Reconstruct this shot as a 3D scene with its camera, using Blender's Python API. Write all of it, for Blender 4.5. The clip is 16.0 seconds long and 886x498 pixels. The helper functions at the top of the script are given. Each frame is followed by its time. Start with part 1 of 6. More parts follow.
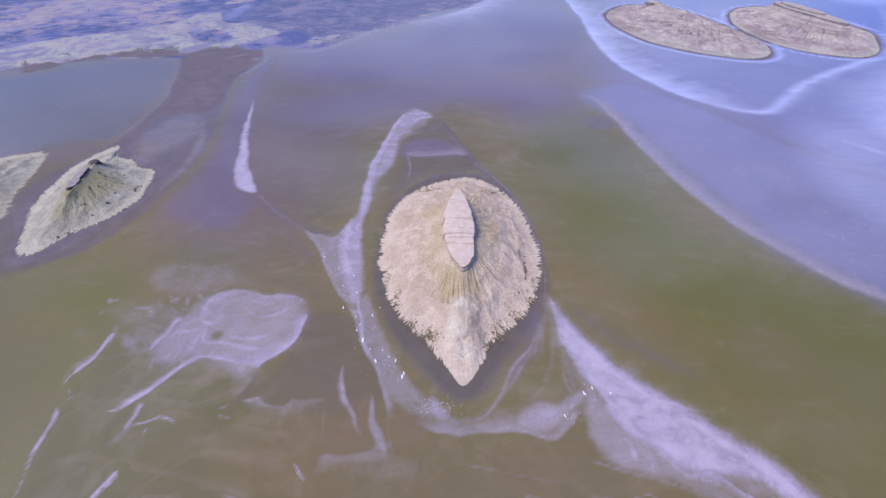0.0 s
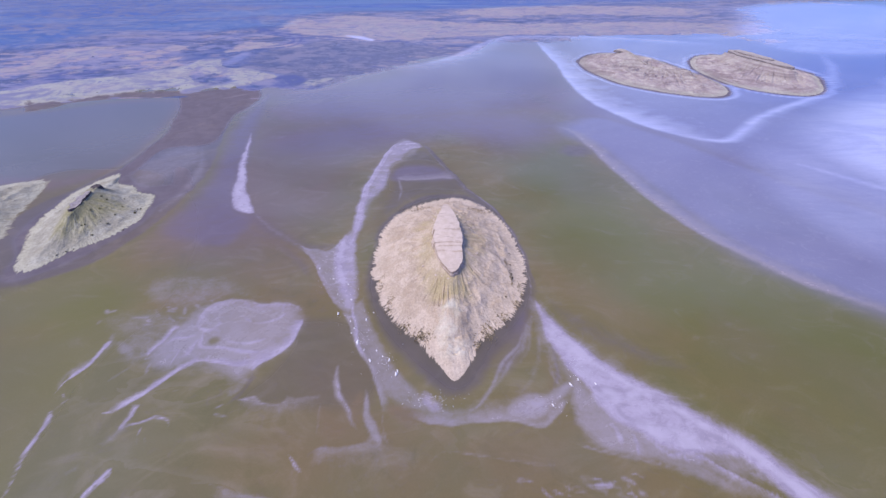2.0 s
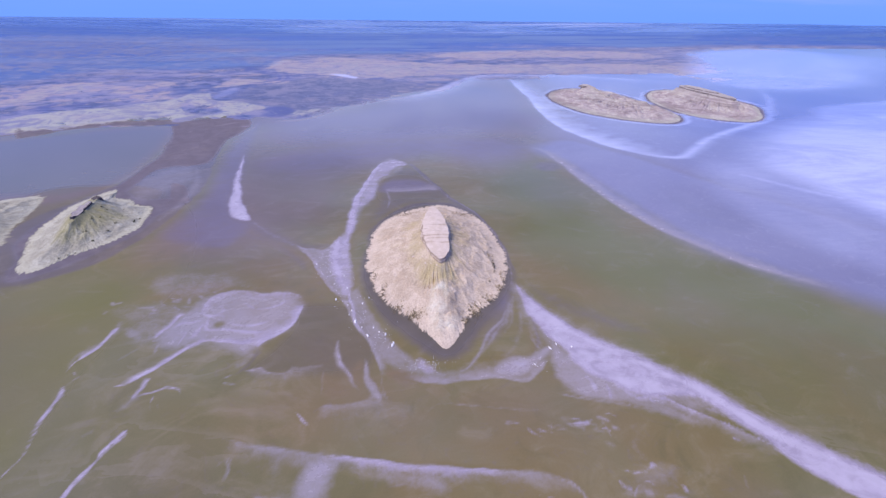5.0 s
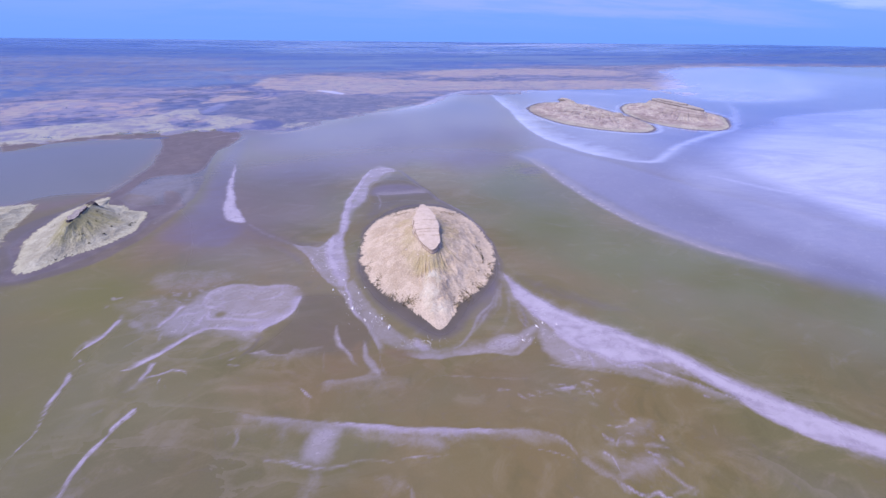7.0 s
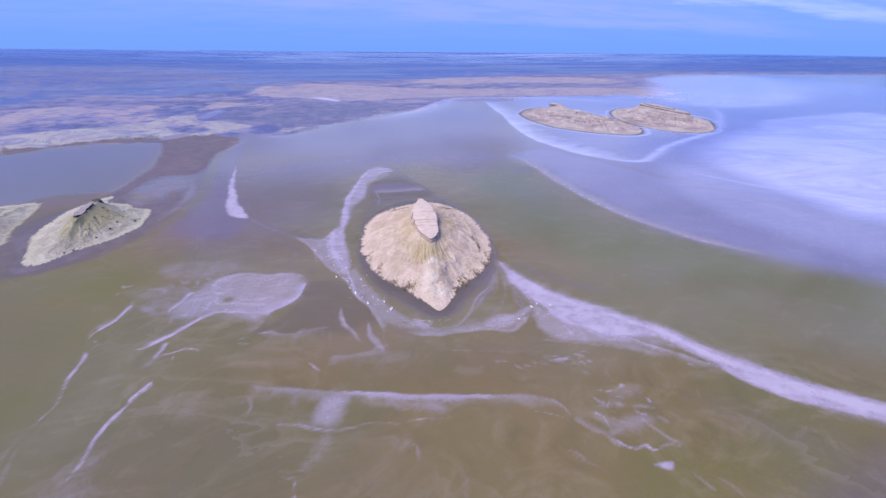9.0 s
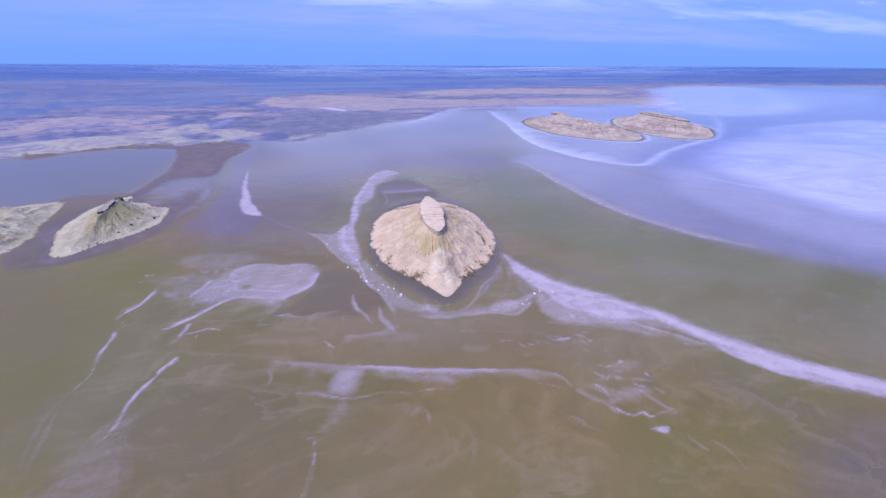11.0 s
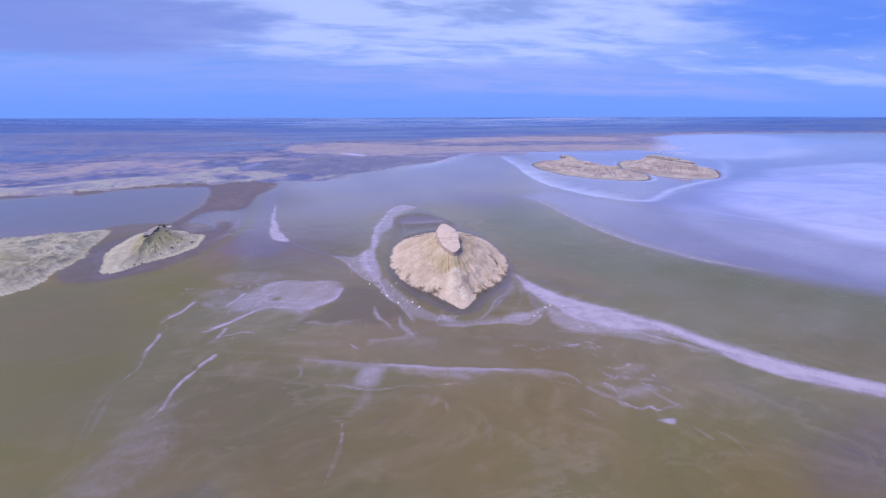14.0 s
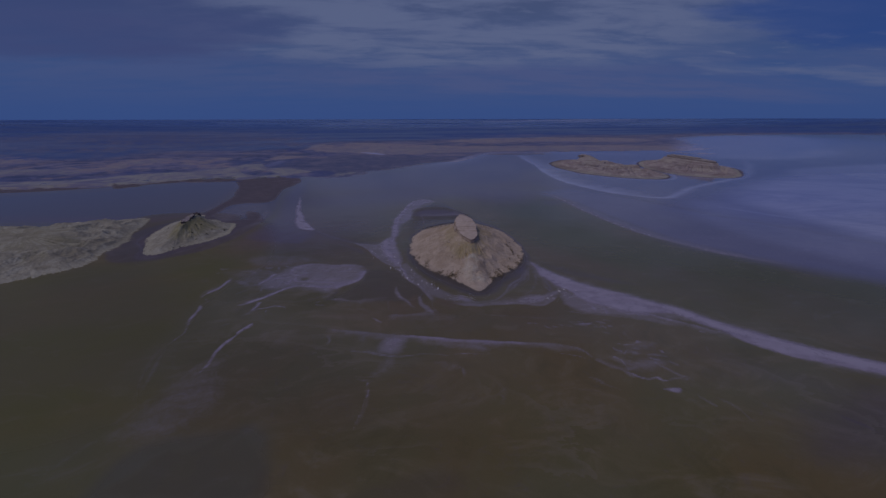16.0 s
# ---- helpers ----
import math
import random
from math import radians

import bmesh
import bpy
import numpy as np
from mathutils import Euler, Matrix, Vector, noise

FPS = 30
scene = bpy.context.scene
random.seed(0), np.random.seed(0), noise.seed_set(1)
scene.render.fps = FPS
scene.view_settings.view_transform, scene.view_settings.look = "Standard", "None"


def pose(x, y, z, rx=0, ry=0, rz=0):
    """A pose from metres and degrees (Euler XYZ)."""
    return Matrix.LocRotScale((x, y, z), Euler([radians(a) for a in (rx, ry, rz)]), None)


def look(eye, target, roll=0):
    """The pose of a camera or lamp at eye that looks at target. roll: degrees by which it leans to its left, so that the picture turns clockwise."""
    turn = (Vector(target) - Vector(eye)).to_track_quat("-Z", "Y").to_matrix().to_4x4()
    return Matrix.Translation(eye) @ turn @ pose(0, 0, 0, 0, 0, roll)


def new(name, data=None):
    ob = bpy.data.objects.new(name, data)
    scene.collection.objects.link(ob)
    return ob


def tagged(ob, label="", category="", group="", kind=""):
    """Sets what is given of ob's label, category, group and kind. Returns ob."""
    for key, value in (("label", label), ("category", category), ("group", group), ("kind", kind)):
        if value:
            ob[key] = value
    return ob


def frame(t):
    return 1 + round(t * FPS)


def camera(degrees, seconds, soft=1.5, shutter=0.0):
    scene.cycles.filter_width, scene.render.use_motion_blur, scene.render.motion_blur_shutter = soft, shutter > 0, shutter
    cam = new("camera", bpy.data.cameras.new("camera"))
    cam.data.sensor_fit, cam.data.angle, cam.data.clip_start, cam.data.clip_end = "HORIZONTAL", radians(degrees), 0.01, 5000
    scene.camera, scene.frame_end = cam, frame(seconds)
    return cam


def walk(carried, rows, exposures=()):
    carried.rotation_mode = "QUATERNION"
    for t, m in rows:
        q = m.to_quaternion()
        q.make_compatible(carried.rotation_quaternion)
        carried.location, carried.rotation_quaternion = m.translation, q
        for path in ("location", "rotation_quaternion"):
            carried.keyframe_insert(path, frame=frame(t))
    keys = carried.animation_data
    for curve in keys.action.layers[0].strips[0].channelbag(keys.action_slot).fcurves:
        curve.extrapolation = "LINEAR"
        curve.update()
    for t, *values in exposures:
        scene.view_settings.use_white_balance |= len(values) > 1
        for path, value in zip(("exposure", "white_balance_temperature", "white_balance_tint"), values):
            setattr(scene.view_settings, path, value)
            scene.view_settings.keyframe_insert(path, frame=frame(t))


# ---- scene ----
cam = camera(100.2, 16.0)
PATH = [
    (0, (-0.742, 1.838, 112.125), (-0.745, 3.288, 110.748), -0.5),
    (0.5, (-0.804, -1.665, 111.384), (-0.795, -0.189, 110.035), -0.5),
    (1, (-0.863, -5.618, 110.398), (-0.838, -4.108, 109.087), -0.4),
    (1.5, (-0.991, -9.212, 109.301), (-0.95, -7.664, 108.035), -0.2),
    (2, (-1.22, -13.002, 108.188), (-1.164, -11.415, 106.972), -0.0),
    (2.5, (-1.58, -16.495, 107.082), (-1.511, -14.877, 105.908), 0.2),
    (3, (-2.193, -20.56, 106.047), (-2.107, -18.917, 104.91), 0.3),
    (3.5, (-2.878, -24.275, 104.98), (-2.774, -22.616, 103.867), 0.4),
    (4, (-3.605, -28.456, 103.856), (-3.481, -26.787, 102.762), 0.5),
    (6.5, (-7.879, -47.335, 98.204), (-7.666, -45.622, 97.195), 0.6),
    (7, (-8.631, -50.398, 97.049), (-8.397, -48.675, 96.061), 0.6),
    (7.5, (-9.493, -53.096, 95.895), (-9.242, -51.368, 94.92), 0.7),
    (8, (-10.234, -55.773, 94.782), (-9.972, -54.041, 93.817), 0.6),
    (8.5, (-11.075, -58.491, 93.781), (-10.809, -56.755, 92.823), 0.6),
    (9, (-11.914, -61.457, 92.734), (-11.648, -59.716, 91.784), 0.5),
    (11.5, (-16.009, -75.121, 87.101), (-15.762, -73.338, 86.229), 0.2),
    (12, (-16.828, -77.907, 85.953), (-16.587, -76.108, 85.114), 0.1),
    (12.5, (-17.533, -80.618, 84.982), (-17.299, -78.8, 84.183), 0.0),
    (13, (-18.029, -83.409, 83.816), (-17.805, -81.568, 83.067), -0.1),
    (13.5, (-18.674, -86.347, 82.879), (-18.46, -84.487, 82.174), -0.2),
    (14, (-19.31, -89.021, 81.846), (-19.11, -87.149, 81.169), -0.1),
    (14.5, (-19.757, -91.549, 80.611), (-19.573, -89.672, 79.946), -0.1),
    (15, (-20.316, -94.187, 79.35), (-20.152, -92.308, 78.685), -0.0),
    (15.5, (-20.999, -97.119, 78.03), (-20.857, -95.238, 77.367), 0.0),
    (16, (-21.468, -100.047, 77.181), (-21.354, -98.165, 76.513), -0.1),
]
FADE = [(0.0, 0.28, 6500, 10), (3.0, 0.31, 6500, 11), (7.0, 0.40, 6500, 13), (12.0, 0.40, 6500, 15), (13.2, 0.31, 6500, 15), (14.1, 0.20, 6500, 15), (14.5, -0.04, 6500, 15), (15.0, -0.59, 6500, 15),
        (15.5, -1.18, 6500, 15), (16.0, -2.04, 6500, 15)]
walk(cam, [(t, look(e, g, r)) for t, e, g, r in PATH], FADE)


# ---------- light ----------
SUN_ELEVATION, SUN_AZIMUTH = 60.0, -112.0      # degrees; azimuth from +y towards +x

sun_data = bpy.data.lights.new("sun", "SUN")
sun_data.energy, sun_data.angle, sun_data.color = 3.0, radians(12.0), (1.0, 0.91, 0.79)
sun = new("sun", sun_data)
az, el = radians(SUN_AZIMUTH), radians(SUN_ELEVATION)
sun.matrix_world = look((900 * math.sin(az) * math.cos(el), 900 * math.cos(az) * math.cos(el), 900 * math.sin(el)), (0, 0, 0))


class Nodes:
    """Short hand for wiring a node tree."""

    def __init__(self, tree):
        self.tree = tree
        tree.nodes.clear()

    def add(self, kind, inputs=None, **props):
        node = self.tree.nodes.new(kind)
        for key, value in props.items():
            setattr(node, key, value)
        for key, value in (inputs or {}).items():
            self.put(node.inputs[key], value)
        return node

    def put(self, socket, value):
        if isinstance(value, bpy.types.NodeSocket):
            self.tree.links.new(value, socket)
        else:
            socket.default_value = value

    def math(self, op, a, b=0.0, c=0.0, clamp=False):
        return self.add("ShaderNodeMath", {0: a, 1: b, 2: c}, operation=op, use_clamp=clamp).outputs[0]

    def mix(self, fac, a, b, blend="MIX"):
        node = self.add("ShaderNodeMix", data_type="RGBA", blend_type=blend, clamp_factor=True)
        self.put(node.inputs[0], fac)
        self.put(node.inputs[6], a)
        self.put(node.inputs[7], b)
        return node.outputs[2]

    def noise(self, vector, scale, detail=5.0, rough=0.55, distortion=0.0):
        return self.add("ShaderNodeTexNoise", {"Vector": vector, "Scale": scale, "Detail": detail, "Roughness": rough,
                                               "Distortion": distortion}).outputs["Fac"]

    def step(self, value, lo, hi, out_lo=0.0, out_hi=1.0):
        return self.add("ShaderNodeMapRange", {"Value": value, "From Min": lo, "From Max": hi, "To Min": out_lo, "To Max": out_hi},
                        interpolation_type="SMOOTHSTEP").outputs[0]

    def scaled(self, vector, scale, rot=0.0):
        return self.add("ShaderNodeMapping", {"Vector": vector, "Scale": scale, "Rotation": (0, 0, radians(rot))}).outputs[0]


def rgb(r, g, b):
    return (r, g, b, 1.0)


def make_world():
    world = bpy.data.worlds.new("sky")
    scene.world = world
    world.use_nodes = True
    n = Nodes(world.node_tree)
    sky = n.add("ShaderNodeTexSky", sky_type="NISHITA", sun_disc=False, sun_elevation=el, sun_rotation=az, altitude=100.0,
                air_density=1.0, dust_density=0.4, ozone_density=3.0)
    direction = n.add("ShaderNodeTexCoord").outputs["Generated"]
    parts = n.add("ShaderNodeSeparateXYZ", {0: direction})
    height = n.math("MAXIMUM", parts.outputs[2], 0.0)
    lift = n.math("ADD", height, 0.10)
    flat = n.add("ShaderNodeCombineXYZ", {0: n.math("DIVIDE", parts.outputs[0], lift), 1: n.math("DIVIDE", parts.outputs[1], lift)}).outputs[0]
    tint = n.mix(1.0, sky.outputs[0], rgb(*SKY_TINT), "MULTIPLY")
    # low hazy blue above the horizon
    haze = n.step(height, 0.0, 0.30, 1.0, 0.0)
    tint = n.mix(n.math("MULTIPLY", haze, 0.95), tint, rgb(*SKY_LOW))
    wander = n.add("ShaderNodeTexNoise", {"Vector": n.scaled(flat, (0.55, 1.0, 1.0)), "Scale": 1.0, "Detail": 7.0, "Roughness": 0.62})
    pushed = n.add("ShaderNodeVectorMath", {0: wander.outputs["Color"], 1: (0.5, 0.5, 0.5)}, operation="SUBTRACT").outputs[0]
    pushed = n.add("ShaderNodeVectorMath", {0: pushed, 1: (2.2, 1.5, 0.0)}, operation="MULTIPLY").outputs[0]
    at = n.add("ShaderNodeSeparateXYZ", {0: n.add("ShaderNodeVectorMath", {0: flat, 1: pushed}, operation="ADD").outputs[0]})

    def bank(u, v, half_u, half_v, hard=0.3):
        a = n.math("DIVIDE", n.math("SUBTRACT", at.outputs[0], u), half_u)
        b = n.math("DIVIDE", n.math("SUBTRACT", at.outputs[1], v), half_v)
        return n.step(n.math("ADD", n.math("MULTIPLY", a, a), n.math("MULTIPLY", b, b)), hard, 1.5, 1.0, 0.0)

    broad = n.noise(n.scaled(flat, (0.30, 0.62, 1.0), 8), 1.0, 6.0, 0.58, 0.4)
    fine = n.noise(n.scaled(flat, (1.1, 2.6, 1.0), -6), 1.0, 7.0, 0.62, 0.3)
    cover = n.math("ADD", n.math("MULTIPLY", broad, 0.62), n.math("MULTIPLY", fine, 0.38))
    low = n.step(height, 0.0, 0.11, 0.0, 1.0)
    veil = n.math("MULTIPLY", n.step(cover, 0.40, 0.58), n.math("MULTIPLY", low, 0.55))
    colour = n.mix(veil, tint, rgb(*CLOUD_MID))
    colour = n.mix(n.math("MULTIPLY", bank(2.0, 5.3, 3.6, 0.9), n.step(fine, 0.36, 0.60, 0.35, 0.75)), colour, rgb(*CLOUD_MID))
    bright = n.math("MULTIPLY", bank(0.5, 3.35, 2.4, 1.35, 0.2), n.step(fine, 0.36, 0.58, 0.35, 1.0))
    colour = n.mix(n.math("MULTIPLY", bright, 0.95), colour, rgb(*CLOUD_LIGHT))
    colour = n.mix(n.math("MULTIPLY", bank(4.2, 4.05, 1.7, 0.26, 0.0), n.step(fine, 0.4, 0.6, 0.2, 0.6)), colour, rgb(*CLOUD_LIGHT))
    puffs = n.math("MULTIPLY", n.step(n.noise(n.scaled(flat, (2.4, 4.6, 1.0), 10), 1.0, 5.0, 0.6, 0.4), 0.56, 0.70), bank(2.3, 3.2, 1.7, 0.9))
    colour = n.mix(n.math("MULTIPLY", puffs, 0.7), colour, rgb(*CLOUD_LIGHT))
    gloom = n.math("MULTIPLY", bank(-2.35, 3.2, 1.3, 0.95, 0.3), n.step(broad, 0.35, 0.6, 0.7, 1.0))
    colour = n.mix(n.math("MULTIPLY", gloom, 0.85), colour, rgb(*CLOUD_DARK))
    colour = n.mix(n.math("MULTIPLY", bank(2.9, 2.75, 1.0, 0.42, 0.2), 0.75), colour, rgb(*SKY_CLEAR))
    # torn cloud over the rest of the sky
    rest = n.math("MULTIPLY", n.step(cover, 0.44, 0.58), n.step(at.outputs[1], 1.6, 2.4, 0.85, 0.0))
    colour = n.mix(rest, colour, n.mix(n.step(broad, 0.42, 0.6), rgb(*CLOUD_LIGHT), rgb(*CLOUD_MID)))
    back = n.add("ShaderNodeBackground", {"Color": colour, "Strength": SKY_STRENGTH})
    n.add("ShaderNodeOutputWorld", {"Surface": back.outputs[0]})


SKY_STRENGTH = 0.10
SKY_TINT = (0.62, 0.66, 1.0)
SKY_LOW = (1.3, 2.92, 8.8)
CLOUD_LIGHT = (3.9, 5.1, 9.3)
CLOUD_MID = (2.55, 3.55, 8.2)
SKY_CLEAR = (0.85, 2.25, 8.2)
CLOUD_DARK = (1.75, 2.45, 6.5)
make_world()


# ---------- smooth random fields ----------
def lattice(x, y, seed):
    """Value noise, 0 to 1, at the places x, y of a unit lattice."""
    rng = np.random.RandomState(seed)
    table = rng.rand(256, 256)
    xi, yi = np.floor(x).astype(int), np.floor(y).astype(int)
    u, v = x - xi, y - yi
    u, v = u * u * (3 - 2 * u), v * v * (3 - 2 * v)
    a, b = table[xi % 256, yi % 256], table[(xi + 1) % 256, yi % 256]
    c, d = table[xi % 256, (yi + 1) % 256], table[(xi + 1) % 256, (yi + 1) % 256]
    return (a * (1 - u) + b * u) * (1 - v) + (c * (1 - u) + d * u) * v


def field(x, y, size, octaves=4, seed=0, ridged=False):
    """Fractal noise of that largest size in metres, -1 to 1."""
    total, weight, norm = 0.0, 1.0, 0.0
    for i in range(octaves):
        k = lattice(x / size + 17.3 * i, y / size - 9.1 * i, seed + i) * 2 - 1
        total, norm = total + weight * ((1 - 2 * np.abs(k)) if ridged else k), norm + weight
        weight, size = weight * 0.5, size * 0.5
    return total / norm


def smooth(v, lo, hi):
    t = np.clip((v - lo) / (hi - lo), 0, 1)
    return t * t * (3 - 2 * t)


def rounded(points, closed, steps=5):
    """Points of a smooth line through the given ones."""
    p = np.array(points, float)
    n = len(p)
    out = []
    for i in range(n if closed else n - 1):
        if closed:
            a, b, c, d = p[(i - 1) % n], p[i], p[(i + 1) % n], p[(i + 2) % n]
        else:
            a, b, c, d = p[max(i - 1, 0)], p[i], p[i + 1], p[min(i + 2, n - 1)]
        for k in range(steps):
            t = k / steps
            out.append(0.5 * (2 * b + (c - a) * t + (2 * a - 5 * b + 4 * c - d) * t * t + (3 * b - a - 3 * c + d) * t ** 3))
    if not closed:
        out.append(p[-1])
    return np.array(out)


# ---------- materials ----------
def material(name):
    m = bpy.data.materials.new(name)
    m.use_nodes = True
    return m, Nodes(m.node_tree)


def finish(n, colour, roughness, bump=None, strength=0.4, distance=0.1, specular=0.5, ior=1.45):
    shader = n.add("ShaderNodeBsdfPrincipled", {"Base Color": colour, "Roughness": roughness, "Specular IOR Level": specular, "IOR": ior})
    if bump is not None:
        n.put(shader.inputs["Normal"], n.add("ShaderNodeBump", {"Height": bump, "Strength": strength, "Distance": distance}).outputs[0])
    n.add("ShaderNodeOutputMaterial", {"Surface": shader.outputs[0]})


def ground_material():
    """Wet brine mud, salt crust, dry sand and steppe, told apart by the sheet's own attributes."""
    m, n = material("salt_lake_bed")
    place = n.add("ShaderNodeNewGeometry").outputs["Position"]
    a = n.add("ShaderNodeAttribute", attribute_name="cover_a")
    b = n.add("ShaderNodeAttribute", attribute_name="cover_b")
    sa = n.add("ShaderNodeSeparateColor", {0: a.outputs["Color"]}).outputs
    sb = n.add("ShaderNodeSeparateColor", {0: b.outputs["Color"]}).outputs
    salt, olive, dark, film = sa[0], sa[1], sa[2], a.outputs["Alpha"]
    sand, scrub, wet, far = sb[0], sb[1], sb[2], b.outputs["Alpha"]
    third = n.add("ShaderNodeAttribute", attribute_name="cover_c")
    sc = n.add("ShaderNodeSeparateColor", {0: third.outputs["Color"]}).outputs
    flat, rust, bluish, bright = sc[0], sc[1], sc[2], third.outputs["Alpha"]
    fourth = n.add("ShaderNodeAttribute", attribute_name="cover_d")
    sd = n.add("ShaderNodeSeparateColor", {0: fourth.outputs["Color"]}).outputs
    matte_at = fourth.outputs["Alpha"]
    violet_at, teal_at, beige_at = sd[0], sd[1], sd[2]
    fifth = n.add("ShaderNodeAttribute", attribute_name="cover_e")
    se, far_haze_at = n.add("ShaderNodeSeparateColor", {0: fifth.outputs["Color"]}).outputs, fifth.outputs["Alpha"]
    blue_at, plain_at, umber_at = se[0], se[1], se[2]
    firm_at = n.add("ShaderNodeAttribute", attribute_name="cover_f").outputs["Fac"]
    broad = n.noise(place, 0.016, 5.0, 0.55, 0.6)
    middle = n.noise(place, 0.09, 6.0, 0.6, 0.8)
    fine = n.noise(place, 0.7, 6.0, 0.65, 0.3)
    grain = n.noise(place, 4.0, 4.0, 0.6)
    drift = n.noise(n.scaled(place, (0.030, 0.16, 0.1), 14), 1.0, 6.0, 0.6, 1.2)

    def edge(value, amount, width, *grains):
        total = n.math("SUBTRACT", grains[0], 0.5)
        if len(grains) > 1:
            total = n.math("ADD", total, n.math("SUBTRACT", grains[1], 0.5))
        return n.step(n.math("MULTIPLY_ADD", total, amount, value), 0.5 - width, 0.5 + width)

    swirl = n.noise(n.scaled(place, (0.035, 0.060, 0.1), -18), 1.0, 7.0, 0.64, 2.2)
    curdle = n.noise(n.scaled(place, (0.16, 0.22, 0.2), 30), 1.0, 7.0, 0.66, 1.6)
    speck = n.noise(place, 1.7, 5.0, 0.7)
    grains = n.math("ADD", n.math("MULTIPLY", swirl, 0.34), n.math("ADD", n.math("MULTIPLY", curdle, 0.40), n.math("MULTIPLY", fine, 0.26)))
    lumps = n.math("SUBTRACT", grains, 0.5)

    mud = n.mix(n.step(broad, 0.36, 0.64), rgb(*MUD_A), rgb(*MUD_B))
    mud = n.mix(n.math("MULTIPLY", n.step(swirl, 0.44, 0.68), 0.5), mud, rgb(*MUD_C))
    mud = n.mix(n.math("MULTIPLY", n.step(middle, 0.50, 0.72), 0.5), mud, rgb(*MUD_D))
    mud = n.mix(n.math("MULTIPLY", n.step(curdle, 0.54, 0.72), 0.35), mud, rgb(*DARK_B))
    hue = n.noise(place, 0.011, 4.0, 0.5, 1.0)
    green = n.mix(n.step(hue, 0.36, 0.64), rgb(*OLIVE_A), rgb(*OLIVE_B))
    mud = n.mix(n.math("MULTIPLY", olive, n.step(broad, 0.3, 0.6, 0.70, 1.0)), mud, green)
    wetmud = n.mix(n.step(middle, 0.35, 0.65), rgb(*DARK_A), rgb(*DARK_B))
    wetmud = n.mix(n.math("MULTIPLY", n.step(hue, 0.40, 0.60), 0.7), wetmud, rgb(*DARK_C))
    mud = n.mix(n.math("MULTIPLY", n.step(n.math("MULTIPLY_ADD", lumps, 0.9, dark), 0.10, 0.90), 0.95), mud, wetmud)
    mud = n.mix(n.math("MULTIPLY", umber_at, n.step(middle, 0.3, 0.7, 1.0, 0.75)), mud, rgb(*UMBER))
    violet = n.mix(n.step(hue, 0.38, 0.62), rgb(*WET_A), rgb(*WET_B))
    violet = n.mix(n.math("MULTIPLY", n.step(broad, 0.44, 0.66), 0.6), violet, rgb(*WET_C))
    mud = n.mix(n.math("MULTIPLY", wet, 0.9), mud, violet)
    mud = n.mix(n.math("MULTIPLY", rust, n.step(swirl, 0.35, 0.65, 0.5, 1.0)), mud, rgb(*RUST))
    mud = n.mix(n.math("MULTIPLY", violet_at, n.step(swirl, 0.3, 0.6, 0.7, 1.0)), mud, rgb(*VIOLET))
    mud = n.mix(n.math("MULTIPLY", teal_at, n.step(broad, 0.3, 0.6, 0.6, 1.0)), mud, rgb(*TEAL))
    matte = n.step(n.math("MULTIPLY_ADD", lumps, 0.8, matte_at), 0.15, 0.85)
    mud = n.mix(n.math("MULTIPLY", matte, 0.8), mud, n.mix(n.step(middle, 0.36, 0.64), rgb(*MATTE_A), rgb(*MATTE_B)))
    mud = n.mix(bluish, mud, rgb(*POND))
    # even salt flat under a skin of brine
    sheet = n.mix(n.step(hue, 0.36, 0.64), rgb(*FLAT_A), rgb(*FLAT_B))
    sheet = n.mix(n.math("MULTIPLY", n.step(broad, 0.46, 0.64), 0.5), sheet, rgb(*FLAT_C))
    sheet = n.mix(n.math("MULTIPLY", n.step(curdle, 0.52, 0.70), 0.18), sheet, rgb(*SALT_C))
    mud = n.mix(n.math("MULTIPLY", flat, 0.96), mud, sheet)
    # fine tide lines left by drying brine
    tide = n.noise(n.scaled(place, (0.020, 0.034, 0.1), 25), 1.0, 5.0, 0.55, 1.0)
    off = n.math("SUBTRACT", tide, 0.5)
    line = n.step(n.math("ABSOLUTE", off), 0.0, 0.007, 1.0, 0.0)
    behind = n.math("MULTIPLY", n.step(off, 0.0, 0.004), n.step(off, 0.0, 0.09, 1.0, 0.0))
    wake = n.math("MULTIPLY", n.math("MAXIMUM", n.math("MULTIPLY", line, 0.42), n.math("MULTIPLY", behind, 0.40)), n.step(broad, 0.46, 0.62, 0.06, 0.45))
    wake = n.math("MULTIPLY", wake, n.math("SUBTRACT", 1.0, n.math("MAXIMUM", flat, n.math("MAXIMUM", olive, wet)), clamp=True))
    mud = n.mix(wake, mud, rgb(*TIDE))
    # thin salt film
    thin = n.math("MULTIPLY", n.step(n.math("MULTIPLY_ADD", lumps, 1.15, film), 0.12, 1.0), n.step(film, 0.0, 0.10))
    thin = n.math("MAXIMUM", thin, n.math("MULTIPLY", n.step(swirl, 0.55, 0.76), 0.13))
    mud = n.mix(thin, mud, n.mix(n.step(hue, 0.36, 0.62), rgb(*FILM), rgb(*FILM_B)))
    # steppe beyond the lake, with the blue haze of distance in its colours
    strips = n.noise(n.scaled(place, (0.0055, 0.0085, 0.01), 12), 1.0, 8.0, 0.70, 1.8)
    clumps = n.noise(n.scaled(place, (0.013, 0.015, 0.01), -9), 1.0, 8.0, 0.70, 1.6)
    frill = n.noise(n.scaled(place, (0.040, 0.046, 0.05), 20), 1.0, 7.0, 0.70, 1.0)
    vast = n.noise(n.scaled(place, (0.0011, 0.0032, 0.01), 5), 1.0, 8.0, 0.66, 0.8)
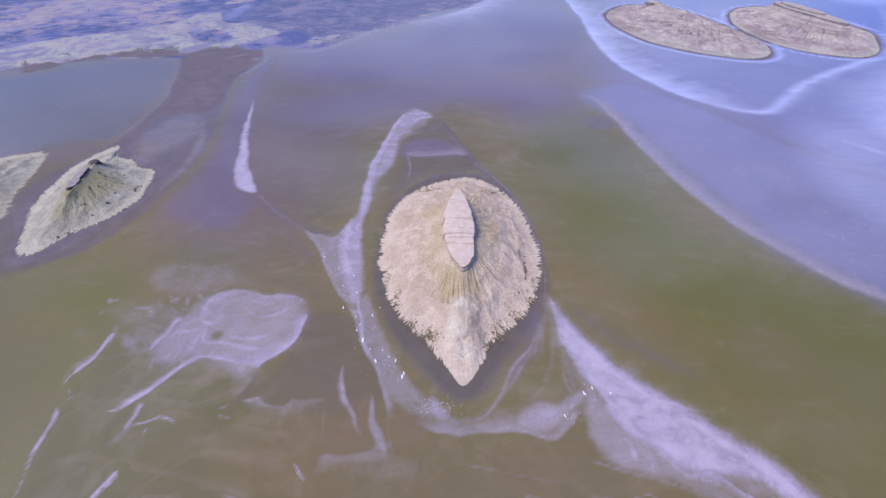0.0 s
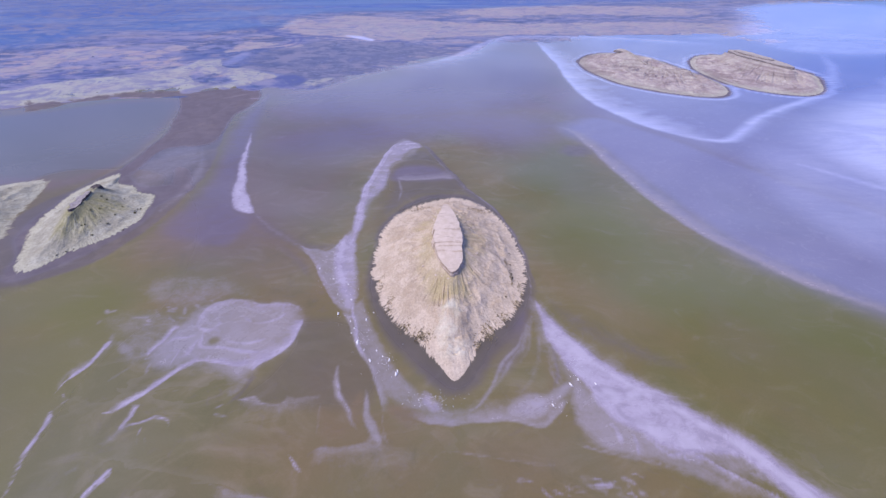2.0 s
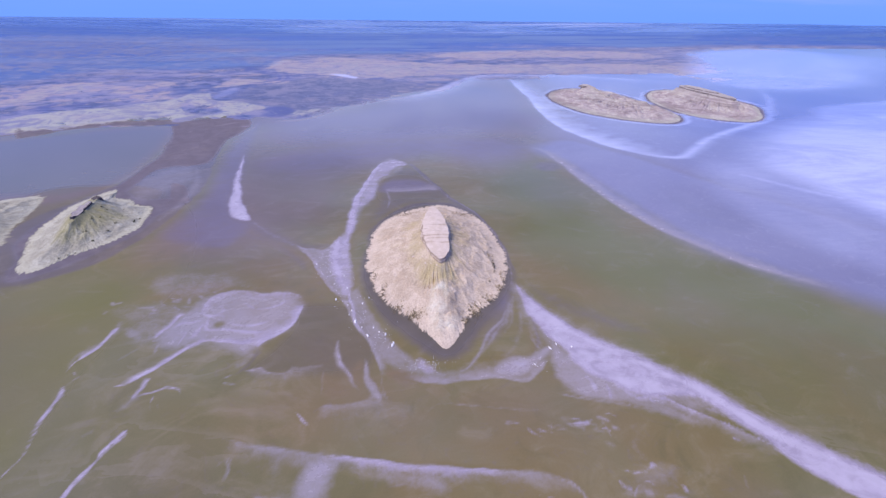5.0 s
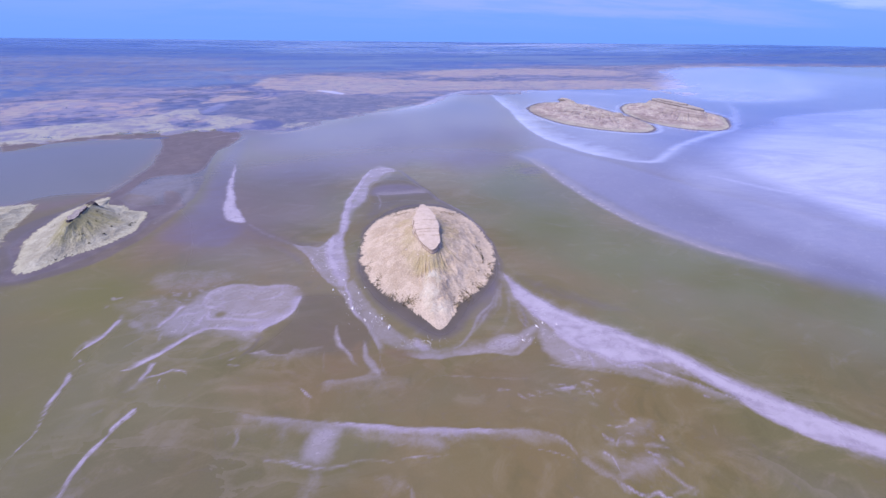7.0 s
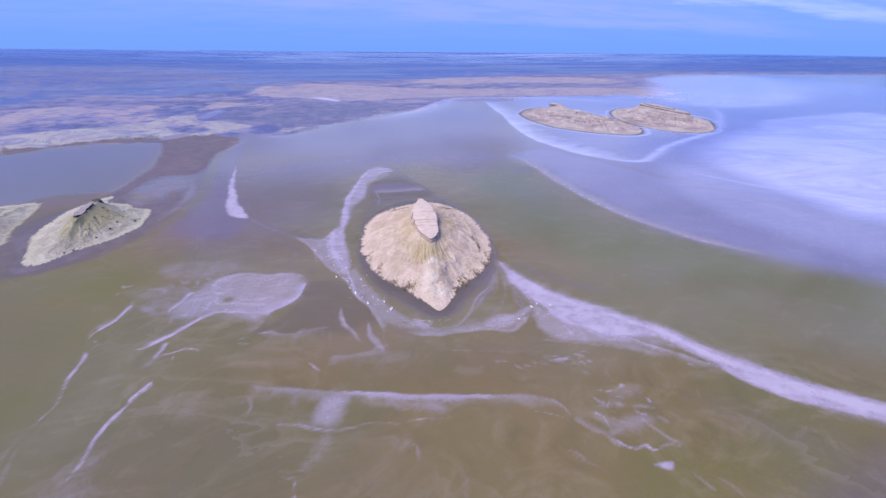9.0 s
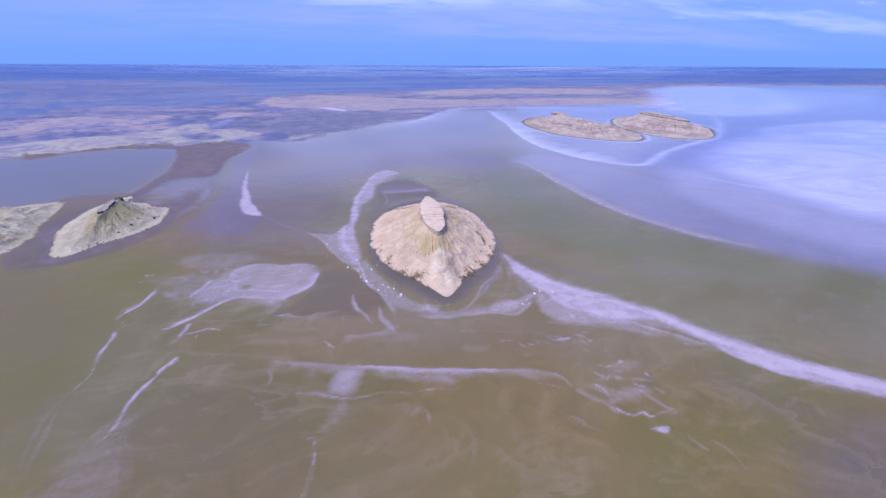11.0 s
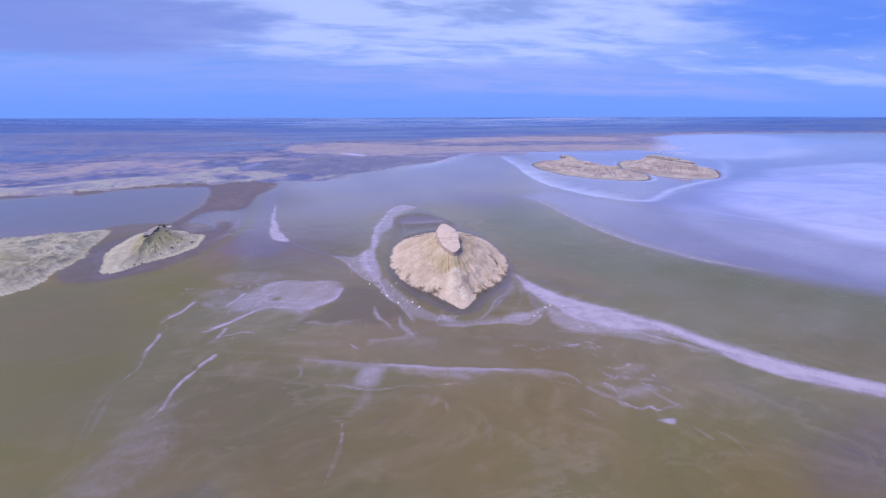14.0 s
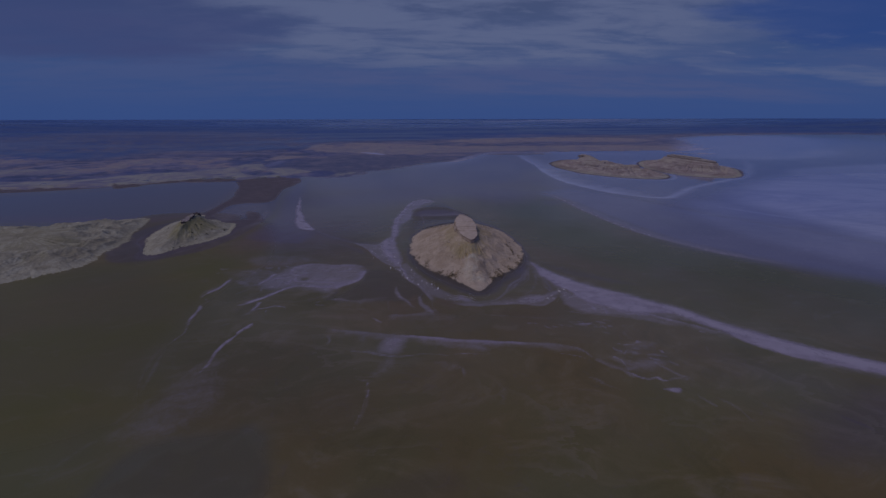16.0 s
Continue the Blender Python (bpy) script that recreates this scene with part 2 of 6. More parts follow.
    both = n.math("ADD", n.math("MULTIPLY", strips, 0.5), n.math("MULTIPLY", clumps, 0.5))
    tufts = n.noise(n.scaled(place, (0.022, 0.050, 0.05), 8), 1.0, 9.0, 0.74, 0.8)
    rag = n.math("ADD", n.math("MULTIPLY", tufts, 0.6), n.math("MULTIPLY", clumps, 0.4))
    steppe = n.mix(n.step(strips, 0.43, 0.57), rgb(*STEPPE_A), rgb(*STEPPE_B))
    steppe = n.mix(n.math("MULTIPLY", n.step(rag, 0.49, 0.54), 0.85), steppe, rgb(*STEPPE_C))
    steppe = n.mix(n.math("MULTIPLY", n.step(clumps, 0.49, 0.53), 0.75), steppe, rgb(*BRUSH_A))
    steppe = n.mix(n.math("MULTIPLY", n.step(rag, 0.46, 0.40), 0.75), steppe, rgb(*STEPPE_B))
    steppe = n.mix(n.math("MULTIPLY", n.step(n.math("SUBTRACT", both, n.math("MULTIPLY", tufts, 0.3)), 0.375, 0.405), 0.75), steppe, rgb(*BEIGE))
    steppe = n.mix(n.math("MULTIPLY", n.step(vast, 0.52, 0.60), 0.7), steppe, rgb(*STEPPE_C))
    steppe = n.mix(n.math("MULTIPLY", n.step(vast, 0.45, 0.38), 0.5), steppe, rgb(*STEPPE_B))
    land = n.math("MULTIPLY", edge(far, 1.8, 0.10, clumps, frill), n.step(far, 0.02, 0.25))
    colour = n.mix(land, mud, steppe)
    # far plain and skyline: horizon haze put into the ground as saturated blue
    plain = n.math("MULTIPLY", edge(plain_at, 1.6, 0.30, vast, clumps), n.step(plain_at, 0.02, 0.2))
    colour = n.mix(n.math("MULTIPLY", plain, n.step(frill, 0.40, 0.62, 0.98, 0.80)), colour, n.mix(n.step(vast, 0.44, 0.58), rgb(*STEPPE_HAZE), rgb(*STEPPE_C)))
    colour = n.mix(n.math("MULTIPLY", far_haze_at, 0.85), colour, rgb(*STEPPE_HAZE))
    brush = n.math("MULTIPLY", edge(scrub, 3.0, 0.28, frill, clumps), n.step(scrub, 0.02, 0.2))
    colour = n.mix(n.math("MULTIPLY", brush, 0.9), colour, n.mix(n.step(n.math("ADD", n.math("MULTIPLY", clumps, 0.5), n.math("MULTIPLY", frill, 0.5)), 0.46, 0.56), n.mix(n.step(tufts, 0.44, 0.56), rgb(*BRUSH_A), rgb(*BRUSH_C)), rgb(*BRUSH_B)))
    rosy = n.math("MULTIPLY", edge(beige_at, 5.0, 0.20, frill, clumps), n.step(beige_at, 0.02, 0.2))
    pinkish = n.mix(n.step(clumps, 0.44, 0.60), rgb(*BEIGE), rgb(*SAND_B))
    pinkish = n.mix(n.math("MULTIPLY", n.step(both, 0.53, 0.61), 0.75), pinkish, rgb(*STEPPE_A))
    pinkish = n.mix(n.math("MULTIPLY", n.step(rag, 0.50, 0.60), 0.65), pinkish, rgb(*STEPPE_A))
    pinkish = n.mix(n.math("MULTIPLY", n.step(tufts, 0.56, 0.64), 0.5), pinkish, rgb(*BRUSH_A))
    colour = n.mix(n.math("MULTIPLY", rosy, 0.92), colour, pinkish)
    dry = n.math("MULTIPLY", n.math("MULTIPLY", edge(sand, 3.4, 0.16, frill, clumps), 0.90), n.step(sand, 0.02, 0.2))
    sandy = n.mix(n.step(both, 0.42, 0.58), rgb(*SAND_A), rgb(*SAND_B))
    sandy = n.mix(n.math("MULTIPLY", n.step(clumps, 0.50, 0.62), 0.6), sandy, rgb(*STEPPE_B))
    sandy = n.mix(n.math("MULTIPLY", n.step(frill, 0.50, 0.58), 0.6), sandy, rgb(*STEPPE_A))
    sandy = n.mix(n.math("MULTIPLY", n.step(clumps, 0.50, 0.56), 0.6), sandy, rgb(*STEPPE_A))
    sandy = n.mix(n.math("MULTIPLY", n.step(tufts, 0.46, 0.38), 0.5), sandy, rgb(*SAND_C))
    colour = n.mix(dry, colour, sandy)
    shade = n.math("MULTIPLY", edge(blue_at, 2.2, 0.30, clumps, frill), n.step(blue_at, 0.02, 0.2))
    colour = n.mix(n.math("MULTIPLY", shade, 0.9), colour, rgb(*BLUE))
    dry = n.math("MAXIMUM", dry, rosy)
    # smooth white pans
    pan = n.math("MULTIPLY", bright, n.step(n.math("ADD", n.math("MULTIPLY", drift, 0.5), n.math("MULTIPLY", strips, 0.5)), 0.36, 0.60, 0.75, 1.0))
    colour = n.mix(pan, colour, n.mix(n.step(strips, 0.4, 0.6), rgb(*PAN_A), rgb(*PAN_B)))
    # salt crust
    body = n.math("MULTIPLY_ADD", lumps, 1.35, salt)
    crust = n.math("MULTIPLY", n.step(body, 0.24, 0.84), n.step(salt, 0.02, 0.22))
    white = n.mix(n.step(curdle, 0.40, 0.62), rgb(*SALT_A), rgb(*SALT_B))
    white = n.mix(n.math("MULTIPLY", n.step(swirl, 0.48, 0.66), 0.35), white, rgb(*SALT_C))
    white = n.mix(n.math("MULTIPLY", n.step(salt, 0.80, 0.98), 0.7), white, rgb(*SALT_C))
    white = n.mix(n.math("MULTIPLY", n.step(speck, 0.56, 0.72), 0.4), white, rgb(*FILM))
    colour = n.mix(n.math("MULTIPLY", crust, 0.95), colour, white)
    colour = n.mix(0.16, colour, n.mix(speck, rgb(0.1, 0.1, 0.1), rgb(0.8, 0.8, 0.8)), "OVERLAY")
    dryness = n.math("MULTIPLY", n.math("MAXIMUM", land, n.math("MAXIMUM", dry, brush)), n.math("MULTIPLY_ADD", n.math("MULTIPLY", plain, n.step(vast, 0.42, 0.60)), -0.4, 1.0))
    dryness = n.math("MULTIPLY", dryness, n.math("MULTIPLY_ADD", n.math("MULTIPLY", far_haze_at, n.step(vast, 0.36, 0.50)), -0.3, 1.0))
    rough = n.math("MULTIPLY_ADD", n.math("MAXIMUM", crust, thin), 0.20, n.step(swirl, 0.3, 0.7, 0.06, 0.12))
    rough = n.math("MAXIMUM", rough, n.math("MULTIPLY", dryness, 0.46))
    rough = n.math("MAXIMUM", rough, n.math("MULTIPLY", n.math("MAXIMUM", n.math("MAXIMUM", matte, firm_at), umber_at), 0.6))
    bump = n.math("ADD", n.math("MULTIPLY", fine, 0.5), n.math("MULTIPLY", n.math("MULTIPLY", speck, crust), 0.5))
    dull = n.math("MAXIMUM", n.math("MAXIMUM", n.math("MULTIPLY", n.math("MAXIMUM", matte, firm_at), 0.9), n.math("MULTIPLY", umber_at, 0.6)), n.math("MAXIMUM", dryness, n.math("MULTIPLY", crust, 0.5)))
    gloss = n.math("MULTIPLY_ADD", dull, -0.72, 0.86)
    finish(n, colour, rough, bump, n.math("MULTIPLY_ADD", n.math("MAXIMUM", crust, dryness), 0.12, 0.05), 0.12, gloss, 1.55)
    return m


MUD_A, MUD_B, MUD_C, MUD_D = (0.180, 0.133, 0.054), (0.155, 0.135, 0.056), (0.228, 0.182, 0.098), (0.124, 0.106, 0.040)
OLIVE_A, OLIVE_B = (0.132, 0.128, 0.028), (0.146, 0.130, 0.056)
DARK_A, DARK_B = (0.126, 0.098, 0.088), (0.162, 0.127, 0.112)
WET_A, WET_B, WET_C = (0.172, 0.113, 0.128), (0.154, 0.116, 0.112), (0.180, 0.121, 0.146)
FLAT_A, FLAT_B, FLAT_C = (0.200, 0.195, 0.360), (0.222, 0.214, 0.380), (0.178, 0.172, 0.318)
PAN_A, PAN_B = (0.44, 0.455, 0.745), (0.53, 0.545, 0.81)
UMBER = (0.098, 0.080, 0.066)
TIDE = (0.30, 0.245, 0.215)
MATTE_A, MATTE_B = (0.125, 0.103, 0.136), (0.152, 0.128, 0.166)
DARK_C = (0.122, 0.098, 0.106)
VIOLET, TEAL = (0.152, 0.120, 0.186), (0.130, 0.134, 0.104)
RUST, POND = (0.205, 0.138, 0.068), (0.138, 0.124, 0.106)
FILM, FILM_B = (0.305, 0.258, 0.292), (0.280, 0.246, 0.295)
SALT_A, SALT_B, SALT_C = (0.388, 0.334, 0.462), (0.300, 0.256, 0.352), (0.475, 0.425, 0.560)
# steppe and brush tones hold the blue distance haze in their base colour
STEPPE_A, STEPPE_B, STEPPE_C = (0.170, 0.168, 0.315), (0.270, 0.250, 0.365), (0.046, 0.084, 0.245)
STEPPE_HAZE = (0.040, 0.105, 0.365)
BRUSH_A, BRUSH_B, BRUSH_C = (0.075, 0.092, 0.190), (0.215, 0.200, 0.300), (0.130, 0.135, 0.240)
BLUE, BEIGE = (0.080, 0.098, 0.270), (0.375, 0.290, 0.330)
SAND_C = (0.45, 0.44, 0.39)
SAND_A, SAND_B = (0.395, 0.385, 0.355), (0.365, 0.325, 0.340)


WHITE_CLAY = (0.66, 0.62, 0.565)


def slope_material(name, pale, tan, grass, crust, dirt_shade=0.5, k=1.0, strata=0.0):
    """Dry marl slope: streaks that run down it, grass under the cap, pale crust at the foot."""
    m, n = material(name)
    flow = n.add("ShaderNodeAttribute", attribute_name="flow").outputs["Vector"]
    place = n.add("ShaderNodeNewGeometry").outputs["Position"]
    rho = n.add("ShaderNodeAttribute", attribute_name="rho").outputs["Fac"]
    rill = n.noise(n.scaled(flow, (0.62 * k, 0.10 * k, 1.0)), 1.0, 7.0, 0.64, 0.9)
    streak = n.noise(n.scaled(flow, (0.26 * k, 0.035 * k, 1.0)), 1.0, 6.0, 0.6, 0.5)
    mottle = n.noise(place, 0.20 * k, 7.0, 0.66, 0.5)
    blot = n.noise(place, 0.07 * k, 5.0, 0.6, 0.5)
    fine = n.noise(place, 1.5 * k, 6.0, 0.7)
    colour = n.mix(n.step(mottle, 0.40, 0.60), rgb(*pale), rgb(*tan))
    colour = n.mix(n.math("MULTIPLY", n.step(streak, 0.48, 0.66), 0.55), colour, rgb(*tan))
    colour = n.mix(n.math("MULTIPLY", n.step(blot, 0.50, 0.64), 0.60), colour, rgb(tan[0] * 0.86, tan[1] * 0.84, tan[2] * 0.80))
    spur = n.add("ShaderNodeAttribute", attribute_name="spur").outputs["Fac"]
    colour = n.mix(n.math("MULTIPLY", spur, n.step(mottle, 0.36, 0.56, 0.3, 0.95)), colour, rgb(*WHITE_CLAY))
    reach = n.math("MULTIPLY_ADD", n.math("SUBTRACT", streak, 0.5), 1.2, rho)
    turf = n.math("MULTIPLY", n.step(reach, 0.12, 0.48, 1.0, 0.0), n.step(n.math("MULTIPLY_ADD", rill, 0.5, n.math("MULTIPLY", blot, 0.5)), 0.42, 0.58, 0.1, 1.0))
    colour = n.mix(n.math("MULTIPLY", turf, 0.6), colour, rgb(*grass))
    meadow = n.math("MULTIPLY", n.step(n.math("MULTIPLY", spur, -1.0), 0.12, 0.75), n.step(n.math("ADD", n.math("MULTIPLY", rill, 0.6), n.math("MULTIPLY", mottle, 0.4)), 0.40, 0.58, 0.30, 0.80))
    colour = n.mix(meadow, colour, rgb(*grass))
    foot = n.step(n.math("MULTIPLY_ADD", n.math("SUBTRACT", rill, 0.5), 0.4, rho), 0.76, 0.97)
    colour = n.mix(n.math("MULTIPLY", foot, 0.6), colour, rgb(*crust))
    # dark rills: brown dirt, and gully shade put into the colour
    dark_rill = n.math("MULTIPLY", n.step(rill, 0.56, 0.68), n.step(blot, 0.46, 0.58, 0.08, 1.0))
    dark_rill = n.math("MULTIPLY", dark_rill, n.step(rho, 0.25, 0.80, 1.0, 0.25))
    colour = n.mix(n.math("MULTIPLY", dark_rill, dirt_shade), colour, rgb(tan[0] * 0.50, tan[1] * 0.47, tan[2] * 0.42))
    colour = n.mix(0.28, colour, n.mix(n.step(fine, 0.3, 0.7), rgb(0.2, 0.2, 0.2), rgb(0.8, 0.8, 0.8)), "OVERLAY")
    if strata:
        beds = n.noise(n.scaled(place, (0.006, 0.006, 0.55)), 1.0, 4.0, 0.6, 0.2)
        colour = n.mix(n.math("MULTIPLY", n.step(beds, 0.50, 0.62), n.step(blot, 0.35, 0.6, 0.3 * strata, strata)), colour, rgb(tan[0] * 0.62, tan[1] * 0.58, tan[2] * 0.58))
    fleck = n.math("MULTIPLY", n.step(n.noise(n.scaled(place, (0.8 * k, 0.8 * k, 0.8 * k)), 1.0, 5.0, 0.7, 0.6), 0.60, 0.72), 0.20)
    colour = n.mix(fleck, colour, rgb(tan[0] * 0.6, tan[1] * 0.56, tan[2] * 0.5))
    bump = n.math("ADD", n.math("MULTIPLY", rill, 0.45), n.math("ADD", n.math("MULTIPLY", fine, 0.5), n.math("MULTIPLY", mottle, 1.1)))
    finish(n, colour, 0.92, bump, 0.75, 0.5 / k, 0.15)
    return m


def rock_material(name, light, warm, dark):
    """Bedded pale limestone with weathered edges."""
    m, n = material(name)
    place = n.add("ShaderNodeNewGeometry").outputs["Position"]
    bed = n.noise(n.scaled(place, (0.10, 0.75, 1.6), 4), 1.0, 5.0, 0.6, 0.5)
    mottle = n.noise(place, 0.35, 6.0, 0.6)
    fine = n.noise(place, 2.2, 6.0, 0.65)
    colour = n.mix(n.step(mottle, 0.36, 0.64), rgb(*light), rgb(*warm))
    colour = n.mix(n.math("MULTIPLY", n.step(bed, 0.57, 0.68), 0.5), colour, rgb(*dark))
    colour = n.mix(0.25, colour, n.mix(fine, rgb(0.1, 0.1, 0.1), rgb(0.75, 0.75, 0.75)), "OVERLAY")
    # shadow under the ledges, painted as dark lines in the rock colour
    ledge_shade = n.add("ShaderNodeAttribute", attribute_name="ledge_shade").outputs["Fac"]
    colour = n.mix(n.math("MULTIPLY", ledge_shade, n.step(mottle, 0.35, 0.6, 0.15, 0.8)), colour, rgb(*dark))
    finish(n, colour, 0.9, n.math("ADD", n.math("MULTIPLY", bed, 0.7), n.math("MULTIPLY", fine, 0.6)), 0.7, 0.3, 0.2)
    return m


def plain_material(name, one, two, roughness, scale):
    m, n = material(name)
    place = n.add("ShaderNodeNewGeometry").outputs["Position"]
    grain = n.noise(place, scale, 5.0, 0.6)
    random_of = n.add("ShaderNodeObjectInfo").outputs["Random"]
    colour = n.mix(n.step(n.math("MULTIPLY_ADD", random_of, 0.25, grain), 0.35, 0.9), rgb(*one), rgb(*two))
    finish(n, colour, roughness, grain, 0.5, 0.1, 0.3)
    return m


lake_bed = ground_material()
main_slope = slope_material("pale_marl", (0.550, 0.447, 0.382), (0.450, 0.356, 0.292), (0.41, 0.337, 0.20), (0.57, 0.470, 0.410), 0.62)
west_slope = slope_material("grey_green_marl", (0.43, 0.41, 0.365), (0.335, 0.315, 0.275), (0.285, 0.262, 0.140), (0.455, 0.43, 0.35), 0.7, 0.7)
east_slope = slope_material("buff_marl", (0.47, 0.415, 0.41), (0.335, 0.275, 0.30), (0.40, 0.365, 0.34), (0.41, 0.40, 0.35), 0.9, 0.30, 0.7)
isle_slope = slope_material("pale_eroded_marl", (0.43, 0.41, 0.36), (0.31, 0.29, 0.25), (0.28, 0.26, 0.165), (0.44, 0.42, 0.365), 1.0, 0.55)
cap_rock = rock_material("pink_white_limestone", (0.62, 0.52, 0.485), (0.55, 0.45, 0.40), (0.34, 0.25, 0.19))
shelf_rock = rock_material("lavender_grey_rock", (0.36, 0.32, 0.345), (0.28, 0.245, 0.265), (0.15, 0.125, 0.135))
# dark crag rock, which also carries the shelf cliff's shade in its colour
crag_rock = rock_material("dark_shaded_crag_rock", (0.12, 0.10, 0.11), (0.085, 0.072, 0.08), (0.05, 0.042, 0.045))
buff_rock = rock_material("buff_limestone", (0.44, 0.39, 0.385), (0.37, 0.32, 0.32), (0.22, 0.18, 0.15))
cliff_brown = rock_material("brown_cliff_rock", (0.52, 0.42, 0.36), (0.42, 0.33, 0.27), (0.18, 0.13, 0.09))
cliff_dark = rock_material("dark_cliff_rock", (0.30, 0.26, 0.26), (0.23, 0.195, 0.20), (0.13, 0.11, 0.115))
salt_white = plain_material("white_salt", (0.74, 0.70, 0.80), (0.86, 0.84, 0.88), 0.5, 3.0)
shrub_dark = plain_material("dark_shrub_leaf", (0.035, 0.035, 0.018), (0.075, 0.066, 0.032), 0.8, 5.0)
tuft_brown = plain_material("brown_reed", (0.24, 0.195, 0.135), (0.35, 0.285, 0.20), 0.85, 4.0)


# ---------- the lake bed: one sheet to the horizon ----------
def spread(lo, fine_lo, fine_hi, hi, step, grow_lo, grow_hi):
    """Coordinates at an even step in the middle that widens outwards."""
    middle = list(np.arange(fine_lo, fine_hi, step))
    out, d = [middle[-1]], step
    while out[-1] < hi:
        d *= grow_hi
        out.append(min(out[-1] + d, hi))
    back, d = [middle[0]], step
    while back[-1] > lo:
        d *= grow_lo
        back.append(max(back[-1] - d, lo))
    return np.array(back[:0:-1] + middle + out[1:])


SOFT = {"salt": 1.2, "film": 1.3, "sand": 1.3, "scrub": 1.8, "dark": 1.2}


class Cover:
    """Fields over the lake bed, filled by patches and streaks."""

    def __init__(self, x, y):
        # wander of the outlines
        reach = np.hypot(x, y)
        amount = 0.62 + reach / 900.0
        self.x = x + amount * (1.5 * field(x, y, 16, 3, 11) + 0.55 * field(x, y, 7, 2, 25) + 0.35 * field(x, y, 3.5, 3, 31))
        self.y = y + amount * (1.5 * field(x, y, 16, 3, 51) + 0.55 * field(x, y, 7, 2, 65) + 0.35 * field(x, y, 3.5, 3, 71))
        self.layers = {k: np.zeros(len(x), np.float32) for k in ("salt", "olive", "dark", "film", "sand", "scrub", "wet", "far", "flat", "rust", "bluish", "bright", "violet", "teal", "beige", "blue", "plain", "matte", "umber", "mere", "firm")}

    def _near(self, line, margin):
        lo, hi = line.min(0) - margin, line.max(0) + margin
        return np.nonzero((self.x > lo[0]) & (self.x < hi[0]) & (self.y > lo[1]) & (self.y < hi[1]))[0]

    def _distance(self, idx, line, closed, widths=None):
        px, py = self.x[idx], self.y[idx]
        best = np.full(len(idx), 1e9)
        inside = np.zeros(len(idx), bool)
        count = len(line) if closed else len(line) - 1
        for i in range(count):
            ax, ay = line[i]
            bx, by = line[(i + 1) % len(line)]
            dx, dy = bx - ax, by - ay
            t = np.clip(((px - ax) * dx + (py - ay) * dy) / (dx * dx + dy * dy + 1e-9), 0, 1)
            d = np.hypot(px - ax - t * dx, py - ay - t * dy)
            if widths is not None:
                d = d - (widths[i] * (1 - t) + widths[i + 1] * t)
            best = np.minimum(best, d)
            if closed and by != ay:
                inside ^= ((ay > py) != (by > py)) & (px < dx * (py - ay) / dy + ax)
        return np.where(inside, -best, best) if closed else best

    def _merge(self, layer, idx, value):
        self.layers[layer][idx] = np.maximum(self.layers[layer][idx], value)

    def patch(self, layer, points, soft, strength=1.0, erase=False):
        line = rounded(points, True)
        soft = soft * SOFT.get(layer, 1.0)
        idx = self._near(line, soft)
        v = np.clip(0.5 - self._distance(idx, line, True) / soft, 0, 1)
        v = v * v * (3 - 2 * v)
        if erase:
            self.layers[layer][idx] *= 1 - v * strength
        else:
            self._merge(layer, idx, v * strength)

    def streak(self, layer, points, width, soft, strength=1.0, end=None):
        line = rounded(points, False)
        soft = soft * SOFT.get(layer, 1.0)
        lean = 0.42 if width < 4 else 0.5
        widths = np.interp(np.linspace(0, 1, len(line)), [0, 1], [width * lean, (width if end is None else end) * lean])
        u = np.linspace(0, 1, len(line))
        widths = widths * np.clip(np.sqrt(np.sin(np.pi * np.clip(u, 0.02, 0.98)) * 1.3), 0.2, 1.0)
        if soft < 4:
            soft = min(soft * 1.2, 1.0 + 0.7 * width)
        idx = self._near(line, soft + width)
        v = np.clip(0.5 - self._distance(idx, line, False, widths) / soft, 0, 1)
        fade = np.clip(0.92 + 0.4 * field(self.x[idx], self.y[idx], 9.0, 2, 91), 0.6, 1.0) if width < 4 else 1.0
        self._merge(layer, idx, v * v * (3 - 2 * v) * strength * fade)

    def wash(self, layer, points, width, strength=1.0, sharp=0.8, side=1):
        """A tide edge: crisp on one side of the line, thinning out in fingers on its left (side 1) or right (side -1)."""
        line, sharp = rounded(points, False), max(sharp, 1.2)
        idx = self._near(line, width * 1.6 + sharp)
        px, py = self.x[idx], self.y[idx]
        best, away, along = np.full(len(idx), 1e9), np.zeros(len(idx)), np.zeros(len(idx))
        steps = np.hypot(*np.diff(line, axis=0).T)
        start = np.concatenate([[0], np.cumsum(steps)])
        for i in range(len(line) - 1):
            (ax, ay), (dx, dy) = line[i], line[i + 1] - line[i]
            t = np.clip(((px - ax) * dx + (py - ay) * dy) / (steps[i] ** 2 + 1e-9), 0, 1)
            d = np.hypot(px - ax - t * dx, py - ay - t * dy)
            near = d < best
            best = np.where(near, d, best)
            away = np.where(near, np.where(dx * (py - ay) - dy * (px - ax) > 0, d, -d) * side, away)
            along = np.where(near, start[i] + t * steps[i], along)
        total = start[-1]
        reach = width * np.clip(0.95 + 0.30 * field(along, away * 0.4, 11.0, 3, 93) + 0.40 * field(px, py, 9.0, 3, 95), 0.35, 1.5)
        back = np.clip(1 - away / reach, 0, 1)
        v = smooth(away, -sharp, 0.25 * sharp) * (0.75 * back ** 1.5 + 0.25 * (back > 0) * back)
        ends = np.clip(np.minimum(along, total - along) / (0.12 * total), 0, 1) ** 0.7
        self._merge(layer, idx, v * strength * ends)


def far_rise(x, y):
    """The plain climbs very gently towards the horizon."""
    return 62.0 * smooth(np.hypot(x, y), 2600, 4880) ** 1.3


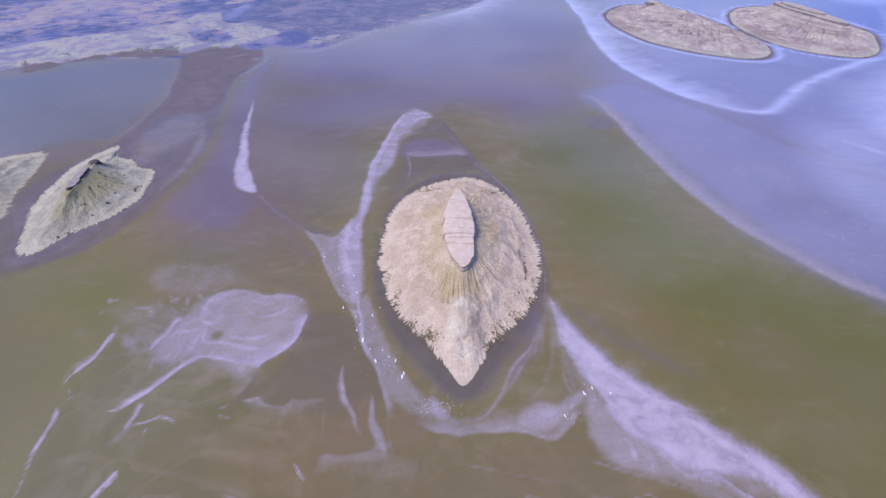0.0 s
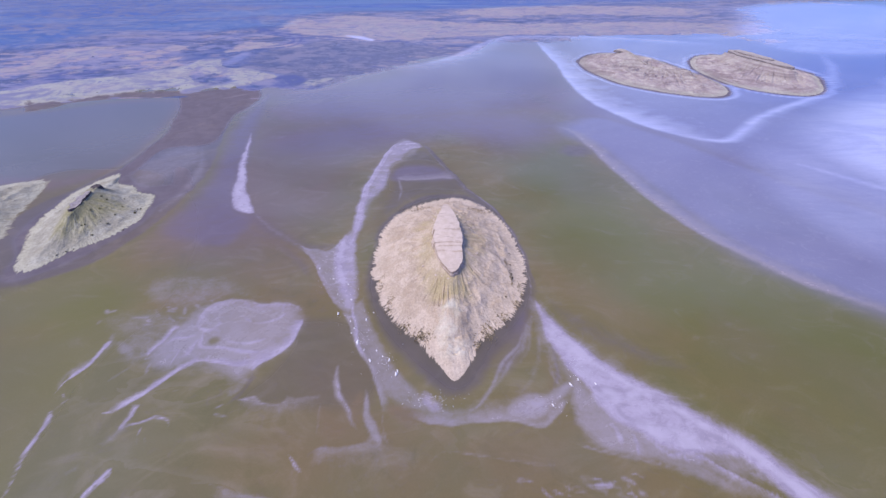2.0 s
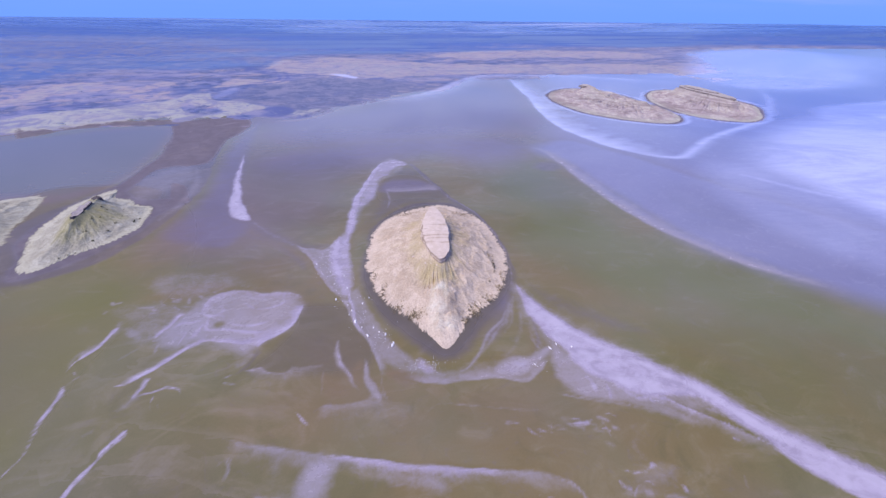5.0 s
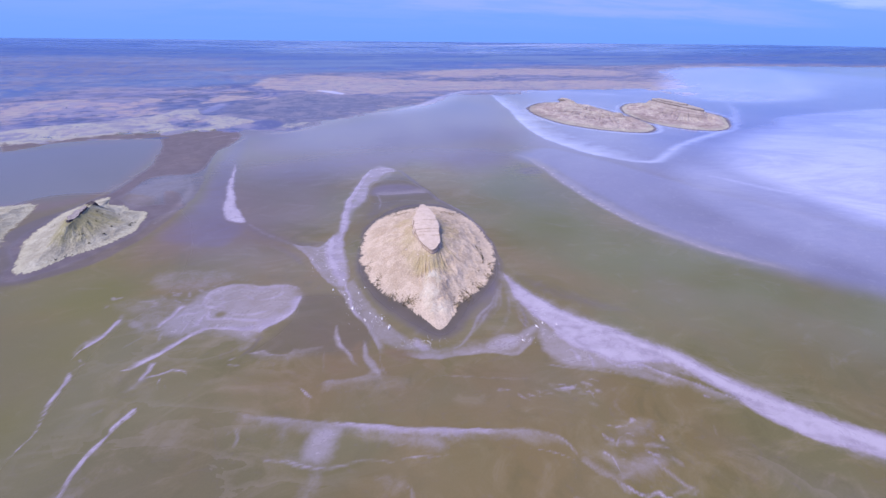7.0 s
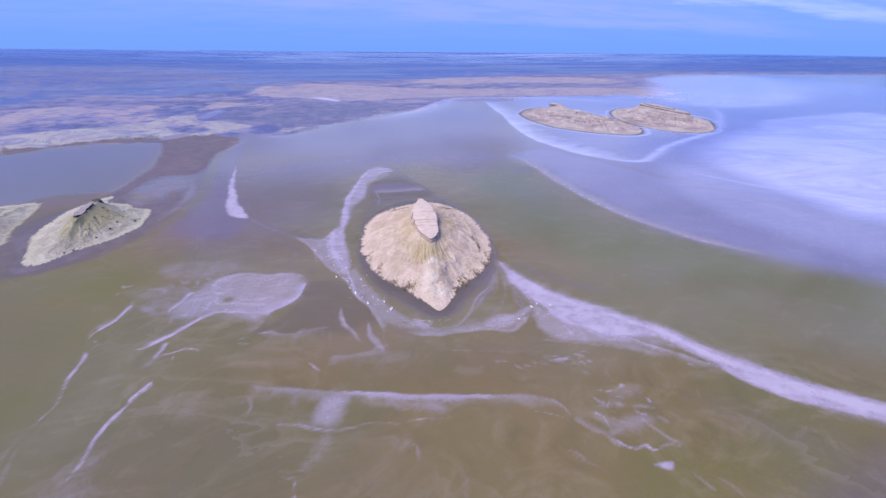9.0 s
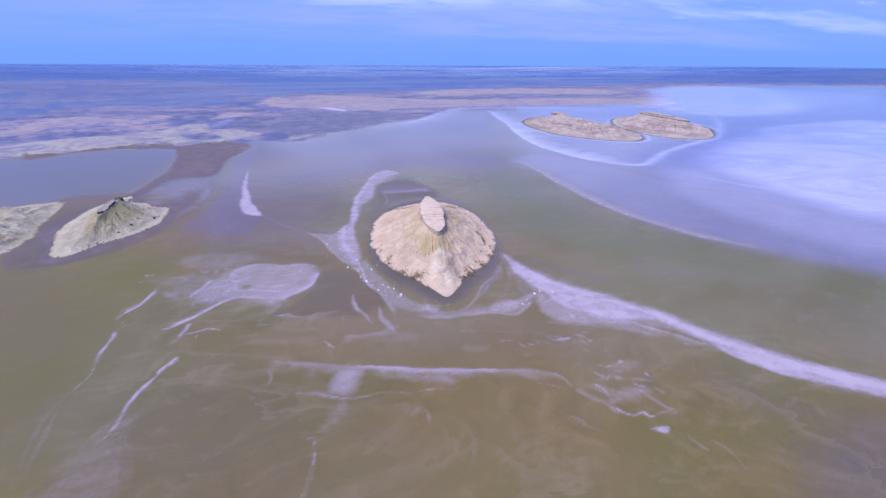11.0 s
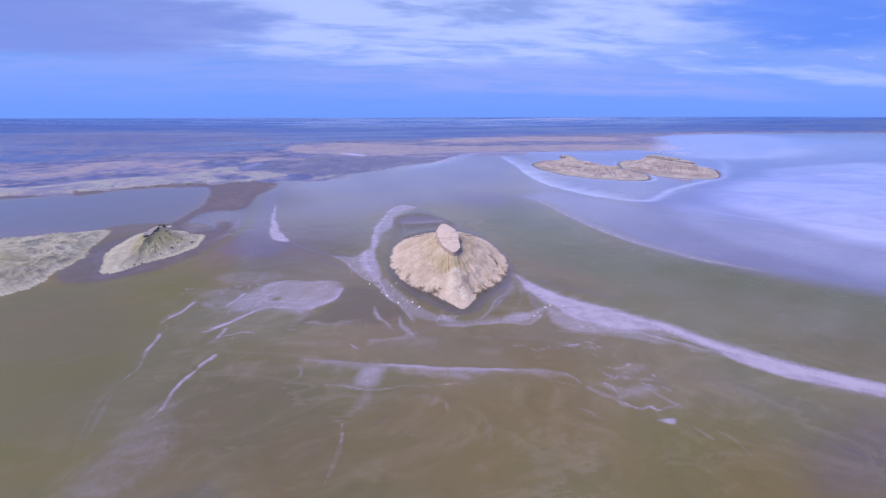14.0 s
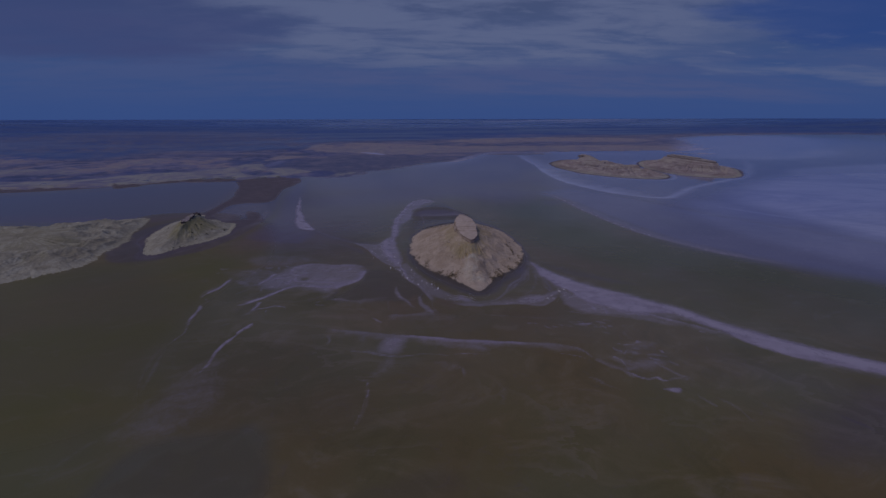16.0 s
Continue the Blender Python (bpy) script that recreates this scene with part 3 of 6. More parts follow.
def build_ground():
    xs = spread(-4900, -128, 132, 4900, 0.7, 1.02, 1.02)
    ys = spread(-4900, -62, 285, 4850, 0.75, 1.06, 1.02)
    gx, gy = np.meshgrid(xs, ys)
    x, y = gx.ravel(), gy.ravel()
    c = Cover(x, y)
    lay_cover(c)
    L = c.layers
    grit = 0.97 + 0.22 * field(0.8 * x + 0.6 * y, 0.8 * y - 0.6 * x, 6.0, 4, 121)
    grit = 1 + (np.clip(grit, 0.45, 1.25) - 1) * np.exp(-(np.hypot(x, y - 60) / 260) ** 2)
    for k in ("film", "salt"):
        L[k] = np.clip(L[k] * grit, 0, 1)
    z = far_rise(x, y)
    near = np.exp(-np.hypot(x, y - 60) / 350)
    z = z + near * (0.10 * smooth(L["salt"], 0.3, 0.8) + 0.05 * L["film"] - 0.06 * L["dark"] + 0.05 * field(x, y, 9, 3, 5))
    z = z + 2.2 * smooth(L["sand"], 0.3, 0.9) * (0.5 + 0.5 * field(x, y, 60, 3, 15)) * smooth(np.hypot(x, y), 300, 500) * (1 - smooth(np.hypot(x, y), 2000, 2600))
    verts = np.column_stack([x, y, z])
    nx, ny = len(xs), len(ys)
    i = np.arange(nx * ny).reshape(ny, nx)
    quads = np.stack([i[:-1, :-1], i[:-1, 1:], i[1:, 1:], i[1:, :-1]], -1).reshape(-1, 4)
    me = grid_mesh("ground", verts, quads)
    for name, keys in (("cover_a", ("salt", "olive", "dark", "film")), ("cover_b", ("sand", "scrub", "wet", "far")), ("cover_c", ("flat", "rust", "bluish", "bright")), ("cover_d", ("violet", "teal", "beige", "matte")), ("cover_e", ("blue", "plain", "umber", "mere")), ("cover_f", ("firm", "firm", "firm", "firm"))):
        att = me.attributes.new(name, "FLOAT_COLOR", "POINT")
        att.data.foreach_set("color", np.column_stack([L[k] for k in keys]).astype(np.float32).ravel())
    me.materials.append(lake_bed)
    ob = new("ground", me)
    return tagged(ob, "wet brown brine mud with lavender salt crusts and far steppe", "ground", kind="structure")


def grid_mesh(name, verts, quads):
    me = bpy.data.meshes.new(name)
    me.vertices.add(len(verts))
    me.vertices.foreach_set("co", verts.astype(np.float32).ravel())
    me.loops.add(quads.size)
    me.loops.foreach_set("vertex_index", quads.astype(np.int32).ravel())
    me.polygons.add(len(quads))
    me.polygons.foreach_set("loop_start", np.arange(0, quads.size, 4, dtype=np.int32))
    me.update(calc_edges=True)
    me.polygons.foreach_set("use_smooth", np.ones(len(quads), bool))
    me.update()
    return me


EAST_NEAR = [(213, 560), (206, 530), (206, 490), (217, 440), (238, 408), (264, 387), (290, 377), (308, 383), (322, 398), (332, 424), (335, 452), (333, 490), (330, 525), (326, 560), (318, 595), (298, 616), (266, 618), (236, 596)]
EAST_FAR = [(353, 520), (344, 490), (341, 450), (344, 420), (358, 396), (386, 379), (409, 383), (432, 402), (453, 430), (474, 462), (478, 500), (480, 540), (470, 580), (440, 600), (405, 592), (374, 560)]


def lay_cover(c):
    # --- broad waters and muds ---
    c.patch("wet", [(-161, 372), (-60, 380), (60, 420), (120, 330), (60, 240), (10, 290), (-50, 230), (-52, 170), (-71, 150),
                    (-95, 140), (-117, 134), (-136, 141), (-139, 163), (-138, 203), (-167, 318)], 50, 0.7)
    c.patch("wet", [(-184, 447), (0, 600), (170, 900), (500, 1000), (900, 700), (500, 300), (200, 200), (110, 320), (-60, 380), (-160, 380)], 60, 0.9)
    c.patch("wet", [(-372, 343), (-346, 359), (-309, 381), (-257, 386), (-238, 351), (-223, 296), (-212, 232), (-225, 200), (-261, 195), (-400, 210), (-560, 260)], 12, 0.8)
    c.patch("bluish", [(-372, 343), (-346, 356), (-309, 376), (-262, 382), (-242, 350), (-227, 296), (-216, 236), (-232, 212), (-262, 212), (-400, 230), (-560, 270)], 14, 0.8)
    c.patch("rust", [(-60, 46), (-30, 40), (-36, 20), (-60, 26), (-66, 36)], 16, 0.45)
    c.patch("rust", [(-28, 52), (-12, 46), (2, 42), (4, 36), (-16, 40), (-30, 44)], 8, 0.45)
    c.patch("rust", [(10, 38), (34, 36), (28, 30), (6, 32)], 10, 0.5)
    c.patch("rust", [(46, 118), (70, 96), (92, 74), (84, 66), (60, 84), (46, 100)], 14, 0.45)
    c.patch("rust", [(-20, 2), (30, -4), (26, -30), (-20, -26)], 30, 0.3)
    c.patch("rust", [(-118, 96), (-100, 104), (-84, 100), (-100, 92)], 8, 0.5)
    c.patch("olive", [(45, 200), (75, 260), (108, 245), (114, 178), (122, 134), (136, 114), (167, 89), (240, 30), (200, -30), (127, 20),
                      (106, 30), (86, 48), (64, 72), (50, 105)], 60, 0.88)
    c.patch("olive", [(-125, 120), (-112, 85), (-116, 60), (-104, 20), (-96, -60), (-300, -80), (-260, 60), (-200, 100)], 40, 0.9)
    c.patch("olive", [(-373, 319), (-361, 365), (-311, 371), (-268, 330), (-256, 256), (-268, 226), (-281, 216), (-321, 228), (-389, 298)], 24, 0.55)
    c.patch("olive", [(-140, 250), (-108, 264), (-62, 236), (-48.1, 192.5), (-55.0, 161.6), (-70.2, 152.0), (-91.4, 164.6), (-113, 200)], 30, 0.35)
    c.patch("olive", [(65.3, 112.6), (92.5, 109.0), (105.8, 83.0), (112.2, 56.8), (115.5, 43.1), (95.2, 37.2), (83.4, 49.9), (71.0, 73.7)], 40, 0.6)
    c.patch("dark", [(-95.0, 159.6), (-73.9, 145.2), (-60.7, 136.4), (-49.2, 132.2), (-58.7, 128.4), (-76.8, 136.6), (-93.3, 149.0)], 8, 0.6)
    c.patch("firm", [(-251, 133), (-210, 126), (-182, 149), (-165, 169), (-166, 203), (-142, 186), (-117.9, 141.5), (-107.6, 98.0), (-115.2, 63.8), (-112.1, 31.7), (-110.0, 5.2), (-105.7, -19.2), (-177.6, -11.4), (-413, 151)], 26, 0.8)
    c.patch("firm", [(-256, 206), (-228, 226), (-175, 215), (-161, 169), (-167, 128), (-193, 115), (-215, 125)], 10, 0.7)
    c.patch("firm", [(-24.2, 7.6), (28.2, -0.6), (69.4, -18.4), (78.3, -39.2), (-36.5, -26.7), (-45.9, -5.9)], 40, 0.35)
    c.patch("olive", [(-110, 250), (-60, 250), (-52, 190), (-60, 150), (-95, 168), (-108, 200)], 40, 0.18)
    c.patch("olive", [(-110, 112), (-90, 112), (-75, 100), (-95, 90), (-118, 95)], 16, 0.45)
    c.patch("dark", [(-259, 408), (-208, 430), (-186, 418), (-174, 373), (-178, 328), (-164, 275), (-150, 225), (-146, 180), (-147, 156),
                     (-151, 138), (-159, 121), (-176, 110), (-200, 108), (-222, 140), (-225, 180), (-210, 206), (-208, 221), (-212, 258), (-217, 296), (-236, 351)], 5, 1.0)
    c.patch("matte", [(-259, 408), (-208, 430), (-186, 418), (-174, 373), (-178, 328), (-168, 275), (-176, 262), (-190, 262), (-200, 250), (-196, 216), (-204, 212), (-211, 250), (-216, 291), (-236, 351)], 13, 1.0)
    c.patch("matte", [(-470, 335), (-387, 366), (-330, 390), (-262, 402), (-262, 420), (-340, 412), (-420, 386), (-700, 356), (-700, 312)], 9, 1.0)
    c.patch("matte", [(-187, 110), (-199, 130), (-214, 150), (-217, 190), (-210, 224), (-196, 214), (-180, 200), (-150, 200), (-146, 192), (-154, 176), (-154, 154), (-161, 136), (-170, 120)], 7, 0.75)
    c.patch("matte", [(-174, 228), (-160, 220), (-150, 200), (-155, 192), (-166, 204)], 8, 0.7)
    c.wash("umber", [(-153, 163), (-154, 154), (-158, 146), (-161, 139), (-167, 132), (-171, 125), (-173, 118), (-178, 114), (-186, 117)], 9, 0.8, 3.0, -1)
    c.patch("umber", [(-235, 180), (-238, 202), (-231, 216), (-176, 209), (-164, 197), (-158, 162), (-159, 133), (-170, 114), (-180, 103), (-194, 103), (-206, 124), (-211, 146)], 12, 0.5)
    c.streak("film", [(-199, 123), (-186, 107), (-174, 98)], 2.0, 3.0, 0.45)
    c.patch("film", [(-201, 232), (-196, 252), (-187, 262), (-172, 262), (-160, 236), (-166, 217), (-168, 196), (-183, 192)], 14, 0.45)
    c.streak("film", [(-200, 270), (-198, 302), (-197, 339), (-196, 369)], 5, 10, 0.4)
    c.streak("film", [(-178, 219), (-174, 245), (-177, 282)], 4, 8, 0.4)
    c.streak("salt", [(-186, 389), (-177, 386)], 2.0, 2.5, 0.9)
    c.streak("film", [(-229, 356), (-226, 370)], 2.0, 3.0, 0.7)
    c.streak("film", [(-172, 262), (-156, 222), (-150, 190), (-152, 168)], 7, 9, 0.5)
    c.patch("dark", [(-178, 232), (-160, 222), (-146, 196), (-152, 186), (-166, 200)], 8, 1.0)
    # wet brown ring round the main hill
    c.patch("dark", [(-27.5, 151.5), (-29.2, 132.0), (-30.4, 117.0), (-29.6, 103.8), (-24.1, 88.0), (-17.8, 74.4), (-9.4, 63.9), (-1.9, 55.8), (5.3, 51.8), (12.6, 55.7), (21.8, 67.4), (32.7, 79.9), (38.8, 91.5), (40.5, 106.3), (41.1, 127.3), (36.6, 148.4), (28.5, 170.9), (13.8, 181.9), (-8.3, 178.7)], 7, 0.95)
    c.patch("umber", [(-24.4, 148.2), (-27.7, 128.0), (-28.8, 111.9), (-25.8, 94.9), (-19.6, 80.3), (-11.5, 68.8), (-2.9, 59.9), (5.4, 53.9), (12.2, 59.0), (20.3, 70.7), (31.3, 83.6), (37.2, 94.3), (39.6, 116.3), (35.4, 146.1), (25.4, 170.4), (4.3, 178.5), (-15.6, 168.8)], 8, 0.9)
    c.patch("dark", [(-24.7, 210.9), (-19.2, 239.5), (-4.0, 247.1), (8.5, 213.3), (20.4, 185.4), (13.8, 181.9), (-8.3, 179.9), (-24.1, 161.2), (-28.7, 163.8), (-25.8, 186.0)], 8, 0.55)
    c.wash("dark", [(-8, 265), (2.5, 239.2), (11.4, 213.9), (19.4, 192.8), (26.7, 177.1), (34.1, 162.9), (38.6, 146.5), (40.8, 131.2), (42.1, 119.1), (41.7, 105.6), (40.0, 92.8)], 9, 1.0, 0.8, -1)
    c.streak("film", [(-6, 256), (3.5, 229.3), (12.4, 206.1), (20.6, 187.8), (29.3, 172.6), (35.2, 157.9), (38.8, 141.2), (40.9, 123.5), (40.0, 106.3), (38.3, 94.3)], 1.0, 1.4, 0.75)
    c.streak("film", [(17.2, 185.4), (23.3, 174.9), (30.2, 160.5)], 0.8, 1.2, 0.6)
    c.wash("film", [(-24.1, 206.7), (-17.2, 201.1), (-5.4, 201.6), (6.5, 203.5), (14.9, 200.7)], 15, 0.75, 3.0, 1)
    c.patch("violet", [(-25.0, 201.3), (-21.8, 219.6), (1.6, 219.3), (12.3, 203.4), (4.7, 200.8)], 8, 0.7)
    c.streak("film", [(-21.7, 201.9), (-19.4, 192.1), (-20.0, 175.5)], 2.0, 3.0, 0.7)
    c.patch("dark", [(93, 240), (101, 254), (114, 252), (115, 240), (103, 233)], 14, 0.9)
    c.patch("umber", [(-90, -24), (-66, -21), (-60, -33), (-58, -60), (-90, -60), (-96, -36)], 5, 0.5)
    c.patch("teal", [(-90, -24), (-66, -21), (-60, -33), (-58, -60), (-90, -60), (-96, -36)], 9, 0.7)
    c.patch("umber", [(-178.5, 53.3), (-145.8, 42.2), (-124.1, 33.1), (-113.5, 14.9), (-114.6, 1.6), (-111.2, -12.6), (-110.8, -18.6), (-164.8, -12.8), (-311, 68)], 30, 0.22)
    c.patch("umber", [(-82.6, 16.7), (-49.8, 13.1), (-36.5, -6.9), (-42.3, -23.0), (-51.9, -25.0), (-63.1, -7.8)], 24, 0.30)
    c.patch("umber", [(-98.5, 10.6), (-77.2, 26.3), (-48.4, 14.4), (-35.4, -5.4), (-35.7, -24.9), (-74.2, -20.4), (-91.8, -15.3)], 26, 0.38)
    c.streak("salt", [(-118.1, 49.8), (-116.6, 45.1), (-115.5, 37.9), (-113.6, 32.3), (-113.1, 27.7), (-113.0, 22.2), (-112.8, 17.0)], 1.3, 1.1, 1.0, 0.6)
    c.streak("film", [(-112.8, 18.0), (-109.5, 6.5), (-106.0, -3.4), (-104.9, -10.8), (-105.0, -16.7)], 2.0, 3.0, 0.5)
    c.streak("salt", [(-89.2, 33.4), (-91.5, 27.5), (-93.6, 19.3), (-93.9, 14.3), (-93.6, 9.1), (-94.7, 4.1)], 1.5, 1.1, 1.0, 0.6)
    c.patch("umber", [(85.3, -25.8), (102.2, -20.4), (116.5, -19.0), (131.5, -25.2), (103.8, -41.9), (87.0, -40.1), (73.4, -37.3)], 14, 0.45)
    c.patch("dark", [(46, 92), (70, 72), (86, 58), (70, 62), (52, 76)], 10, 0.5)

    # --- salt spit east of the hill ---
    c.patch("salt", [(39.6, 92.8), (42.3, 86), (46, 80), (50.7, 71.3), (56.8, 63.5), (63.3, 56.4), (70.1, 51.6), (76, 45.4), (88, 35),
                     (98, 20), (108, 11), (120, 0), (132, -8), (170, -28), (230, -48), (228, -54), (168, -34), (128, -14), (114, -6), (104, 0),
                     (95, 10), (93, 17), (90, 23), (85, 29.5), (75, 31), (62, 34), (58.8, 37.7), (52.3, 41.7), (48.9, 48.4), (47.5, 54.7), (43.5, 59.6), (41, 68), (40, 77)], 3.2, 0.88)
    c.streak("salt", [(40.2, 89), (45, 77.5), (54, 61.5), (67, 49.5), (85, 33), (97, 17.5), (108, 7), (120, -3), (132, -10.5), (170, -31), (228, -51)], 5.0, 6.0, 1.0, 10.0)
    c.patch("film", [(38, 96), (50, 76), (66, 58), (90, 36), (110, 12), (134, -7), (200, -38), (200, -48), (124, -14), (102, 2), (90, 22), (60, 30), (44, 50), (38, 70)], 6, 0.6)
    c.patch("film", [(56, 40), (65.7, 36), (73, 35), (84, 29.6), (75, 28), (63, 28.5), (58, 32)], 3, 0.62)
    c.streak("salt", [(66, 35), (67, 32), (67.5, 29.5)], 1.6, 2.0, 0.8)
    c.patch("film", [(43.9, 58.7), (47.2, 53.5), (55.0, 48.3), (60.4, 43.1), (65.4, 38.3), (64.6, 32.0), (56.0, 30.6), (48.1, 32.2), (43.6, 35.0), (40.9, 41.2), (42.0, 49.8)], 4, 0.78)
    c.wash("film", [(44.3, 66.2), (45.5, 54.3), (51.1, 48.1), (57.1, 40.2), (61.3, 34.1), (68.4, 30.9), (76.5, 27.2), (83.2, 22.3), (91.5, 16.4), (96.3, 11.1)], 8, 0.75, 1.2, -1)
    c.wash("salt", [(57.6, 41.2), (60.2, 35.5), (63.8, 32.1), (67.7, 32.7), (72.0, 31.0), (76.7, 27.5), (83.5, 22.7), (88.7, 18.8)], 4, 0.7, 1.2, -1)
    c.streak("salt", [(50.3, 41.7), (51.2, 38.6), (51.0, 34.7)], 2.4, 3.0, 0.7)
    c.streak("salt", [(55.3, 38.3), (55.3, 34.5), (54.5, 31.8)], 1.4, 2.0, 0.75)
    c.streak("film", [(38.9, 35.5), (43.3, 33.4), (49.6, 31.7), (57.5, 30.1), (66.4, 27.5), (74.4, 26.6)], 1.2, 1.8, 0.7)
    c.patch("film", [(63.8, 32.1), (71.2, 29.8), (75.7, 26.0), (81.2, 21.9), (74.6, 22.0), (68.2, 24.9), (63.1, 27.7)], 4, 0.6)
    c.streak("film", [(38.4, 85.5), (29.6, 70.6), (20.7, 57.6), (11.5, 48.8)], 1.6, 2.6, 0.6)
    c.streak("film", [(39.0, 78.7), (34.2, 64.6), (28.3, 54.2), (20.0, 45.7)], 2.2, 3.4, 0.55)
    c.streak("film", [(38.5, 69.5), (37.7, 59.1), (39.6, 52.3), (40.3, 47.7)], 1.8, 2.6, 0.6)
    c.streak("violet", [(33.7, 85.8), (27.9, 70.1), (20.6, 59.6)], 4, 6, 0.5)
    # --- salt loop west of the hill ---
    c.patch("salt", [(-19, 269), (-28, 259), (-34, 241), (-37.3, 217.7), (-40.4, 199.5), (-42.3, 186.9), (-42.6, 171.4), (-42.2, 156.4), (-42.7, 147.5), (-45.1, 142.2), (-47.5, 137.1), (-48.5, 131.4), (-46.9, 120.8), (-43.1, 108.7), (-39.6, 97.9), (-35.9, 89.4), (-33.1, 88.0), (-31.6, 94.9), (-32.4, 103.8), (-35.6, 117.1), (-38.4, 132.1), (-39.8, 148.4), (-40.5, 162.9), (-39.0, 174.1), (-36.3, 179.7), (-32.2, 185.5), (-29.0, 196.7), (-27.2, 211.0), (-28.4, 221.3), (-25.6, 228.2), (-20.8, 233.7), (-19, 243), (-15, 250), (-8, 253), (-9, 262)], 4.0, 0.62)
    c.wash("salt", [(-21, 269), (-29, 259), (-34, 241), (-37.3, 217.7), (-40.4, 199.5), (-42.3, 186.9), (-42.6, 171.4), (-42.2, 156.4), (-42.5, 147.5)], 6, 1.0, 0.8, 1)
    c.patch("film", [(-67.1, 136.5), (-63.0, 130.8), (-58.6, 124.6), (-53.9, 116.6), (-50.0, 109.1), (-45.9, 102.1), (-42.3, 95.6), (-38.1, 90.0), (-33.5, 88.1), (-33.8, 100.8), (-37.9, 120.7), (-39.8, 139.6), (-45.8, 139.6), (-48.5, 133.0), (-52.0, 128.3), (-56.3, 131.1), (-60.4, 131.2)], 2.0, 0.72)
    c.streak("salt", [(-66.7, 136.1), (-62.8, 132.4), (-59.1, 130.0), (-54.6, 130.7)], 1.2, 1.6, 0.7)
    c.wash("salt", [(-63.0, 130.8), (-58.6, 124.6), (-53.9, 116.6), (-50.0, 109.1), (-45.9, 102.1), (-41.7, 95.0), (-37.6, 89.4)], 6, 0.62, 1.0, 1)
    c.streak("salt", [(-45.0, 141.3), (-44.8, 128.2), (-42.9, 115.4), (-39.4, 103.9), (-35.5, 94.9)], 6, 6, 0.9)
    c.streak("film", [(-33, 240), (-36.7, 215.4), (-39.3, 196.2), (-41.3, 183.8)], 7, 7, 0.6)
    c.patch("film", [(-20, 274), (-32, 257), (-39.4, 219.9), (-43.6, 188.7), (-43.2, 154.0), (-45.2, 142.6), (-39.3, 136.2), (-39.5, 166.5), (-28.2, 191.0), (-25.4, 219.7), (-9.8, 248.1)], 6, 0.5)
    c.streak("salt", [(-20, 265), (-29, 253), (-34, 229), (-37.3, 207.6), (-40.2, 190.5), (-41.4, 175.8), (-41.2, 161.4), (-40.6, 150.2), (-40.5, 140.4), (-41.7, 128.2)], 4.2, 4.0, 0.85, 6.0)
    c.streak("film", [(-30.7, 219.8), (-32.2, 198.7), (-37.7, 183.2), (-39.8, 166.5), (-38.8, 147.0)], 6, 6, 0.7)
    # ring of thin crust, sharp on its outer side
    c.patch("film", [(-33.5, 88.1), (-30.1, 76.8), (-27.1, 70.0), (-23.9, 63.6), (-21.4, 57.8), (-17.7, 54.0), (-12.2, 49.6), (-5.6, 46.8), (1.4, 44.4), (9.6, 44.4), (9.8, 46.7), (3.1, 47.4), (-3.7, 51.3), (-10.0, 57.7), (-15.4, 64.6), (-19.6, 72.1), (-23.2, 80.3), (-26.7, 88.0), (-29.6, 94.9)], 3.0, 0.62)
    c.wash("film", [(-37.8, 90.5), (-34.1, 84.2), (-31.5, 78.0), (-29.1, 73.3), (-26.8, 68.2), (-23.5, 63.2), (-21.0, 57.8), (-18.2, 51.9), (-16.8, 46.3)], 7, 0.85, 0.6, 1)
    c.streak("salt", [(-33.8, 100.8), (-32.9, 89.4), (-30.6, 80.4), (-28.7, 73.3), (-24.6, 65.7)], 2.0, 2.4, 0.8)
    c.streak("salt", [(-30.4, 100.8), (-28.0, 88.0), (-24.4, 76.7), (-19.1, 67.3), (-14.3, 60.0), (-8.9, 53.6)], 0.9, 1.5, 0.6)
    c.streak("salt", [(-23.5, 63.2), (-21.0, 57.8), (-18.2, 51.9)], 0.7, 1.0, 0.6)
    c.wash("film", [(43.3, 51.5), (37.1, 45.5), (33.8, 42.4), (31.5, 40.8), (28.2, 40.6), (24.8, 41.8), (17.7, 43.1), (10.3, 42.8), (3.3, 42.1), (-1.9, 43.2), (-6.1, 44.5), (-10.3, 45.8)], 12, 0.8, 0.6, -1)
    c.streak("salt", [(-4.9, 44.3), (-1.1, 43.4), (3.3, 42.2), (9.5, 43.0), (14.4, 43.4)], 0.8, 1.4, 0.62)
    c.streak("salt", [(-3.9, 45.4), (1.3, 43.8), (7.9, 44.2)], 0.7, 1.3, 0.55)
    c.patch("salt", [(-6.3, 52.9), (-3.7, 54.0), (0.1, 50.1), (1.4, 47.0), (-1.9, 46.7), (-4.5, 48.7)], 3.0, 0.62)
    c.patch("film", [(18.6, 44.2), (23.6, 49.4), (29.2, 51.6), (34.2, 50.9), (38.3, 53.7), (42.3, 55.5), (44.4, 53.6), (40.8, 50.1), (35.4, 45.5), (29.6, 41.8), (24.1, 42.4)], 3.5, 0.85)
    c.patch("salt", [(22.1, 45.6), (26.1, 49.2), (31.4, 49.9), (34.3, 47.6), (31.0, 44.4), (25.9, 43.7)], 4.0, 0.5)
    c.streak("film", [(31.3, 76.8), (28.3, 70.8), (24.0, 65.3), (20.5, 60.5), (16.5, 53.8), (11.9, 47.8), (8.0, 45.7)], 1.6, 2.2, 0.85)
    c.patch("film", [(35.9, 83.6), (32.6, 74.0), (29.4, 67.0), (26.2, 65.3), (29.4, 72.8), (32.7, 79.9)], 3.0, 0.62)
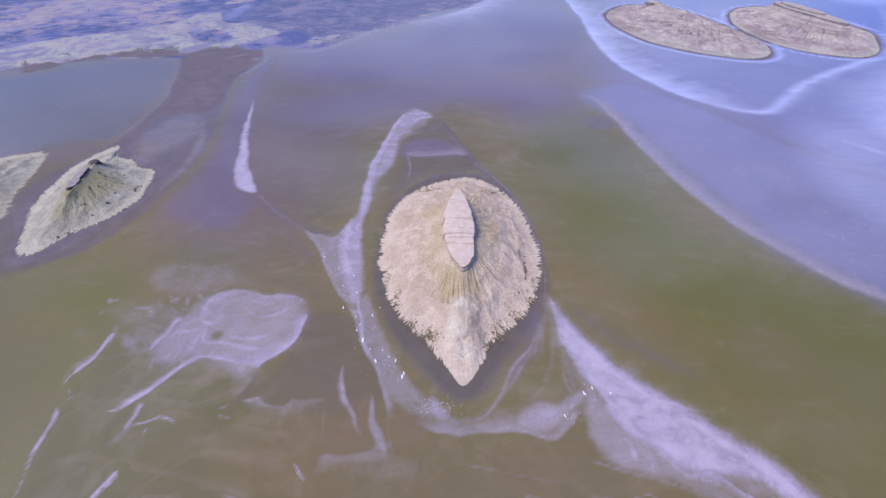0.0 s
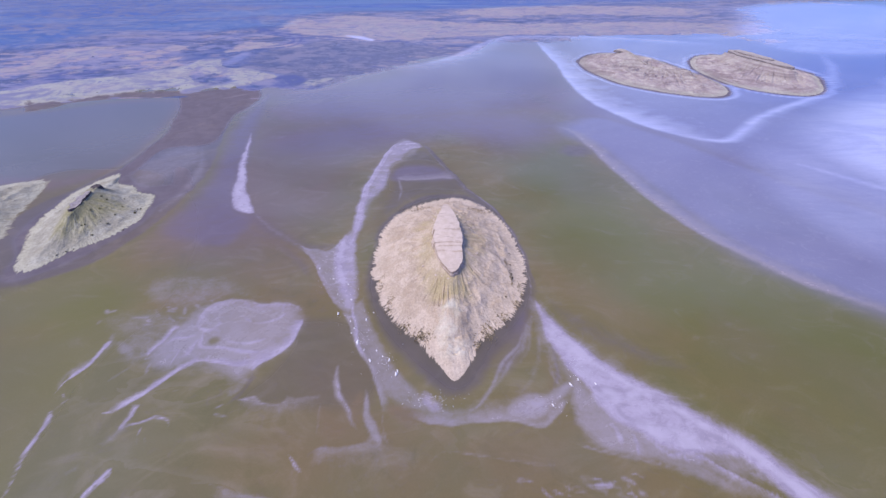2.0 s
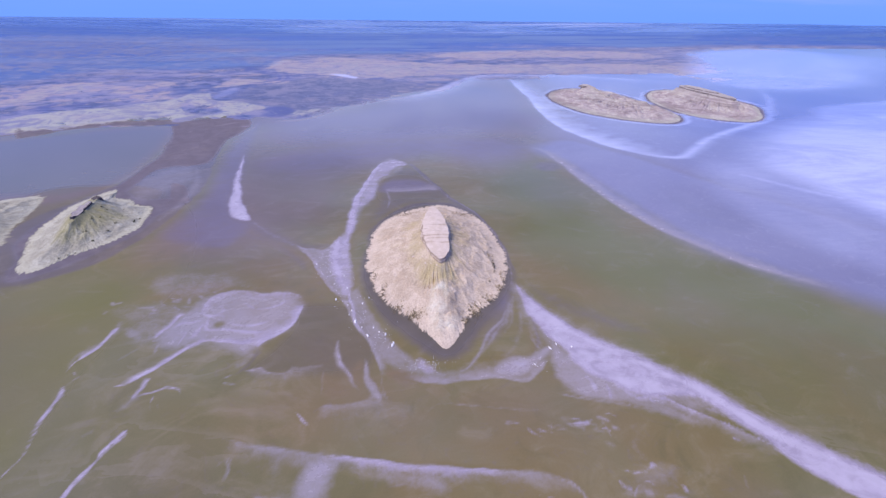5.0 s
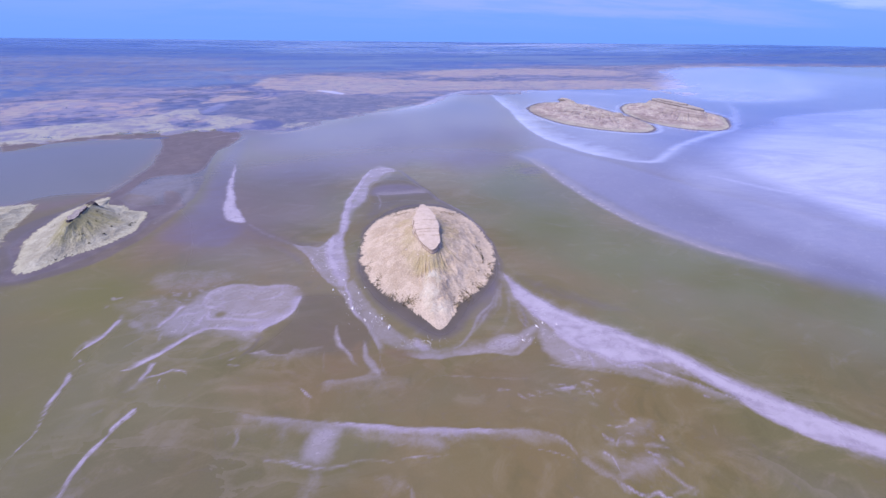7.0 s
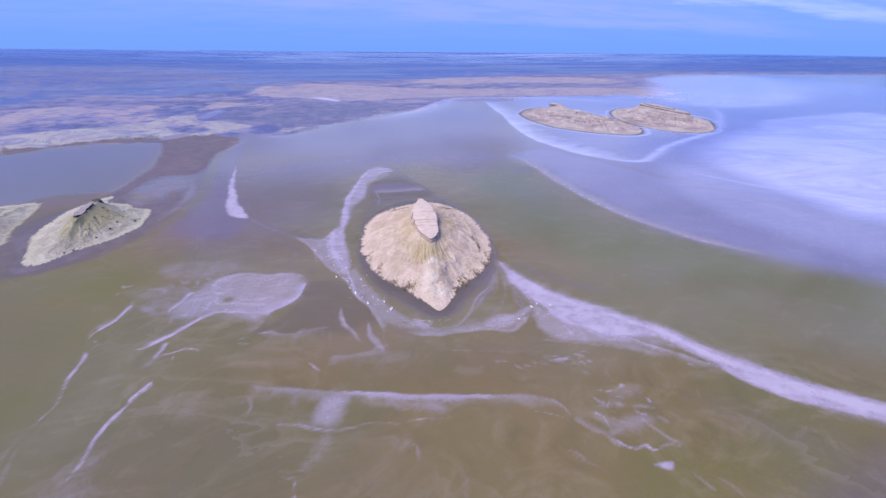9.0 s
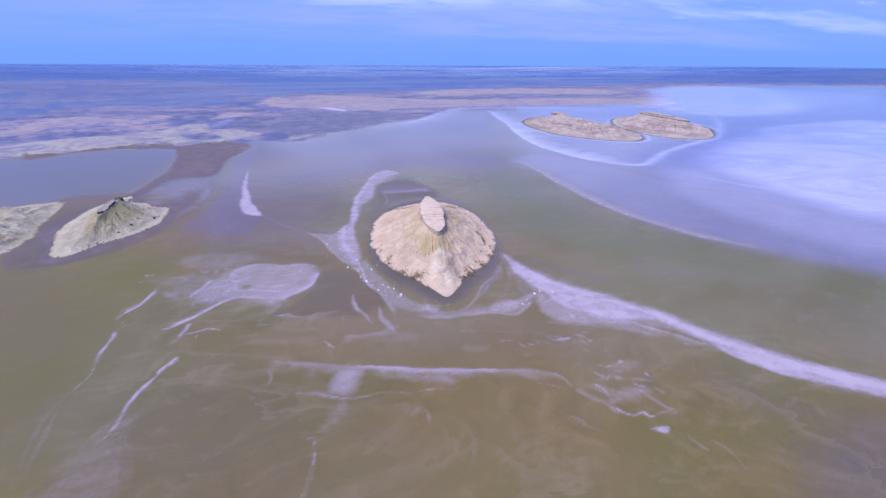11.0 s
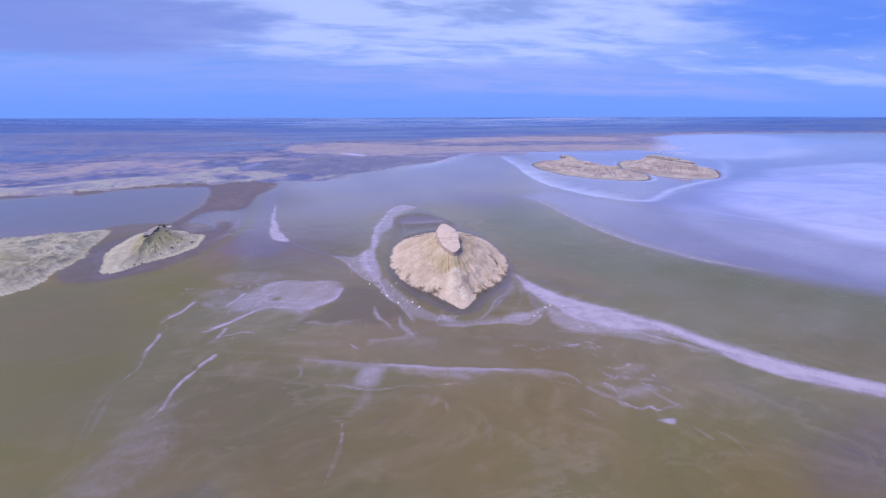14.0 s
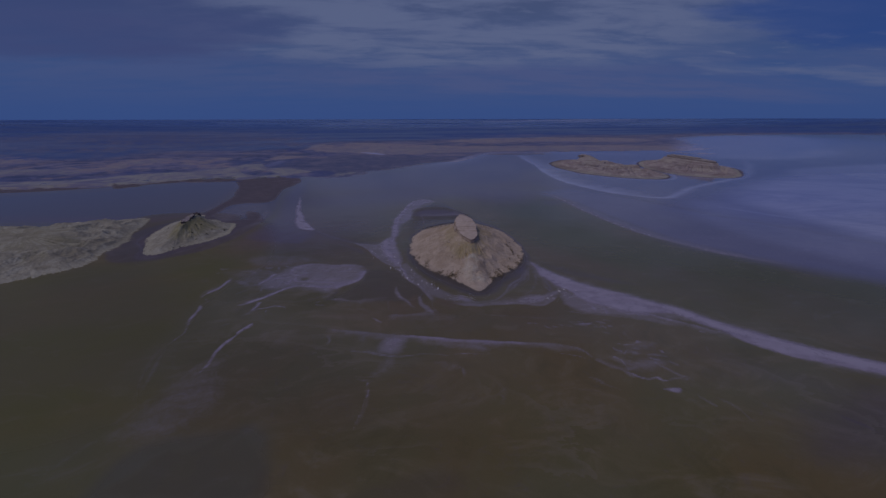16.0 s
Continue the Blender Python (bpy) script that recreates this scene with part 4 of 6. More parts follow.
    c.streak("film", [(38.8, 91.5), (35.4, 81.1), (31.7, 69.5), (28.1, 63.3)], 2.2, 3.0, 0.5)
    c.wash("film", [(40.0, 92.8), (39.8, 79.8), (39.8, 69.4), (40.1, 62.2), (40.2, 55.5), (38.3, 53.7)], 6, 0.55, 0.8, -1)
    c.streak("dark", [(41.5, 73.9), (40.3, 65.2), (39.5, 58.3), (37.1, 53.7)], 1.6, 2.0, 0.8)
    c.streak("rust", [(37.5, 65.2), (37.5, 57.3), (35.4, 51.9)], 3.0, 5.0, 0.5)
    # brown tongues and pale slips south of the ring
    c.patch("rust", [(-15.6, 50.2), (-10.4, 49.1), (-3.6, 45.8), (1.3, 42.3), (-5.2, 42.6), (-9.2, 41.6), (-12.6, 43.6), (-15.3, 46.3)], 3.0, 0.85)
    c.patch("dark", [(-15.6, 50.2), (-10.4, 49.1), (-3.6, 45.8), (-0.3, 42.9), (-5.2, 43.5), (-9.3, 42.3), (-13.2, 44.7)], 4.0, 0.5)
    c.patch("rust", [(-37.4, 48.1), (-33.8, 46.9), (-27.8, 41.7), (-30.6, 39.4), (-35.4, 39.5)], 4.0, 0.6)
    c.patch("rust", [(-28.1, 50.6), (-25.1, 54.1), (-23.3, 46.4), (-24.8, 43.2), (-27.7, 46.4)], 3.0, 0.7)
    c.patch("rust", [(-24.5, 40.9), (-15.1, 43.9), (-12.2, 37.8), (-16.1, 37.1), (-21.1, 39.4)], 6.0, 0.3)
    c.wash("film", [(-36.6, 37.7), (-30.2, 37.1), (-24.0, 37.9), (-19.1, 39.4), (-14.8, 40.5)], 12, 0.5, 0.8, -1)
    c.streak("film", [(-34.4, 63.7), (-33.6, 56.0), (-31.9, 52.0), (-29.1, 48.6), (-27.0, 44.6), (-24.7, 42.1)], 2.6, 2.0, 0.9, 1.0)
    c.streak("salt", [(-33.6, 57.8), (-32.2, 52.7), (-29.1, 48.9), (-27.7, 46.4)], 1.6, 1.6, 0.75, 0.8)
    c.streak("film", [(-24.0, 55.0), (-22.9, 50.6), (-22.3, 46.4), (-19.8, 42.4), (-17.5, 38.6)], 1.6, 1.8, 0.85, 5.0)
    c.patch("film", [(-22.8, 46.4), (-20.5, 44.7), (-16.4, 40.1), (-15.1, 37.1), (-18.8, 36.2), (-21.3, 40.9)], 4, 0.5)
    c.streak("film", [(-17.1, 47.2), (-17.0, 43.1), (-14.9, 37.9)], 1.0, 1.6, 0.6)
    c.streak("film", [(-37.1, 50.3), (-37.1, 46.5), (-36.3, 41.0)], 1.0, 2.0, 0.5)
    c.streak("salt", [(-42.7, 35.5), (-40.4, 33.1), (-37.8, 31.1)], 1.5, 1.2, 1.0, 1.8)
    c.wash("film", [(-64.2, 53.6), (-59.6, 53.3), (-56.9, 51.5), (-54.4, 50.8), (-50.1, 50.7), (-48.1, 52.8), (-45.3, 52.1), (-42.9, 52.8), (-40.0, 53.1), (-36.9, 53.5)], 9, 0.5, 0.7, -1)
    c.streak("film", [(-64.2, 53.6), (-61.3, 52.9), (-58.6, 53.3), (-56.6, 51.5), (-53.8, 50.4), (-50.4, 50.7)], 0.9, 1.0, 0.9)
    c.streak("film", [(-49.2, 53.5), (-47.1, 52.1), (-45.5, 52.8), (-42.7, 52.1), (-41.1, 53.1), (-38.1, 52.4)], 0.8, 1.4, 0.7)
    c.streak("film", [(-69.8, 50.5), (-67.5, 51.9)], 0.9, 1.0, 0.9)
    c.streak("film", [(-69.1, 48.8), (-65.1, 47.5)], 0.9, 1.0, 0.9)
    c.streak("film", [(-4.2, 30.9), (1.1, 34.6), (8.8, 33.8), (16.3, 32.6), (25.0, 30.7), (30.9, 30.4)], 0.9, 2.0, 0.6)
    c.wash("film", [(-35.2, 32.1), (-29.8, 35.1), (-22.3, 37.0), (-14.5, 37.0), (-5.0, 33.6)], 14, 0.35, 2.0, -1)
    # --- western salt blob and its tails ---
    c.patch("film", [(-98.4, 84.7), (-93.1, 93.8), (-84.3, 96.2), (-76.5, 96.5), (-69.3, 94.7), (-62.8, 95.2), (-56.6, 94.3), (-51.7, 88.2), (-50.9, 81.3), (-52.8, 73.3), (-57.3, 68.9), (-61.3, 66.0), (-62.7, 62.7), (-66.5, 59.6), (-73.4, 63.0), (-83.7, 65.1), (-93.8, 64.6), (-101.2, 68.4), (-102.7, 77.4)], 8, 0.8)
    c.wash("salt", [(-91.2, 78.5), (-91.8, 86.7), (-90.3, 93.7), (-85.3, 96.0), (-77.6, 96.2), (-70.3, 94.4), (-63.8, 94.9), (-57.9, 94.3), (-53.6, 91.2), (-51.2, 86.4)], 10, 0.62, 2.0, -1)
    c.wash("salt", [(-51.4, 86.9), (-51.6, 80.6), (-52.9, 73.7), (-57.4, 69.3), (-61.4, 66.4), (-63.2, 62.9)], 10, 0.95, 0.7, -1)
    c.wash("salt", [(-61.1, 67.6), (-68.1, 66.0), (-75.1, 66.9), (-82.0, 67.4), (-86.1, 66.2), (-89.9, 62.5), (-93.4, 57.3), (-96.6, 53.7), (-99.2, 50.7), (-102.3, 49.4)], 4.5, 0.95, 0.6, -1)
    c.streak("salt", [(-82.2, 67.8), (-87.9, 64.1), (-92.4, 58.6), (-96.1, 54.2), (-99.5, 50.4), (-102.4, 49.5)], 1.6, 1.1, 1.0, 0.5)
    c.wash("film", [(-63.2, 62.9), (-63.5, 59.0), (-65.0, 55.8), (-68.0, 54.4)], 10, 0.55, 0.8, -1)
    c.streak("dark", [(-62.2, 62.9), (-62.4, 58.8), (-63.8, 55.1), (-66.8, 51.5)], 1.8, 2.2, 0.7)
    for curl in ([(-91.5, 83.4), (-86.5, 81.6), (-83.2, 84.6), (-86.4, 88.5)], [(-78.5, 77.2), (-73.7, 75.3), (-67.5, 74.8), (-62.3, 77.0)], [(-76.8, 88.4), (-70.0, 84.5), (-63.0, 85.4), (-58.9, 89.6)], [(-83.8, 72.2), (-78.9, 73.5), (-71.1, 71.4), (-64.1, 70.7), (-57.2, 73.8)],
                 [(-88.2, 77.3), (-88.1, 72.2), (-89.2, 70.4)], [(-87.2, 80.9), (-85.9, 74.9), (-83.0, 73.1), (-79.0, 73.7)], [(-81.1, 79.6), (-83.6, 82.1), (-86.2, 80.8)]):
        c.streak("salt", curl, 1.9, 2.2, 0.8)
    c.patch("salt", [(-83.6, 75.6), (-83.3, 77.7), (-81.1, 78.1), (-79.6, 76.5), (-80.3, 74.9), (-82.1, 74.4)], 1.4, 0.8, True)
    c.patch("film", [(-83.6, 75.6), (-83.3, 77.7), (-81.1, 78.1), (-79.6, 76.5), (-80.3, 74.9), (-82.1, 74.4)], 1.6, 0.6, True)
    c.patch("film", [(-120.8, 101.6), (-121.5, 111.1), (-110.8, 113.7), (-92.6, 110.8), (-77.7, 102.7), (-68.8, 96.7), (-82.6, 97.7), (-95.9, 92.7), (-107.7, 94.2)], 8, 0.42)
    c.patch("film", [(-130.1, 88.1), (-115.7, 92.9), (-98.9, 90.0), (-89.7, 79.7), (-89.2, 70.4), (-100.4, 66.3), (-110.3, 68.4), (-113.9, 77.5), (-122.1, 82.4)], 7, 0.4)
    c.streak("salt", [(-89.1, 79.2), (-93.1, 78.2), (-96.5, 77.8), (-97.9, 75.9)], 1.4, 1.8, 0.85)
    c.wash("salt", [(-97.0, 82.7), (-99.4, 81.7), (-99.5, 77.3), (-100.4, 75.0), (-101.3, 71.9), (-101.8, 69.5)], 4, 0.8, 0.7, -1)
    c.streak("salt", [(-101.7, 69.2), (-98.2, 71.0), (-96.0, 72.3), (-92.5, 73.1), (-92.1, 69.4), (-91.6, 66.2)], 1.0, 1.3, 0.8)
    c.streak("film", [(-98.2, 63.2), (-99.2, 66.3), (-98.7, 68.4)], 1.0, 1.4, 0.8)
    c.streak("salt", [(-86.2, 72.2), (-89.5, 71.8), (-89.6, 74.5)], 0.9, 1.2, 0.8)
    c.streak("film", [(-107.6, 61.3), (-106.5, 63.8), (-103.9, 67.3)], 1.2, 1.8, 0.7)
    c.patch("film", [(-115.9, 77.5), (-110.9, 77.4), (-106.1, 72.8), (-106.1, 69.5), (-111.4, 72.4)], 3, 0.6)
    c.wash("salt", [(-117.7, 78.7), (-117.9, 75.2), (-118.0, 71.1), (-118.5, 67.2), (-120.5, 63.9), (-122.0, 61.6)], 4.5, 1.0, 0.6, -1)
    c.streak("salt", [(-118.0, 74.7), (-118.2, 70.2), (-119.4, 66.4), (-121.1, 63.3), (-122.7, 60.0), (-122.8, 56.2)], 1.9, 1.2, 1.0, 0.5)
    c.streak("film", [(-120.1, 81.1), (-117.5, 75.2), (-119.9, 68.5), (-123.7, 64.4), (-123.0, 58.5)], 4, 4, 0.55, 2)
    c.streak("salt", [(-115.9, 55.1), (-117.4, 53.3), (-117.7, 50.8)], 0.9, 1.1, 0.8)
    c.streak("salt", [(-119.8, 56.6), (-118.0, 55.5)], 1.4, 1.4, 0.7)
    c.streak("salt", [(-119.4, 50.9), (-117.7, 49.5), (-116.9, 46.2), (-116.8, 42.2), (-116.4, 38.5), (-116.0, 35.6), (-114.2, 31.5), (-113.3, 27.6)], 1.5, 1.1, 1.0, 0.6)
    c.streak("salt", [(-119.1, 50.9), (-117.4, 48.1), (-116.6, 45.8)], 2.6, 2.4, 0.7)
    c.streak("film", [(-113.9, 26.7), (-113.2, 19.8), (-114.2, 15.7), (-112.1, 7.0), (-107.2, -4.7)], 1.2, 3, 0.4, 2.5)
    c.wash("salt", [(-93.2, 53.1), (-93.7, 51.0), (-93.5, 48.5), (-94.4, 46.0), (-94.5, 44.1)], 3, 0.85, 0.6, -1)
    c.streak("salt", [(-93.9, 45.7), (-90.6, 46.3), (-88.1, 47.3), (-85.9, 48.4), (-82.2, 47.9), (-80.4, 46.7), (-80.3, 44.6)], 1.2, 1.3, 0.9)
    c.streak("salt", [(-88.4, 46.0), (-87.6, 43.6), (-86.9, 41.3), (-85.4, 39.8)], 1.0, 1.6, 0.75)
    c.streak("film", [(-94.2, 46.8), (-94.7, 43.6), (-96.5, 41.3)], 3.0, 4.0, 0.6)
    c.streak("film", [(-85.5, 42.8), (-83.6, 40.5)], 1.0, 1.8, 0.6)
    c.wash("salt", [(-89.6, 34.7), (-90.3, 33.0), (-91.0, 30.7), (-91.6, 28.5), (-91.9, 26.3)], 2.4, 1.0, 0.6, -1)
    c.streak("salt", [(-89.2, 32.7), (-91.2, 27.4), (-94.0, 20.5), (-94.4, 13.7), (-93.6, 7.2), (-94.5, 2.9)], 1.9, 1.2, 1.0, 0.6)
    c.streak("film", [(-101.4, 33.4), (-99.3, 34.8)], 2.0, 2.6, 0.5)
    for spot in ([(-129.5, 86.0), (-129.3, 87.6)], [(-128.6, 91.9), (-126.3, 92.9)], [(-118.6, 89.6), (-112.9, 88.7), (-111.5, 90.1)], [(-131.1, 93.0), (-128.7, 91.3)], [(-114.9, 35.0), (-114.1, 34.8)]):
        c.streak("film", spot, 1.6, 1.8, 0.75)
    c.streak("film", [(-90, 35), (-93, 20), (-95.5, 3.7), (-100, -12), (-110, -32)], 2.0, 5, 0.4, 5)
    # --- long bars in the foreground ---
    c.wash("salt", [(-34.1, 21.9), (-28.8, 20.9), (-22.3, 19.6), (-15.8, 18.4), (-10.9, 17.4), (-5.3, 15.9), (3.6, 14.7), (11.8, 14.0), (19.9, 12.8)], 5, 0.8, 0.5, -1)
    c.wash("film", [(-61.6, 28.2), (-53.8, 26.0), (-45.5, 24.6), (-38.8, 23.1), (-34.1, 21.9), (-22.3, 19.6), (-10.9, 17.4), (3.6, 14.7), (19.9, 13.0), (29.5, 11.0), (33.3, 8.0), (35.0, 4.2)], 8, 0.7, 0.5, -1)
    c.streak("film", [(-62.6, 28.8), (-53.9, 26.4), (-45.5, 24.8), (-35.4, 22.3)], 0.9, 1.2, 0.6)
    c.patch("film", [(-34.0, 21.2), (-27.1, 19.9), (-28.2, 15.0), (-29.3, 11.0), (-32.8, 9.4), (-37.4, 11.3), (-36.8, 16.2)], 5, 0.9)
    c.patch("salt", [(-33.3, 20.7), (-27.9, 19.6), (-28.7, 15.4), (-31.4, 13.4), (-34.4, 15.5)], 5, 0.45)
    c.streak("film", [(-46.8, 11.6), (-42.4, 11.0), (-36.4, 9.6), (-31.2, 8.6), (-26.2, 8.9), (-20.2, 8.7), (-12.8, 7.4)], 1.0, 1.3, 0.9)
    c.streak("salt", [(-41.8, 11.4), (-38.0, 10.4), (-33.4, 9.1), (-29.0, 8.6)], 1.0, 1.6, 0.75)
    c.patch("film", [(-42.6, 12.0), (-38.4, 12.7), (-30.8, 11.1), (-31.2, 8.6), (-36.3, 9.3)], 4, 0.55)
    c.streak("salt", [(-11.0, 7.8), (-7.5, 8.3), (-2.2, 7.6), (1.7, 7.7)], 1.0, 1.3, 0.75)
    c.patch("film", [(-20.6, 17.2), (-14.2, 17.1), (-2.9, 14.9), (1.3, 10.3), (-1.3, 8.1), (-6.5, 10.8), (-14.2, 12.8)], 5, 0.62)
    c.wash("film", [(0.9, 7.5), (-0.6, 10.0), (-5.7, 11.0), (-12.7, 12.6), (-17.4, 15.7)], 5, 0.5, 0.8, -1)
    c.patch("film", [(-46.9, 23.8), (-42.0, 23.2), (-41.6, 17.7), (-44.6, 17.2)], 4, 0.5)
    c.streak("film", [(-57.5, 22.8), (-56.0, 20.1), (-56.2, 17.0)], 1.3, 1.8, 0.8)
    c.streak("film", [(-58.8, 22.2), (-59.6, 20.0)], 1.0, 2.0, 0.5)
    c.streak("film", [(-33.2, 7.7), (-34.2, 3.5), (-35.3, -0.3)], 4, 5, 0.5)
    c.streak("film", [(-32.2, 8.5), (-34.3, 2.6), (-38.8, -1.4)], 4, 5, 0.5)
    c.patch("film", [(-17.9, 4.2), (-10.0, 3.1), (-9.1, 0.2), (-13.0, -0.7)], 5, 0.4)
    c.streak("film", [(-10.1, 0.9), (-8.8, 0.1), (-8.4, -3.9)], 1.2, 2.0, 0.65)
    c.streak("film", [(15.3, 2.5), (19.2, 2.6), (22.7, 1.5)], 0.8, 1.4, 0.5)
    c.streak("film", [(30.2, -6.7), (32.4, -7.8), (34.1, -9.6)], 1.0, 1.3, 0.75)
    c.streak("salt", [(22.6, 8.3), (25.3, 6.6), (28.8, 5.1), (32.2, 3.4), (34.7, 1.8)], 0.9, 1.2, 0.85)
    c.streak("film", [(28.5, 10.7), (33.0, 9.1), (34.5, 6.8), (35.5, 3.6)], 1.1, 1.6, 0.8)
    c.wash("film", [(35.0, 2.5), (37.3, 0.6), (39.9, -2.0), (42.8, -3.9), (43.8, -6.2), (45.8, -8.0)], 6, 0.6, 0.6, 1)
    c.streak("salt", [(43.4, -4.3), (45.1, -5.4), (46.1, -6.9), (47.9, -8.3), (51.1, -8.1), (52.7, -9.2), (54.6, -9.7)], 1.2, 1.2, 0.95)
    c.streak("salt", [(50.1, -8.0), (52.0, -8.0), (52.6, -8.9)], 1.6, 1.8, 0.75)
    c.streak("film", [(54.8, -9.4), (57.6, -8.7), (60.9, -9.6)], 0.9, 1.3, 0.75)
    c.patch("film", [(42.3, 4.0), (45.6, 3.9), (48.4, 1.6), (54.0, 2.5), (58.2, 1.1), (59.7, -1.5), (55.9, -3.4), (50.8, -5.0), (47.6, -3.8), (44.8, -1.9), (43.0, 0.7)], 6, 0.62)
    c.streak("salt", [(42.6, 4.3), (45.0, 2.8), (45.4, 0.7), (45.5, -2.0)], 1.0, 1.6, 0.7)
    c.streak("film", [(55.1, -0.9), (57.4, -3.6), (58.9, -6.0), (60.1, -7.9), (62.0, -8.7)], 1.4, 1.6, 0.85)
    c.patch("film", [(51.6, 9.9), (58.8, 11.3), (63.0, 9.4), (58.5, 5.4), (51.7, 4.2), (48.4, 5.8)], 6, 0.5)
    c.streak("film", [(57.2, 22.8), (57.2, 19.4), (54.0, 16.6), (54.9, 12.4)], 3.0, 4.0, 0.5)
    c.streak("film", [(45.7, 5.6), (49.1, 5.5), (52.7, 5.8)], 1.2, 1.6, 0.7)
    c.streak("film", [(79.7, 8.2), (78.1, 5.0), (78.5, 6.4)], 1.0, 1.6, 0.6)
    c.patch("salt", [(49.9, -13.3), (52.9, -12.9), (55.9, -13.1), (54.6, -15.2), (51.9, -14.7)], 1.6, 0.72)
    c.streak("film", [(58.5, -16.2), (59.7, -18.9), (60.8, -20.9)], 0.9, 1.3, 0.7)
    c.streak("film", [(63.5, -17.8), (65.5, -20.9), (66.6, -24.1), (66.5, -27.5)], 0.9, 1.5, 0.65)
    c.streak("film", [(30.3, -7.9), (34.1, -10.5), (38.4, -13.4)], 0.8, 1.3, 0.55)
    c.streak("film", [(2.0, -7.4), (2.0, -12.1), (-0.3, -16.5)], 2.4, 4, 0.4)
    c.streak("film", [(13.1, -8.2), (12.6, -12.2)], 3, 5, 0.35)
    c.streak("film", [(-44.3, -1.9), (-40.1, -3.4), (-36.9, -3.8)], 0.9, 1.4, 0.65)
    c.streak("salt", [(-39.8, -3.5), (-38.7, -6.6), (-39.2, -11.3), (-39.5, -16.5), (-40.2, -21.8), (-40.5, -25.7)], 1.0, 1.2, 0.8, 0.5)
    c.streak("film", [(-39.4, -3.5), (-38.7, -12.3), (-39.9, -21.9)], 1.8, 2.6, 0.5, 2.0)
    c.patch("olive", [(43.0, -7.0), (72.8, -14.7), (57.4, -24.5), (38.1, -20.6)], 14, 0.35)
    c.patch("film", [(-105.7, -19.2), (-103.1, -15.0), (-98.0, -5.8), (-94.7, 2.5), (-89.5, 4.1), (-81.8, -1.9), (-66.1, -7.5), (-58.5, -16.8), (-59.6, -24.2), (-72.7, -19.7), (-81.3, -21.8)], 10, 0.36)
    c.streak("film", [(-103.9, -17.7), (-103.6, -12.7), (-106.7, -6.6), (-106.9, -4.9)], 2.0, 3.0, 0.5)
    c.patch("umber", [(-74.9, -22.5), (-72.3, -20.5), (-68.0, -20.5), (-65.3, -23.6)], 5, 0.7)
    rng = random.Random(5)
    for cx, cy, sx, sy, count in ((52, 2, 8, 7, 16), (-104, 88, 9, 5, 14), (-100, 96, 10, 5, 6), (34, 25, 10, 3, 14), (48, 22, 5, 5, 10), (86, 22, 8, 6, 10)):
        for _ in range(count):
            x, y, long = rng.gauss(cx, sx * 0.55), rng.gauss(cy, sy * 0.55), rng.uniform(0.8, 3.2)
            turn = radians(rng.gauss(-32, 25))
            c.streak("salt" if rng.random() < 0.45 else "film", [(x - long * math.cos(turn), y - long * math.sin(turn)), (x + rng.uniform(-0.5, 0.5), y + rng.uniform(-0.6, 0.6)), (x + long * math.cos(turn), y + long * math.sin(turn))],
                     rng.uniform(0.7, 1.8), 1.8, rng.uniform(0.5, 0.85))
    # --- west shore ---
    c.patch("salt", [(-146, 288), (-128, 230), (-113, 191), (-99, 166), (-106, 165), (-116, 176), (-126, 207), (-137, 246)], 4, 0.95)
    c.streak("film", [(-101, 166), (-91, 155), (-72, 139), (-58, 128), (-50, 132)], 3.0, 5, 0.6)
    c.streak("film", [(-190, 420), (-165, 330), (-150, 280)], 10, 30, 0.4)
    c.streak("olive", [(-150, 135), (-145.9, 150.7), (-142.5, 172.6), (-143, 199), (-150.5, 238), (-165, 281), (-173, 320), (-170, 374)], 5, 7, 0.5)
    c.streak("film", [(-178, 340), (-170, 374), (-172, 400)], 4, 6, 0.6)
    c.patch("violet", [(-172, 392), (-163, 300), (-149, 243), (-139.5, 203), (-140.8, 172), (-139.9, 148), (-122, 138), (-101, 134), (-97, 158), (-108, 168), (-120, 195), (-134, 248), (-150, 311), (-166, 392)], 14, 0.7)
    c.patch("violet", [(-140, 146), (-100, 160), (-70, 138), (-58, 118), (-76, 108), (-112, 112), (-140, 128)], 40, 0.25)
    c.patch("violet", [(-60, 118), (-48, 104), (-38, 84), (-24, 60), (-10, 40), (14, 34), (40, 40), (50, 24), (20, 22), (-20, 26), (-44, 48), (-60, 76), (-76, 104)], 30, 0.12)
    c.patch("violet", [(85.3, -25.8), (102.2, -20.4), (116.5, -19.0), (131.5, -25.2), (103.8, -41.9), (87.0, -40.1), (73.4, -37.3)], 16, 0.25)
    c.streak("dark", [(92.3, -26.2), (93.6, -28.4), (95.6, -30.7), (96.1, -33.6)], 1.5, 2.0, 1.0)
    c.streak("violet", [(76.3, 4.9), (86.2, -4.4), (93.3, -12.5), (101.8, -17.9), (111.0, -23.0)], 8, 14, 0.15)
    c.patch("violet", [(-60, 320), (40, 340), (110, 300), (70, 262), (20, 275), (-30, 262), (-60, 250), (-90, 240), (-120, 270)], 60, 0.75)
    c.patch("violet", [(-150, 400), (-60, 470), (100, 640), (160, 560), (120, 400), (40, 330), (-100, 320)], 70, 0.9)
    c.patch("teal", [(-112, 260), (-70, 270), (-48, 240), (-50, 180), (-62, 146), (-92, 166), (-104, 200)], 30, 0.12)
    c.patch("teal", [(60, 260), (100, 240), (112, 190), (90, 170), (60, 190), (44, 220)], 40, 0.25)
    c.streak("rust", [(-96, 152), (-80, 138), (-64, 128), (-54, 116), (-46, 100)], 5, 8, 0.5)
